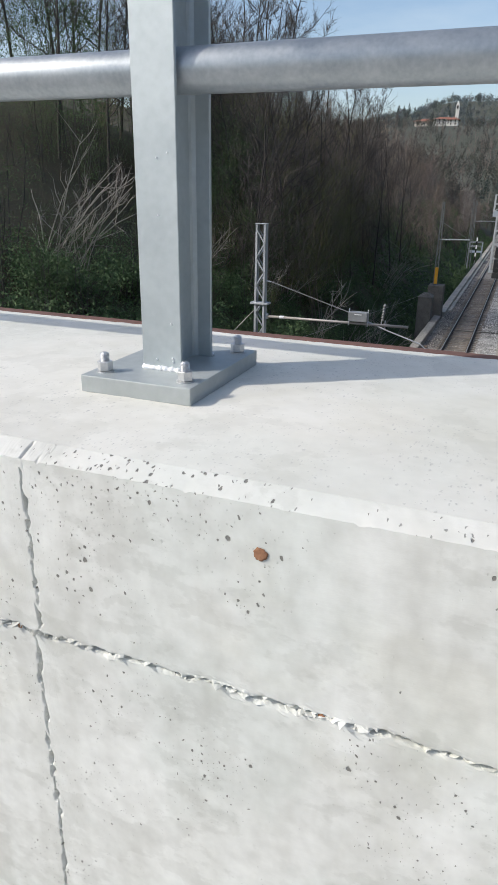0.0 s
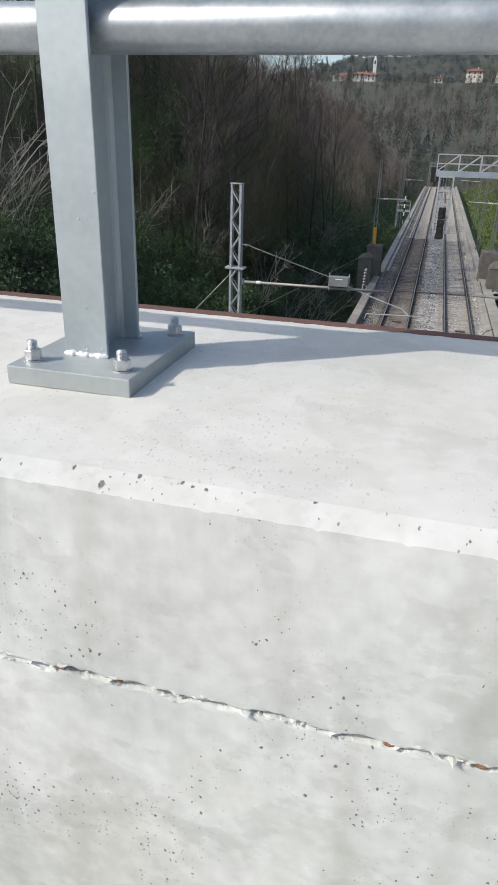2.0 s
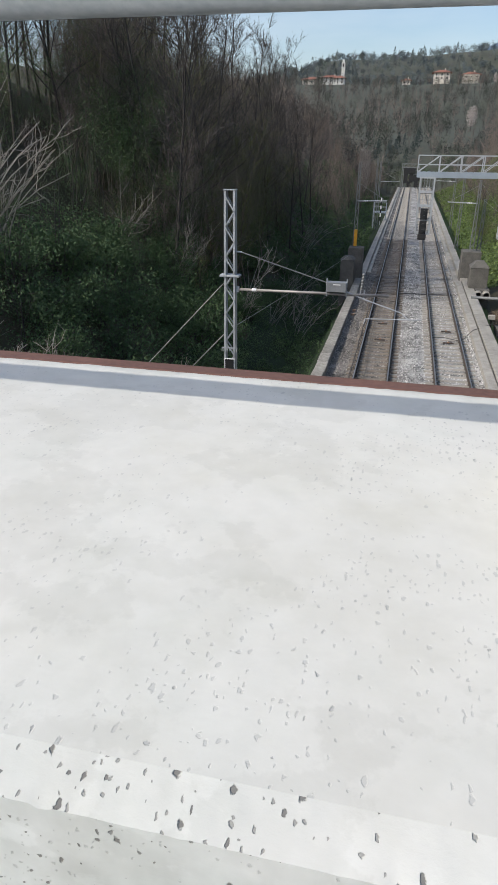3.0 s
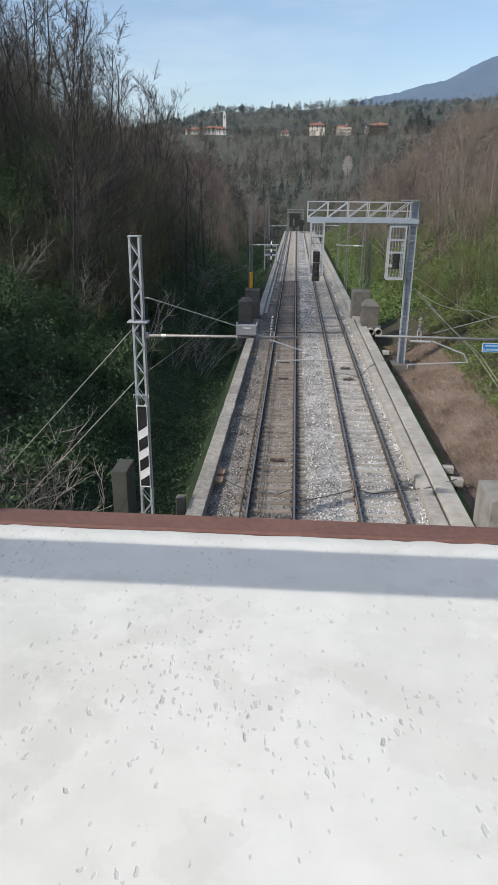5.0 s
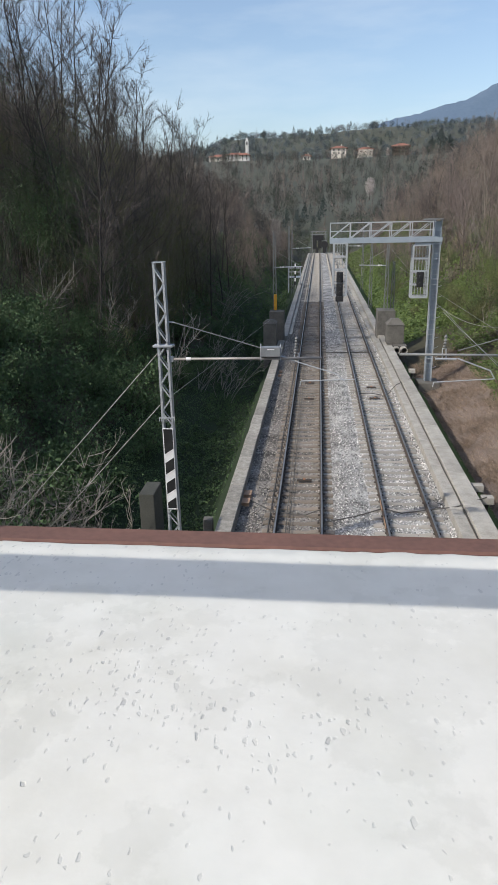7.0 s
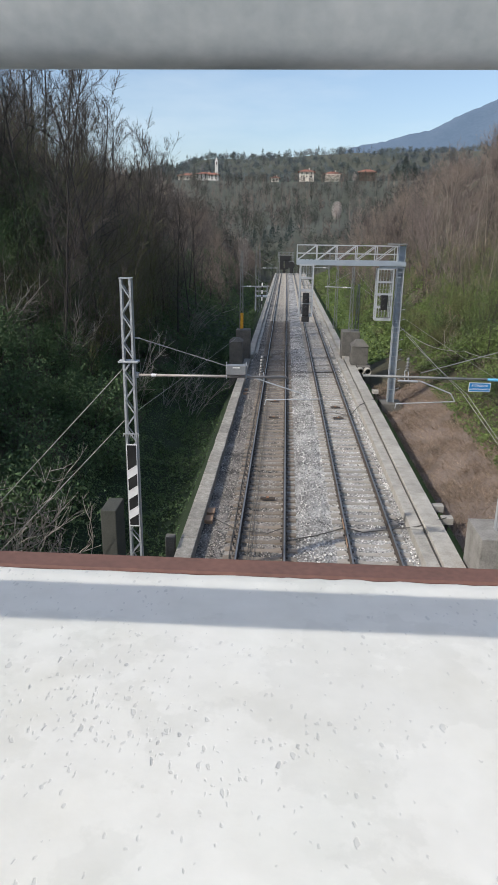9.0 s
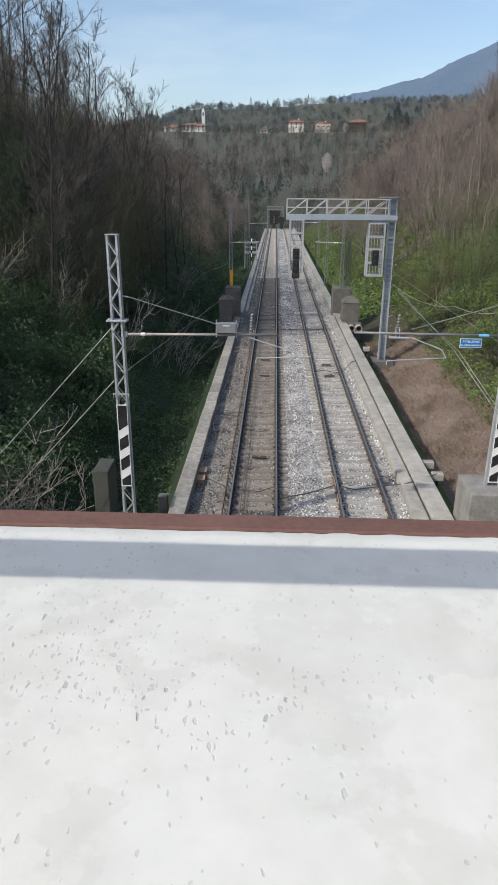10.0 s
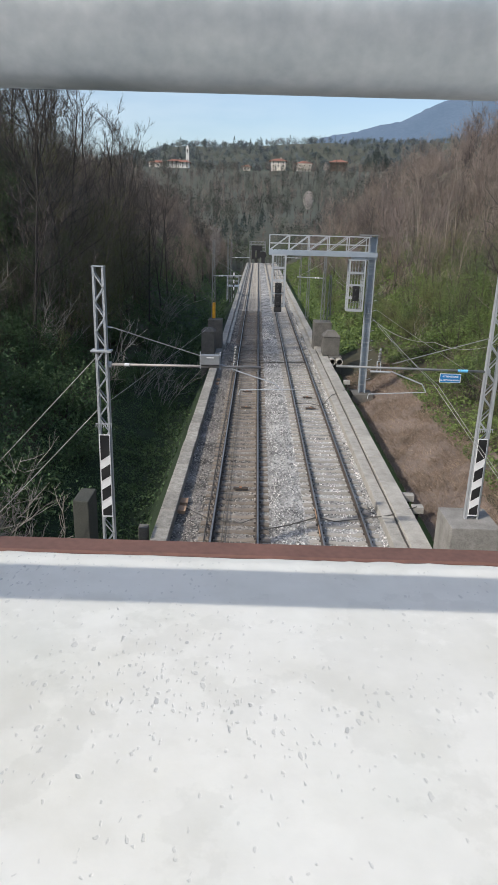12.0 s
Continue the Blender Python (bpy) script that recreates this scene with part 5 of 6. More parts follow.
platform()
for px0, py0 in ((-2.85, 97.5),):
    t = thing("striped_post", (px0, py0, 0.0), "black and white striped marker post", "marker post", "striped marker posts")
    for i in range(6):
        bm = B()
        box(bm, -0.09, 0.09, -0.03, 0.03, 0.2 + i * 0.5, 0.2 + (i + 1) * 0.5 - 0.002)
        part("stripe", bm, M_WHITE if i % 2 else M_BLACK, t)
    bm = B()
    bar(bm, (0, 0.05, -0.4), (0, 0.05, 3.3), 0.06, 0.06)
    part("post", bm, M_MAST, t)


def end_portal():
    t = thing("far_gantry", (0.75, 190.0, -0.2), "grey lattice gantry across both tracks with dark signal boards", "signal gantry")
    for x in (-2.45, -2.05, 1.5, 1.9):
        bm = B()
        bar(bm, (x, 0, 0), (x, 0, 6.2), 0.16, 0.16)
        part("leg", bm, M_DULL, t)
    for z in (3.6, 4.6, 5.3, 6.1):
        bm = B()
        bar(bm, (-2.6, 0, z), (2.0, 0, z), 0.2, 0.2)
        part("beam", bm, M_DULL, t)
    for i in range(5):
        bm = B()
        bar(bm, (-2.5 + i * 0.88, 0, 5.3), (-2.5 + (i + 1) * 0.88, 0, 6.1), 0.1, 0.1)
        part("diagonal", bm, M_DULL, t)
    for x, z, w, h in ((-1.4, 2.2, 0.5, 1.6), (0.0, 2.4, 0.5, 1.6), (-0.5, 4.2, 1.5, 0.9), (1.35, 1.0, 0.5, 1.2), (-0.7, 0.9, 0.3, 1.0)):
        bm = B()
        box(bm, x - w, x + w, -0.4, -0.15, z - h / 2, z + h, 0.05)
        part("signal_board", bm, M_BLACK, t, "dark signal board")
    bm = B()
    rod(bm, (1.3, -0.45, 2.6), (1.3, -0.2, 2.6), 0.95, 20)
    part("round_board", bm, M_BLACK, t, "round dark signal board")


end_portal()
# ---- small things along the track ----
def junction_box(x, y, z, label, s=1.0):
    t = thing("junction_box", (x, y, z), label, "junction box", "trackside junction boxes")
    bm = B()
    box(bm, -0.15 * s, 0.15 * s, -0.2 * s, 0.2 * s, 0.0, 0.16 * s, 0.015, 2)
    part("case", bm, M_JBOX, t)
    bm = B()
    box(bm, -0.17 * s, 0.17 * s, -0.22 * s, 0.22 * s, 0.162 * s, 0.19 * s, 0.01)
    part("lid", bm, M_JBOX, t)


junction_box(-1.93, 20.6, -0.22, "brown junction box in the ballast beside the rail")
junction_box(-1.93, 21.3, -0.22, "brown junction box in the ballast beside the rail")
for y in (40.5, 41.6):
    junction_box(-1.85, y, -0.2, "small dark junction box beside the rail", 0.7)
for x, y in ((6.46, 21.1), (6.37, 22.2), (6.55, 41.5)):
    t = thing("trackside_box", (x, y, -0.9), "pale box on a short post beside the edge wall", "junction box", "pale boxes beside the edge wall")
    bm = B()
    box(bm, -0.2, 0.2, -0.16, 0.16, 0.75, 1.0, 0.02, 2)
    part("case", bm, M_KERB, t)
    bm = B()
    bar(bm, (0, 0, -0.2), (0, 0, 0.75), 0.09, 0.09)
    part("post", bm, M_RAIL, t)
foundation("marker_stone", -3.1, -2.8, 18.6, 18.9, -2.4, 0.12, "small pale marker stone behind the edge wall", 0.0, 0.02)
# cables laid along and across the tracks
rng = np.random.default_rng(8)


def laid(points, r, label):
    out = []
    for (ax, ay, az), (bx_, by_, bz) in zip(points, points[1:]):
        n = max(4, int(abs(by_ - ay) / 1.5) + 6)
        for i in range(n):
            k = i / n
            out.append((ax + (bx_ - ax) * k + rng.normal() * 0.012, ay + (by_ - ay) * k + rng.normal() * 0.012, az + (bz - az) * k))
    out.append(points[-1])
    v, t = tube(out, [r] * len(out), 6)
    tagged(new("track_cable", np_mesh("track_cable", v, t, M_CABLE)), label, "cable", "cables in the track")


laid([(-0.98, 10, -0.15), (-0.98, 60, -0.15), (-0.96, 150, -0.14)], 0.022, "black cable clipped along the outside of the rail")
laid([(-0.42, 10, -0.13), (-0.40, 40, -0.13), (-0.36, 90, -0.13)], 0.014, "thin black cable between the rails")
laid([(-0.28, 10, -0.13), (-0.30, 45, -0.13)], 0.012, "thin black cable between the rails")
laid([(-1.9, 20.9, -0.1), (-0.85, 19.9, -0.12), (0.2, 19.7, -0.12), (0.75, 20.2, -0.13)], 0.016, "black bond cable crossing the track")
laid([(0.8, 19.2, -0.13), (1.8, 19.7, -0.15), (2.85, 20.4, -0.13), (3.4, 20.0, -0.11), (4.3, 20.3, -0.12), (5.2, 20.1, 0.12), (6.3, 20.6, 0.28)], 0.02, "black cable crossing tracks and edge wall")
laid([(2.9, 36.0, -0.13), (3.5, 36.1, -0.11), (4.4, 35.6, -0.12), (5.1, 37.2, 0.13), (6.3, 38.5, 0.28)], 0.022, "black cable crossing to the edge wall")
laid([(-1.5, 48.0, -0.16), (4.5, 48.3, -0.13)], 0.03, "cable crossing both tracks")
for track, y in ((TL, 22.8), (TL, 34.8), (TR, 35.0), (TL, 38.5), (TR, 37.5)):
    t = thing("track_magnet", (track + 0.1, y, -0.13), "rusty steel plate fixed between the rails", "track plate", "plates fixed between the rails")
    bm = B()
    box(bm, -0.28, 0.28, -0.07, 0.07, -0.02, 0.05, 0.01)
    part("plate", bm, M_RAIL, t)
    bm = B()
    box(bm, -0.05, 0.05, -0.09, 0.09, 0.052, 0.075, 0.01)
    part("clamp", bm, M_RUST, t)
# rust stain of a greased joint: rusty insulated joint bars on one rail
for y in (19.2, 20.6):
    bm = B()
    box(bm, TR - 0.7525 - 0.07, TR - 0.7525 - 0.039, y - 0.4, y + 0.4, -0.13, -0.05, 0.01)
    tagged(part("joint_bar", bm, M_JBOX), "orange rusty joint bar bolted to the rail", "joint bar", "rusty joint bars")

laid([(5.43, 9.0, 0.115), (5.43, 30.0, 0.115), (5.43, 52.5, 0.115)], 0.024, "black cable lying in the step of the edge wall")

# ---- vegetation ----
def grow(rng, height, spread, n_limbs, n_sub, n_twig, lean=0.1, base_r=0.12, first=0.25, upright=0.7):
    """A bare tree: tapered trunk, limbs, branches and fine twigs. Returns wood and twig meshes."""
    wood, a, b, wd = [], [], [], []
    k = 9
    bend = np.cumsum(rng.normal(size=(k, 2)) * 0.05 * height / k * 2, axis=0)
    tip = rng.normal(size=2) * lean * height
    t = np.linspace(0, 1, k)
    trunk = np.stack([bend[:, 0] * t + tip[0] * t, bend[:, 1] * t + tip[1] * t, t * height], -1)
    trunk[0, 2] = -0.5
    wood.append(tube(trunk, base_r * (1 - 0.9 * t) + 0.012, 6))
    for i in range(n_limbs):
        f = first + (1 - first) * (i + rng.random()) / n_limbs * 0.98
        p = np.array([np.interp(f, t, trunk[:, c]) for c in range(3)])
        ang = rng.uniform(0, 6.283)
        up = upright * rng.uniform(0.6, 1.3) + 0.5 * f
        d = np.array([math.cos(ang), math.sin(ang), up])
        d /= np.linalg.norm(d)
        ln = spread * (1.1 - 0.75 * f) * rng.uniform(0.7, 1.25)
        m = 5
        q = [p]
        for j in range(m):
            d = d + rng.normal(size=3) * 0.16 + np.array([0, 0, 0.09])
            d /= np.linalg.norm(d)
            q.append(q[-1] + d * ln / m)
        q = np.array(q)
        r0 = base_r * (1 - 0.85 * f) * 0.55
        wood.append(tube(q, np.linspace(r0, 0.010, m + 1), 4))
        for _ in range(n_sub):
            g = rng.uniform(0.25, 1.0)
            s = np.array([np.interp(g * m, np.arange(m + 1), q[:, c]) for c in range(3)])
            e = d * 0.6 + rng.normal(size=3) * 0.6 + np.array([0, 0, 0.35])
            e /= np.linalg.norm(e)
            sl = ln * rng.uniform(0.22, 0.5) * (1.15 - 0.5 * g)
            mid = s + e * sl * 0.5 + rng.normal(size=3) * 0.05 * sl
            end = s + e * sl + np.array([0, 0, 0.08 * sl])
            wood.append(tube(np.array([s, mid, end]), [0.016 * (1.2 - 0.4 * g), 0.010, 0.005], 3))
            nt = n_twig
            o = s + (end - s) * rng.uniform(0.15, 1.0, (nt, 1))
            w = e * 0.7 + rng.normal(size=(nt, 3)) * 0.6 + np.array([0, 0, 0.25])
            w /= np.linalg.norm(w, axis=1)[:, None]
            a.append(o)
            b.append(o + w * sl * rng.uniform(0.3, 0.75, (nt, 1)))
            wd.append(rng.uniform(0.006, 0.013, nt))
    tw = slivers(np.concatenate(a), np.concatenate(b), np.concatenate(wd), rng)
    return merge(wood), tw


def far_tree(rng, height, radius, n, width, base=0.3, stems=3, r0=0.045):
    """A light tree or tall shrub: bent stems from one foot and a haze of fine twigs. Also gives the count of stem triangles."""
    k = 5
    t = np.linspace(0, 1, k)
    wood, lines = [], []
    for i in range(stems):
        a = rng.uniform(0, 6.283)
        out = radius * rng.uniform(0.15, 0.75) if stems > 1 else 0.08 * height
        bow = rng.uniform(0.8, 2.0)
        top = height * rng.uniform(0.72, 1.0)
        p = np.stack([math.cos(a) * out * t ** bow, math.sin(a) * out * t ** bow, t * top], -1) + rng.normal(size=(k, 3)) * np.array([0.05, 0.05, 0.0]) * radius
        p[0] = (rng.normal() * 0.12, rng.normal() * 0.12, -0.6)
        lines.append(p)
        wood.append(tube(p, r0 * (1 - 0.88 * t) + 0.006, 3))
    wv, wt = merge(wood)
    lines = np.array(lines)

    def on_stem(m, lo):
        pick = rng.integers(0, stems, m)
        g = lo + (1 - lo) * rng.random(m) ** 0.8
        f = g * (k - 1)
        j = np.minimum(f.astype(int), k - 2)
        p, q = lines[pick, j], lines[pick, j + 1]
        return p + (q - p) * (f - j)[:, None], (q - p) / np.linalg.norm(q - p, axis=1)[:, None], g

    n1 = n // 5
    c, d, g = on_stem(n1, base)
    d = d * 0.55 + rng.normal(size=(n1, 3)) * np.array([0.75, 0.75, 0.35]) + np.array([0, 0, 0.25])
    d /= np.linalg.norm(d, axis=1)[:, None]
    ln = radius * rng.uniform(0.35, 0.85, n1) * (1.15 - 0.6 * g)
    e = c + d * ln[:, None] + np.array([0, 0, 0.12]) * ln[:, None]
    first = needles(c, e, width * rng.uniform(0.9, 1.7, n1), rng)
    pick = rng.integers(0, n1, n - n1)
    h = rng.uniform(0.2, 1.0, (n - n1, 1))
    c2 = c[pick] + (e - c)[pick] * h
    d2 = d[pick] * 0.6 + rng.normal(size=(n - n1, 3)) * 0.6 + np.array([0, 0, 0.15])
    d2 /= np.linalg.norm(d2, axis=1)[:, None]
    fine = needles(c2, c2 + d2 * (ln[pick] * rng.uniform(0.25, 0.7, n - n1))[:, None], width * rng.uniform(0.4, 0.9, n - n1), rng)
    v, tr = merge([(wv, wt), first, fine])
    return v, tr, len(wt)


def plant(mesh, x, y, s, a, dz=-0.15):
    """Vertices of a mesh scaled, turned and set on the ground."""
    v, t = mesh[:2]
    c, n = math.cos(a), math.sin(a)
    w = np.stack([v[:, 0] * c - v[:, 1] * n, v[:, 0] * n + v[:, 1] * c, v[:, 2]], -1) * s
    return w + np.array([x, y, float(ground_z(x, y)) + dz]), t


def tree_kind(seed, name, label, category, group, wood_mat, twig_mat, **kw):
    rng = np.random.default_rng(seed)
    w, tw = grow(rng, **kw)
    root = thing(name, (0, 0, 0), label, category, group)
    ob = new("trunk", np_mesh("trunk", *w, wood_mat))
    ob.parent = root
    ob = new("crown", np_mesh("crown", *tw, twig_mat))
    ob.parent = root
    return root


used = set()


def set_tree(root, x, y, s, a, dz=-0.2):
    m = Matrix.Translation((x, y, float(ground_z(x, y)) + dz)) @ Matrix.Rotation(a, 4, "Z") @ Matrix.Scale(s, 4)
    if root.name not in used:
        used.add(root.name)
        root.matrix_basis = m
        return root
    base = root.matrix_basis.copy()
    root.matrix_basis = Matrix.Identity(4)
    ob = copy_thing(root, m)
    root.matrix_basis = base
    return ob


tall = [tree_kind(100 + i, "bare_tree", "tall leafless deciduous tree with grey-brown bark on the cutting slope", "tree", "bare trees on the wooded banks", M_BARK, M_TWIG,
                  height=10.5 + 1.1 * i, spread=3.6 + 0.2 * i, n_limbs=15, n_sub=7, n_twig=9, base_r=0.075 + 0.008 * i, first=0.2, upright=0.55, lean=0.12) for i in range(5)]
tan_tree = [tree_kind(130 + i, "bare_tree", "leafless tree with pale tan stems on the sunny bank", "tree", "bare trees on the wooded banks", M_TANSTEM, M_FARB,
                      height=8.5 + 1.2 * i, spread=2.6 + 0.3 * i, n_limbs=14, n_sub=6, n_twig=10, base_r=0.07, first=0.15, upright=0.9, lean=0.08) for i in range(3)]
slim = [tree_kind(150 + i, "bare_tree", "tall slender leafless tree standing against the sky on the shaded bank", "tree", "bare trees on the wooded banks", M_BARK, M_TWIG,
                  height=15.0, spread=5.2, n_limbs=22, n_sub=10, n_twig=9, base_r=0.085, first=0.25, upright=0.62, lean=0.09) for i in range(5)]


def fan_kind(seed, height, stems, side):
    """Several pale curved stems from one foot, each with side shoots that fork again."""
    rng = np.random.default_rng(seed)
    wood, a, b, wd = [], [], [], []
    for i in range(stems):
        ang = rng.normal() * 0.9
        lean = rng.uniform(0.05, 0.6)
        ln = height * rng.uniform(0.55, 1.05)
        d = np.array([math.cos(ang) * lean, math.sin(ang) * lean, 1.0])
        d /= np.linalg.norm(d)
        p = [np.array([rng.normal() * 0.25, rng.normal() * 0.25, -0.4])]
        m = 7
        for j in range(m):
            d = d + rng.normal(size=3) * 0.10 + np.array([0.07 * math.cos(ang), 0.05 * math.sin(ang), -0.02])
            d /= np.linalg.norm(d)
            p.append(p[-1] + d * ln / m)
        p = np.array(p)
        wood.append(tube(p, np.linspace(0.030, 0.010, m + 1), 4))
        for _ in range(side):
            g = rng.uniform(0.3, 1.0) * m
            s0 = np.array([np.interp(g, np.arange(m + 1), p[:, c]) for c in range(3)])
            e = d * 0.5 + rng.normal(size=3) * 0.55 + np.array([0.15, 0, 0.25])
            e /= np.linalg.norm(e)
            sl = ln * rng.uniform(0.14, 0.34)
            mid = s0 + e * sl * 0.5 + rng.normal(size=3) * 0.06 * sl
            end = s0 + e * sl + np.array([0, 0, 0.1 * sl])
            wood.append(tube(np.array([s0, mid, end]), [0.015, 0.011, 0.006], 3))
            o = s0 + (end - s0) * rng.uniform(0.3, 1.0, (4, 1))
            w = e * 0.8 + rng.normal(size=(4, 3)) * 0.5
            w /= np.linalg.norm(w, axis=1)[:, None]
            a.append(o)
            b.append(o + w * sl * rng.uniform(0.3, 0.7, (4, 1)))
            wd.append(rng.uniform(0.008, 0.013, 4))
    root = thing("pale_shrub", (0, 0, 0), "leafless shrub with several pale curved stems on the slope", "shrub", "pale shrubs on the slope")
    ob = new("trunk", np_mesh("trunk", *merge(wood), M_PALE))
    ob.parent = root
    ob = new("crown", np_mesh("crown", *slivers(np.concatenate(a), np.concatenate(b), np.concatenate(wd), rng), M_PALE))
    ob.parent = root
    return root


pale = [fan_kind(200 + i, 3.8 + 0.5 * i, 6 + i, 4) for i in range(4)]
# tall trees whose crowns stand against the sky above the shaded bank
for i, (x, y, h) in enumerate(((-17.3, 42.0, 16.5), (-14.6, 42.0, 17.0), (-13.2, 40.0, 16.5), (-11.6, 43.5, 16.5), (-12.6, 38.0, 14.5), (-20.0, 40.0, 16.0), (-23.0, 44.0, 17.0), (-19.0, 52.0, 18.5), (-16.2, 50.0, 17.5), (-15.5, 55.0, 17.0),
                               (-13.4, 48.0, 16.0), (-13.0, 60.0, 15.5), (-24.0, 56.0, 18.0), (-29.0, 52.0, 18.0), (-16.5, 68.0, 16.0), (-14.0, 78.0, 14.5), (-19.5, 74.0, 17.0), (-26.0, 70.0, 18.0), (-15.0, 92.0, 13.5), (-32.0, 60.0, 19.0),
                               (-18.4, 46.0, 17.5), (-21.5, 60.0, 18.5), (-17.4, 62.0, 16.5), (-13.8, 70.0, 14.5), (-12.2, 54.0, 15.0), (-27.0, 47.0, 17.0), (-21.2, 36.0, 14.5), (-14.6, 84.0, 14.0), (-10.8, 58.0, 15.5), (-9.6, 62.0, 13.0), (-11.5, 66.0, 15.5), (-9.8, 72.0, 12.5), (-12.0, 86.0, 14.0), (-10.2, 80.0, 12.0),
                               (-22.5, 33.0, 15.5), (-25.0, 37.0, 16.5), (-27.5, 34.0, 16.0), (-30.0, 39.0, 17.0), (-26.0, 42.0, 17.0), (-33.0, 41.0, 17.0), (-31.0, 35.0, 16.0), (-36.0, 44.0, 17.5), (-29.0, 45.0, 17.5))):
    set_tree(slim[i % 5], x, y, h / 15.0, 1.7 * i)
rng = np.random.default_rng(77)
for i in range(22):
    y = rng.uniform(44, 125)
    set_tree(tall[i % 5], -2.75 - rng.uniform(11, 28), y, rng.uniform(0.6, 0.85), rng.uniform(0, 6.28))
# pale shrubs, mostly in a few groups
for i, (x, y) in enumerate(((-13.0, 40.0), (-12.0, 41.0), (-8.9, 40.0), (-7.7, 43.0), (-6.6, 46.0), (-16.2, 24.0), (-15.6, 24.4), (-16.7, 23.6), (-12.6, 38.0), (-8.0, 50.0), (-7.0, 52.0), (-9.0, 64.0), (-15.5, 36.0), (-6.0, 44.0))):
    set_tree(pale[i % 4], x, y, rng.uniform(1.1, 1.45) if y < 41 else rng.uniform(0.7, 1.1), rng.normal() * 0.5)
# sunny bank
for i in range(16):
    y = rng.uniform(36, 120)
    set_tree(tall[(i * 3 + 1) % 5], 6.3 + rng.uniform(12, 30), y, rng.uniform(0.55, 0.8), rng.uniform(0, 6.28))
for i in range(46):
    y = rng.uniform(30, 95)
    set_tree(tan_tree[i % 3], 6.3 + rng.uniform(6.5, 20) + 0.05 * y, y, rng.uniform(0.55, 1.0), rng.uniform(0, 6.28))
for i, (x, y) in enumerate(((15.2, 39.0), (17.5, 44.0), (14.5, 34.0))):
    set_tree(tall[(i + 2) % 5], x, y, 0.95, 2.1 * i)
for i in range(8):
    y = rng.uniform(38, 80)
    set_tree(pale[i % 4], 6.3 + rng.uniform(5, 13), y, rng.uniform(0.6, 0.9), rng.uniform(0, 6.28))

# arching dry brambles close under the bridge
arch = [tree_kind(240 + i, "dry_bramble", "tangle of arching dry bramble stems in the ditch", "bramble", "dry brambles in the ditch", M_PALE, M_PALE,
                  height=1.3, spread=2.6, n_limbs=16, n_sub=6, n_twig=5, base_r=0.013, first=0.0, upright=0.3, lean=0.2) for i in range(2)]
for i, (x, y) in enumerate(((-7.6, 14.8), (-6.4, 15.8), (-8.9, 15.6), (-9.6, 17.5), (-7.2, 17.0), (-10.8, 16.2), (-8.2, 16.4), (-6.9, 14.2), (-5.9, 14.6), (-8.0, 18.2), (-9.9, 15.0), (-6.2, 17.3))):
    set_tree(arch[i % 2], x, y, 0.8 + 0.04 * i, 1.3 * i, 0.5)

# dense woods behind the single trees, each tree in one of several tones
far_kinds = [far_tree(np.random.default_rng(300 + i), 7.2 + 0.6 * i, 2.8 + 0.2 * i, 700, 0.030, 0.2, 2 + i % 3) for i in range(6)]
near_kinds = [far_tree(np.random.default_rng(320 + i), 7.0 + 0.6 * i, 2.6 + 0.2 * i, 1150, 0.014, 0.15, 2 + i % 3, 0.035) for i in range(6)]


def tone_index(rng, x, y, scale, n):
    k = 0.5 + 0.28 * float(waves(x, y, scale, 0.9)) + 0.22 * rng.normal()
    return int(np.clip(k * n, 0, n - 1))


def woods(name, n, xf, yf, seed, mats, label, smin=0.7, smax=1.15, kinds=far_kinds, stem=None):
    """Many trees in one mesh; mats are the tones of the crowns, stem the bark of the thicker wood."""
    rng = np.random.default_rng(seed)
    stem = stem or M_BARK
    out, idx = [], []
    for i in range(n):
        y = yf(rng)
        x = xf(rng, y)
        kind = kinds[i % len(kinds)]
        out.append(plant(kind, x, y, rng.uniform(smin, smax), rng.uniform(0, 6.28)))
        face = np.full(len(kind[1]), 1 + tone_index(rng, x, y, 9.0, len(mats)), np.int32)
        face[:kind[2]] = 0
        idx.append(face)
    v, t = merge(out)
    me = np_mesh(name, v, t, [stem, *mats])
    me.polygons.foreach_set("material_index", np.concatenate(idx))
    tagged(new(name, me), label, "woods", kind="stuff")


LEFT_TONES = (M_TWIGWARM, M_FARB, M_OLIVE, M_TANTWIG)
RIGHT_TONES = (M_FARB, M_FARB, M_TANTWIG, M_VTAN, M_VBROWN)
woods("woods_left_near", 120, lambda r, y: -2.75 - r.uniform(8.5, 26) * (0.75 + y / 300), lambda r: r.uniform(38, 75), 11, LEFT_TONES, "grey-brown leafless trees on the steep bank", 0.7, 1.2, near_kinds, M_TWIGWARM)
woods("woods_left_upper", 60, lambda r, y: 0.5 - y * r.uniform(0.21, 0.50), lambda r: r.uniform(42, 75), 12, (M_FARB, M_OLIVE, M_TANTWIG), "taller leafless trees high on the shaded bank", 1.0, 1.4, near_kinds, M_TWIGWARM)
woods("woods_left", 190, lambda r, y: -2.75 - r.uniform(8.5, 48) * (0.75 + y / 300), lambda r: r.uniform(65, 190), 1, (M_TANTWIG, M_FARB, M_TWIGWARM), "dense grey-brown leafless woods on the steep bank", 0.7, 1.25, stem=M_VBROWN)
woods("woods_right_near", 90, lambda r, y: 6.3 + r.uniform(10, 34) * (0.8 + y / 300), lambda r: r.uniform(34, 75), 13, RIGHT_TONES, "brown leafless trees on the sunny bank", 0.7, 1.1, near_kinds, M_VBROWN)
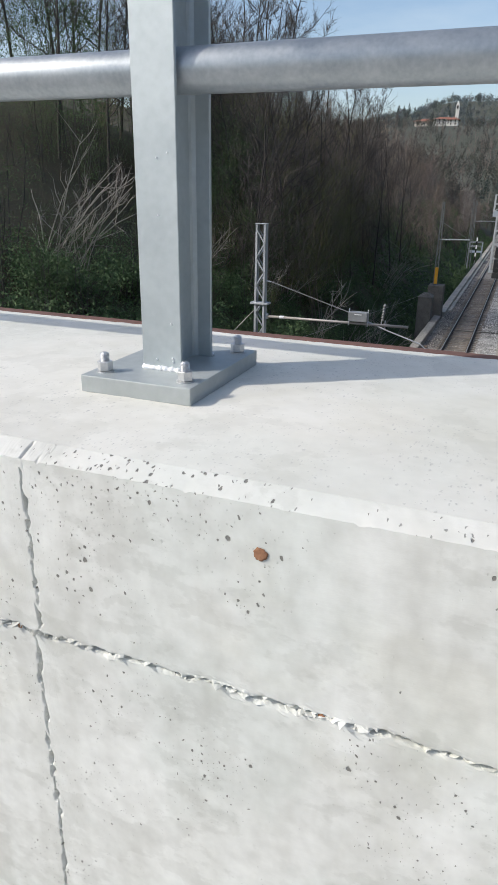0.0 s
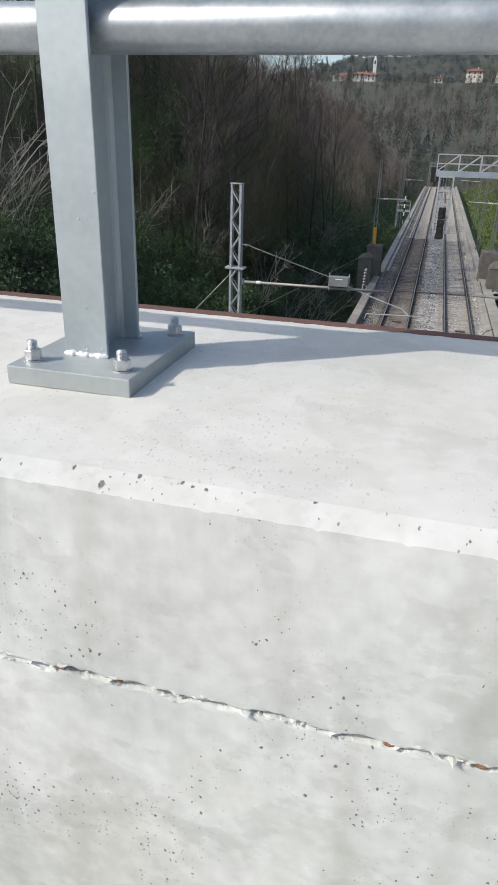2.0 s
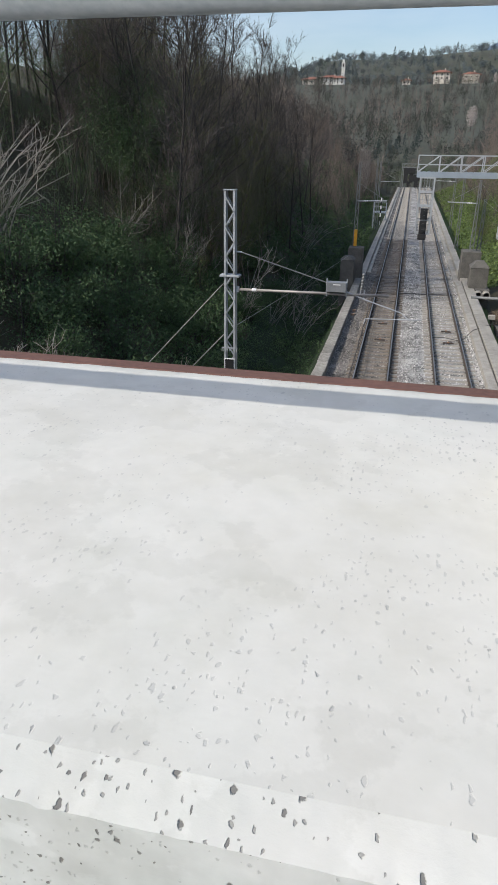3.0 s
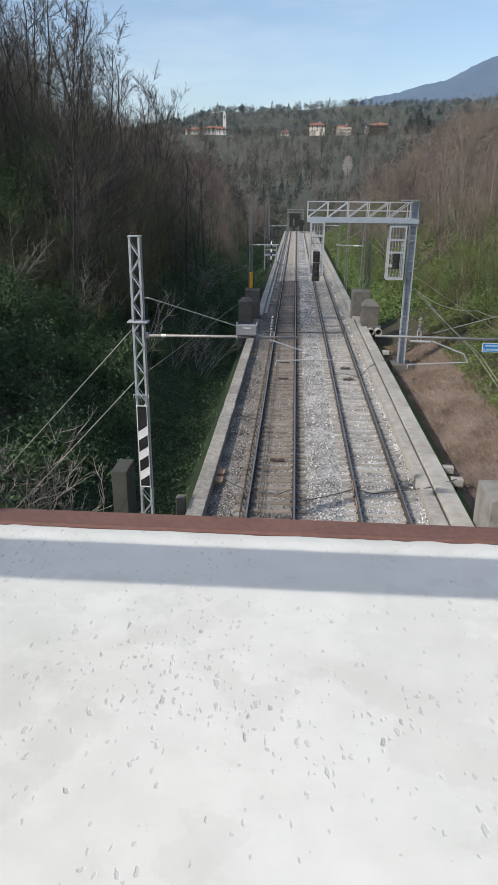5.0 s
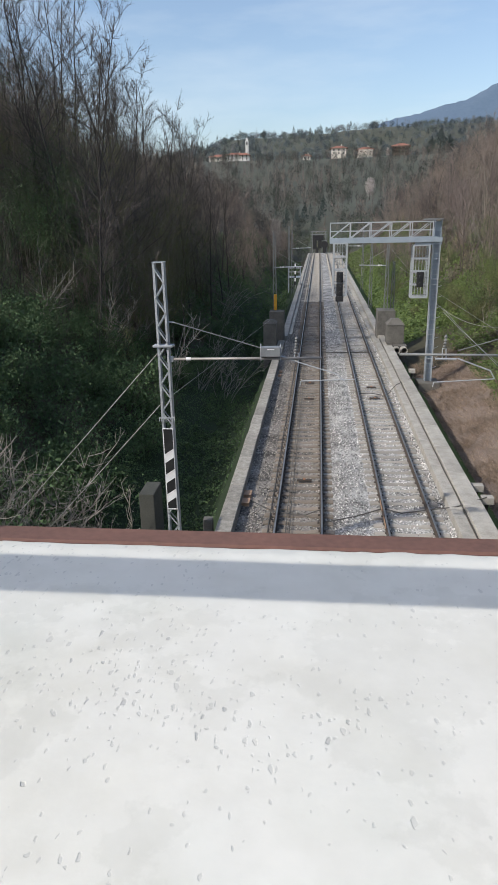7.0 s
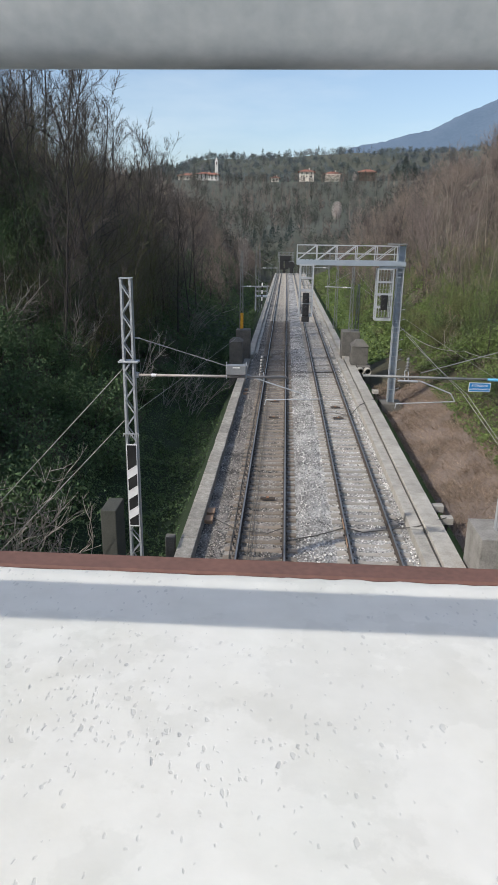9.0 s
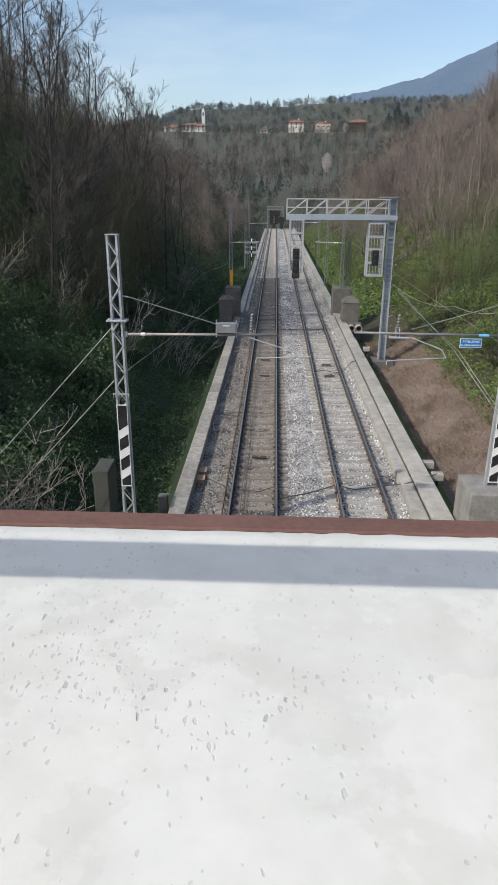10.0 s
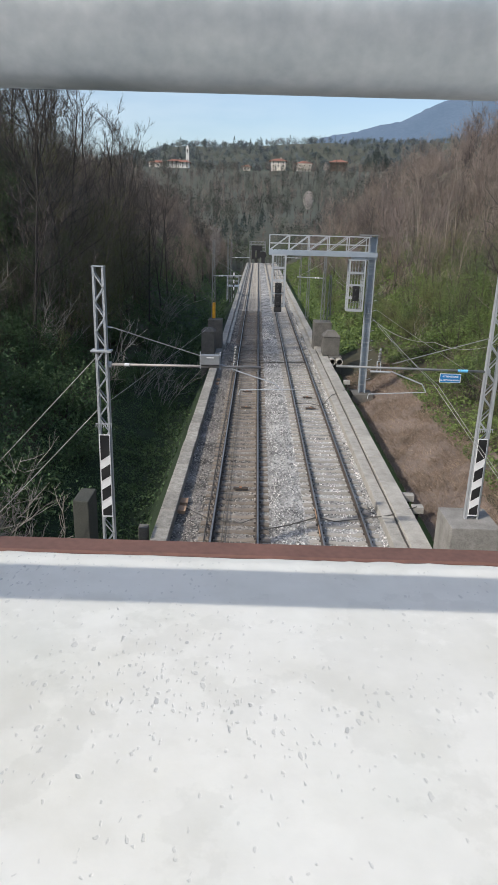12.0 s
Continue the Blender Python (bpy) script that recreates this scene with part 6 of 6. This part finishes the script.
woods("woods_right", 265, lambda r, y: 6.3 + r.uniform(9, 44) * (0.8 + y / 300), lambda r: r.uniform(60, 200), 2, RIGHT_TONES, "dense brown leafless woods on the sunny bank", stem=M_VBROWN)
scrub_kinds = [far_tree(np.random.default_rng(400 + i), 3.2, 1.7, 420, 0.015, 0.0, 5, 0.016) for i in range(4)]
woods("scrub_left", 130, lambda r, y: -2.75 - r.uniform(7.5, 18), lambda r: 36 + 70 * r.random() ** 1.3, 3, LEFT_TONES, "tangled bare scrub on the shaded slope", 0.6, 1.2, scrub_kinds)
woods("scrub_right", 80, lambda r, y: 6.3 + r.uniform(4.5, 14) + y * 0.03, lambda r: 22 + 70 * r.random(), 4, (M_DRYG, M_TANTWIG, M_TWIGWARM), "tangled dry scrub on the sunny bank", 0.5, 1.0, scrub_kinds)


def budding(rng, height, radius, n, size, base=0.1):
    """A tree in first leaf: a few stems and a loose, clumpy cloud of small leaves."""
    v, t, k = far_tree(rng, height, radius, 120, 0.02, 0.2, 3, 0.03)
    m = 30
    u = rng.normal(size=(m, 3))
    u /= np.linalg.norm(u, axis=1)[:, None]
    cl = u * rng.random((m, 1)) ** 0.4 * np.array([radius, radius, height * (1 - base) / 2]) + np.array([0, 0, height * (1 + base) / 2])
    wide = rng.uniform(0.10, 0.26, m)
    pick = rng.integers(0, m, n)
    c = cl[pick] + rng.normal(size=(n, 3)) * (radius * wide[pick])[:, None]
    v, t2 = merge([(v, t), specks(c, size, rng)])
    return v, t2, len(t)


bud_kinds = [budding(np.random.default_rng(430 + i), 5.5 + 0.8 * i, 2.2, 1700, 0.07) for i in range(4)]
tall_kinds = [budding(np.random.default_rng(450 + i), 8.5 + 0.8 * i, 2.6, 5200, 0.075, 0.1) for i in range(3)]
woods("thicket_tall", 15, lambda r, y: 0.5 - y * r.uniform(0.31, 0.52), lambda r: r.uniform(36, 52), 8, (M_GREENBUD, M_GREENBUD, M_BUD), "tall green trees in first leaf on the shaded bank", 0.8, 1.2, tall_kinds)
woods("thicket_skyline", 9, lambda r, y: -y * r.uniform(0.62, 0.95), lambda r: r.uniform(34, 46), 14, (M_BUD, M_GREENBUD, M_BUD), "green trees in first leaf along the top of the shaded bank", 1.0, 1.35, tall_kinds)
woods("thicket_left", 90, lambda r, y: -2.75 - r.uniform(9.0, 21), lambda r: 18 + 75 * r.random() ** 1.2, 5, (M_BUD, M_GREENBUD, M_BUD), "olive-green thicket in first leaf on the shaded bank", 0.45, 0.95, bud_kinds)
woods("thicket_right", 58, lambda r, y: 6.3 + r.uniform(7.0, 13), lambda r: 22 + 42 * r.random(), 6, (M_LEAF, M_OLIVE, M_LEAF), "fresh green thicket on the sunny bank", 0.5, 0.9, bud_kinds)
woods("thicket_end", 26, lambda r, y: r.uniform(-9, 12), lambda r: 200 + 16 * r.random(), 7, (M_IVY, M_BUD), "dark thicket where the line bends out of sight", 0.8, 1.3, bud_kinds)


def leaf_patch(name, n, xf, yf, seed, mat, label, size, lift, flat=0.3):
    rng = np.random.default_rng(seed)
    y = yf(rng, n)
    x = xf(rng, n, y)
    lump = np.clip(0.55 + 0.6 * waves(x, y, 1.1, 0.4) + 0.4 * waves(x, y, 0.43, 2.0), 0, 1.4)
    z = ground_z(x, y) + lift * lump * rng.random(n) ** 0.6
    keep = rng.random(n) < 0.25 + lump
    c = np.stack([x, y, z], -1)[keep]
    v, t = leaves(c, size, rng, flat)
    tagged(new(name, np_mesh(name, v, t, mat)), label, "undergrowth", kind="stuff")


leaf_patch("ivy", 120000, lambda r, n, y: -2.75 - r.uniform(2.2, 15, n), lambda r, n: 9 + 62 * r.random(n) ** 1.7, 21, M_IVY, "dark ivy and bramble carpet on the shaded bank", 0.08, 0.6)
leaf_patch("ditch_grass", 20000, lambda r, n, y: -2.75 - r.uniform(0.5, 4.0, n), lambda r, n: 10 + 90 * r.random(n) ** 1.3, 22, M_IVY, "dark green grass and nettles in the ditch", 0.12, 0.35)
leaf_patch("bank_bramble", 90000, lambda r, n, y: 6.3 + r.uniform(3.3, 13.0, n) + 0.012 * y, lambda r, n: 13 + 60 * r.random(n) ** 1.25, 23, M_LEAF, "fresh green bramble on the sunny bank", 0.11, 0.8)


def dry_grass(n, seed):
    """Thin bent blades of dead grass over the bare earth."""
    rng = np.random.default_rng(seed)
    y = 12 + 36 * rng.random(n) ** 1.2
    x = 6.9 + rng.random(n) * (2.9 + 0.03 * y)
    keep = rng.random(n) < 0.35 + 0.6 * (waves(x, y, 0.7, 1.5) > 0.0)
    x, y = x[keep], y[keep]
    n = len(x)
    p = np.stack([x, y, ground_z(x, y) - 0.02], -1)
    d = rng.normal(size=(n, 3)) * np.array([0.8, 0.8, 0.25]) + np.array([-0.3, 0, 0.6])
    d /= np.linalg.norm(d, axis=1)[:, None]
    v, t = slivers(p, p + d * rng.uniform(0.15, 0.55, (n, 1)), rng.uniform(0.010, 0.022, n), rng)
    tagged(new("dry_grass", np_mesh("dry_grass", v, t, M_DRYG)), "dead brown grass and stalks on the bare earth", "grass", kind="stuff")


dry_grass(60000, 24)
leaf_patch("bank_green_far", 46000, lambda r, n, y: 6.3 + r.uniform(0.8, 15, n), lambda r, n: 56 + 130 * r.random(n) ** 1.3, 25, M_LEAF, "green spring grass on the far bank", 0.2, 1.2)
leaf_patch("ivy_far", 42000, lambda r, n, y: -2.75 - r.uniform(1.5, 15, n), lambda r, n: 60 + 130 * r.random(n) ** 1.2, 26, M_IVY, "dark ivy and brambles along the far shaded bank", 0.2, 1.2)
woods("scrub_right_far", 90, lambda r, y: 6.3 + r.uniform(5, 20), lambda r: r.uniform(85, 205), 9, RIGHT_TONES, "brown bare scrub on the far sunny bank", 0.5, 0.8)
woods("scrub_left_far", 70, lambda r, y: -2.75 - r.uniform(4, 18), lambda r: r.uniform(90, 205), 10, (M_TWIGWARM, M_TANTWIG, M_FARB), "bare scrub on the far shaded bank", 0.5, 0.9)


def bush_kind(seed, label, leaf_mat, n, size, r=1.2, h=1.6):
    """A bush: many stems and a ragged cloud of leaves in clumps."""
    rng = np.random.default_rng(seed)
    stems = []
    clumps = []
    for i in range(14):
        a = rng.uniform(0, 6.283)
        d = np.array([math.cos(a) * rng.uniform(0.2, 1) * r, math.sin(a) * rng.uniform(0.2, 1) * r, h * rng.uniform(0.5, 1.0)])
        q = np.array([[0, 0, -0.3], d * 0.45 + rng.normal(size=3) * 0.08, d])
        stems.append(tube(q, [0.022, 0.015, 0.006], 4))
        for _ in range(3):
            clumps.append(d * rng.uniform(0.5, 1.05) + rng.normal(size=3) * 0.18)
    clumps = np.array(clumps)
    pick = rng.integers(0, len(clumps), n)
    c = clumps[pick] + rng.normal(size=(n, 3)) * np.array([0.27, 0.27, 0.22])
    c[:, 2] = np.maximum(c[:, 2], 0.02)
    root = thing("bush", (0, 0, 0), label, "bush", "bushes on the banks")
    ob = new("branch_wood", np_mesh("branch_wood", *merge(stems), M_BARK))
    ob.parent = root
    ob = new("leaf_crown", np_mesh("leaf_crown", *specks(c, size, rng), leaf_mat))
    ob.parent = root
    return root


green = [bush_kind(500 + i, text, mat, 3000, 0.068, 1.3 + 0.15 * i, 1.6 + 0.25 * i) for i, (text, mat) in enumerate((
    ("fresh green leafy bush on the sunny bank", M_LEAF), ("olive-green bush with thin spring leaves on the sunny bank", M_OLIVE), ("bright green leafy bush on the sunny bank", M_LEAF), ("dark green bramble bush on the sunny bank", M_BRAMBLE)))]
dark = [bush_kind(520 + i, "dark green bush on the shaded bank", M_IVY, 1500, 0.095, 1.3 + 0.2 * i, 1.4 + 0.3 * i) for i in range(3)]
rng = np.random.default_rng(9)
for i in range(105):
    y = rng.uniform(15, 56)
    x = 6.3 + rng.uniform(4.4, 13) + 0.04 * y
    set_tree(green[i % 4], x, y, rng.uniform(0.7, 1.5), rng.uniform(0, 6.28), -0.1)
for i in range(26):
    y = rng.uniform(55, 100)
    x = 6.3 + rng.uniform(3, 14)
    set_tree(green[i % 4], x, y, rng.uniform(0.6, 1.2), rng.uniform(0, 6.28), -0.1)
for i, (x, y) in enumerate(((-5.5, 16.0), (-4.1, 17.9), (-5.7, 17.4))):
    set_tree(dark[i % 3], x, y, 0.75, 1.1 * i, -0.1)
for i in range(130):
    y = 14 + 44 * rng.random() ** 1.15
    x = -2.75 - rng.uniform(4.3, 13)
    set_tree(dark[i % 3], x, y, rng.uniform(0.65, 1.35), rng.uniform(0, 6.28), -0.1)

# ---- village hill ----
def crown_cloud(rng, h, r, n, size, cone=False, shell=0.4):
    u = rng.normal(size=(n, 3))
    u /= np.linalg.norm(u, axis=1)[:, None]
    c = u * rng.random((n, 1)) ** shell * np.array([r, r, h * 0.42]) + np.array([0, 0, h * 0.56])
    if cone:
        k = np.clip(c[:, 2] / h, 0, 1)
        c[:, :2] *= (1.25 * (1 - k))[:, None] + 0.08
    return specks(c, size, rng)


def far_woods(name, kinds, n, xf, yf, seed, mats, label, smin=0.65, smax=1.3):
    rng = np.random.default_rng(seed)
    out, idx = [], []
    for i in range(n):
        y = yf(rng)
        x = xf(rng, y)
        if y < 208 and -6 < x < 9:
            continue
        if any(abs(x - hx * y / hy) < hw and hy - 45 < y < hy + 15 for hx, hy, hw in CLEARINGS):
            continue
        kind = kinds[i % len(kinds)]
        out.append(plant(kind, x, y, rng.uniform(smin, smax), rng.uniform(0, 6.28)))
        idx.append(np.full(len(kind[1]), tone_index(rng, x, y, 30.0, len(mats)), np.int32))
    v, t = merge(out)
    me = np_mesh(name, v, t, list(mats))
    me.polygons.foreach_set("material_index", np.concatenate(idx))
    tagged(new(name, me), label, "woods", kind="stuff")


R = np.random.default_rng
CLEARINGS = ((-69.0, 640.0, 13.0), (17.0, 650.0, 7.5), (41.0, 655.0, 7.5), (71.0, 640.0, 8.0), (25.0, 352.0, 7.0), (-12.0, 660.0, 4.0), (-71.0, 700.0, 3.0))
bare_far = [far_tree(R(600 + i), 9, 3.2, 120, 0.13, 0.1) for i in range(5)]
round_far = [crown_cloud(R(620 + i), 8, 3.3, 100, 0.95) for i in range(4)]
cone_far = [crown_cloud(R(640 + i), 13, 3.2, 130, 0.85, True) for i in range(4)]


def fan(r, y, k=0.34):
    return r.uniform(-0.28, k) * y


BARE_TONES = (M_VBROWN, M_VDARK, M_FARB, M_VTAN)
far_woods("woods_valley_bare", bare_far, 1050, fan, lambda r: 175 + 420 * r.random() ** 0.8, 31, BARE_TONES, "brown leafless woods in the valley head")
fine_far = [crown_cloud(R(660 + i), 8, 3.2, 190, 0.5) for i in range(4)]
far_woods("woods_valley_green", fine_far, 760, fan, lambda r: 180 + 480 * r.random(), 32, (M_VGREEN, M_VDARK, M_VDARK, M_FARG), "mixed green trees on the valley sides", 0.5, 1.2)
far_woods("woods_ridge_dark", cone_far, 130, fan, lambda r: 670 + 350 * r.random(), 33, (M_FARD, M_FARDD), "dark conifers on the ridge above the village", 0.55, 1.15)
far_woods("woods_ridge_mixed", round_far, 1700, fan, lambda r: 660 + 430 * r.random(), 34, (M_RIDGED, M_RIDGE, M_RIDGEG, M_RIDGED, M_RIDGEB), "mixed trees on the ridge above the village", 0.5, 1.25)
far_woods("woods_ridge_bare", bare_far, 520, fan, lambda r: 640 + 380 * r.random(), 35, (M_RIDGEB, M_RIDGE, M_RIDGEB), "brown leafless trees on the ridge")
# dark evergreens where the line bends away
far_woods("evergreens_bend", cone_far, 16, lambda r, y: -6 + r.uniform(-9, 10), lambda r: 235 + 40 * r.random(), 36, (M_FARDD, M_FARD), "dark evergreens behind the end of the straight", 0.45, 0.75)


def blossom(x, y, s, seed):
    root = thing("blossom_tree", (x, y, float(ground_z(x, y))), "tree in pale white blossom among bare woods", "tree", "blossoming trees")
    v, t = crown_cloud(R(seed), 9 * s, 2.2 * s, 3200, 0.24 * s, False, 0.6)
    ob = new("crown", np_mesh("crown", v, t, M_BLOSSOM))
    ob.parent = root
    v, t = tube(np.array([(0, 0, -0.5), (0.1, 0, 3 * s), (0, 0.1, 6 * s)]), [0.25, 0.18, 0.05], 6)
    ob = new("trunk", np_mesh("trunk", v, t, M_BARK))
    ob.parent = root


blossom(25.2, 352.0, 1.25, 71)
blossom(60.0, 640.0, 1.1, 72)


def grey_tree(x, y, seed):
    v, t, k = far_tree(R(seed), 9.5, 2.4, 3200, 0.045, 0.15, 4, 0.05)
    root = thing("pale_grey_tree", (x, y, float(ground_z(x, y))), "slender tree with pale grey budding twigs beside the line", "tree")
    ob = new("trunk", np_mesh("trunk", v, t[:k], M_BARK))
    ob.parent = root
    ob = new("crown", np_mesh("crown", v, t[k:], M_GREYBUD))
    ob.parent = root


grey_tree(-8.8, 150.0, 73)


def gable(bm, w, d, z0, z1, over=0.6):
    vs = [bm.verts.new(p) for p in ((-w - over, -d - over, z0), (w + over, -d - over, z0), (w + over, d + over, z0), (-w - over, d + over, z0), (-w * 0.35, 0, z1), (w * 0.35, 0, z1))]
    for f in ((0, 1, 2, 3), (0, 1, 5, 4), (1, 2, 5), (2, 3, 4, 5), (3, 0, 4)):
        bm.faces.new([vs[i] for i in f])


def house(x, y, w, d, h, label, wall=M_FARWALL, cols=3, storeys=2, turn=0.0, balcony=False, lift=0.0):
    t = thing("house", (x, y, float(ground_z(x, y)) - 0.5 + lift), label, "house", "houses of the village")
    t.rotation_euler = (0, 0, turn)
    bm = B()
    box(bm, -w, w, -d, d, -5, h)
    part("wall", bm, wall, t)
    bm = B()
    gable(bm, w, d, h + 0.01, h + 0.36 * d + 0.3, 1.5)
    roof = part("roof", bm, M_ROOF, t)
    bm = B()
    box(bm, w * 0.3, w * 0.3 + 0.7, -0.4, 0.4, h + 0.3, h + 0.36 * d + 1.4)
    part("chimney", bm, wall, roof)
    for s in range(storeys):
        for c in range(cols):
            xx = -w + (c + 0.5) * 2 * w / cols
            zz = 1.0 + s * (h - 0.6) / storeys
            bm = B()
            box(bm, xx - 0.55, xx + 0.55, -d - 0.06, -d - 0.01, zz + 0.2, zz + 1.7)
            win = part("window", bm, M_PANE, t)
            bm = B()
            box(bm, xx - 0.7, xx + 0.7, -d - 0.25, -d - 0.065, zz + 0.05, zz + 0.18)
            part("sill", bm, M_FARWHITE, win)
    if balcony:
        for s in range(1, storeys + 1):
            zz = (s - 0.45) * h / storeys
            bm = B()
            box(bm, -w, w, -d - 1.5, -d - 0.3, zz, zz + 1.0)
            part("balcony", bm, wall, t)
    return t


house(-75.0, 640.0, 9.0, 5.0, 4.6, "long white building with red tiled roof below the church", M_FARWHITE, 5, 2, 0.1, False, 1.2)
house(-66.5, 636.0, 3.6, 5.0, 5.0, "white house with red tiled roof beside the church", M_FARWHITE, 2, 2, 0.0, False, 0.0)
house(17.0, 650.0, 6.6, 6.0, 6.0, "cream house with red hipped roof", M_FARWALL, 3, 2, 0.0, False, 4.8)
house(41.0, 655.0, 6.6, 6.0, 6.0, "pale house with brown roof and long balconies", M_FARWALL, 3, 2, 0.0, True, 4.6)
house(71.0, 640.0, 7.0, 6.0, 5.0, "brown house with hipped roof and balcony", M_BROWNWALL, 3, 2, -0.15, True, 4.6)
house(-12.0, 660.0, 3.5, 4.0, 3.5, "small pale house with tiled roof", M_FARWALL, 2, 1, 0.0, False, 1.0)
house(-98.0, 690.0, 9.0, 6.0, 7.0, "pale house with red roof among trees", M_FARWALL, 3, 2)


def church(x, y):
    z = float(ground_z(x, y))
    t = thing("bell_tower", (x, y, z), "slender white bell tower with pointed spire", "bell tower")
    top = 84.5 - z
    bm = B()
    box(bm, -1.35, 1.35, -1.35, 1.35, -6, top - 7.6)
    part("shaft", bm, M_FARWHITE, t)
    bm = B()
    box(bm, -1.75, 1.75, -1.75, 1.75, top - 7.58, top - 7.2)
    part("cornice", bm, M_FARWHITE, t)
    for sx in (-1, 1):
        for sy in (-1, 1):
            bm = B()
            box(bm, sx * 1.0 - 0.35, sx * 1.0 + 0.35, sy * 1.0 - 0.35, sy * 1.0 + 0.35, top - 7.19, top - 4.2)
            part("belfry_pier", bm, M_FARWHITE, t)
    # dark core stands for the shade inside the open belfry
    bm = B()
    box(bm, -0.62, 0.62, -0.62, 0.62, top - 7.19, top - 4.2)
    part("belfry_shade", bm, M_PANE, t)
    bm = B()
    box(bm, -1.7, 1.7, -1.7, 1.7, top - 4.19, top - 3.8)
    part("cornice", bm, M_FARWHITE, t)
    bm = B()
    bmesh.ops.create_cone(bm, cap_ends=True, segments=8, radius1=1.45, radius2=0.08, depth=3.7, matrix=Matrix.Translation((0, 0, top - 1.94)))
    part("spire", bm, M_FARWHITE, t)


church(-70.2, 690.0)


# dark cedar beside the last house
for i, (x, y, s) in enumerate(((104.0, 636.0, 1.7), (97.0, 640.0, 1.2), (113.0, 642.0, 1.3))):
    t = thing("cedar", (x, y, float(ground_z(x, y))), "broad dark evergreen tree beside the last house", "tree", "dark evergreens beside the houses")
    v, f = crown_cloud(R(680 + i), 13 * s, 5.2 * s, 700, 0.8 * s, True)
    ob = new("crown", np_mesh("crown", v, f, M_FARD))
    ob.parent = t
    v, f = tube(np.array([(0, 0, -0.5), (0.1, 0, 5 * s), (0, 0.1, 10 * s)]), [0.4, 0.3, 0.08], 6)
    ob = new("trunk", np_mesh("trunk", v, f, M_BARK))
    ob.parent = t
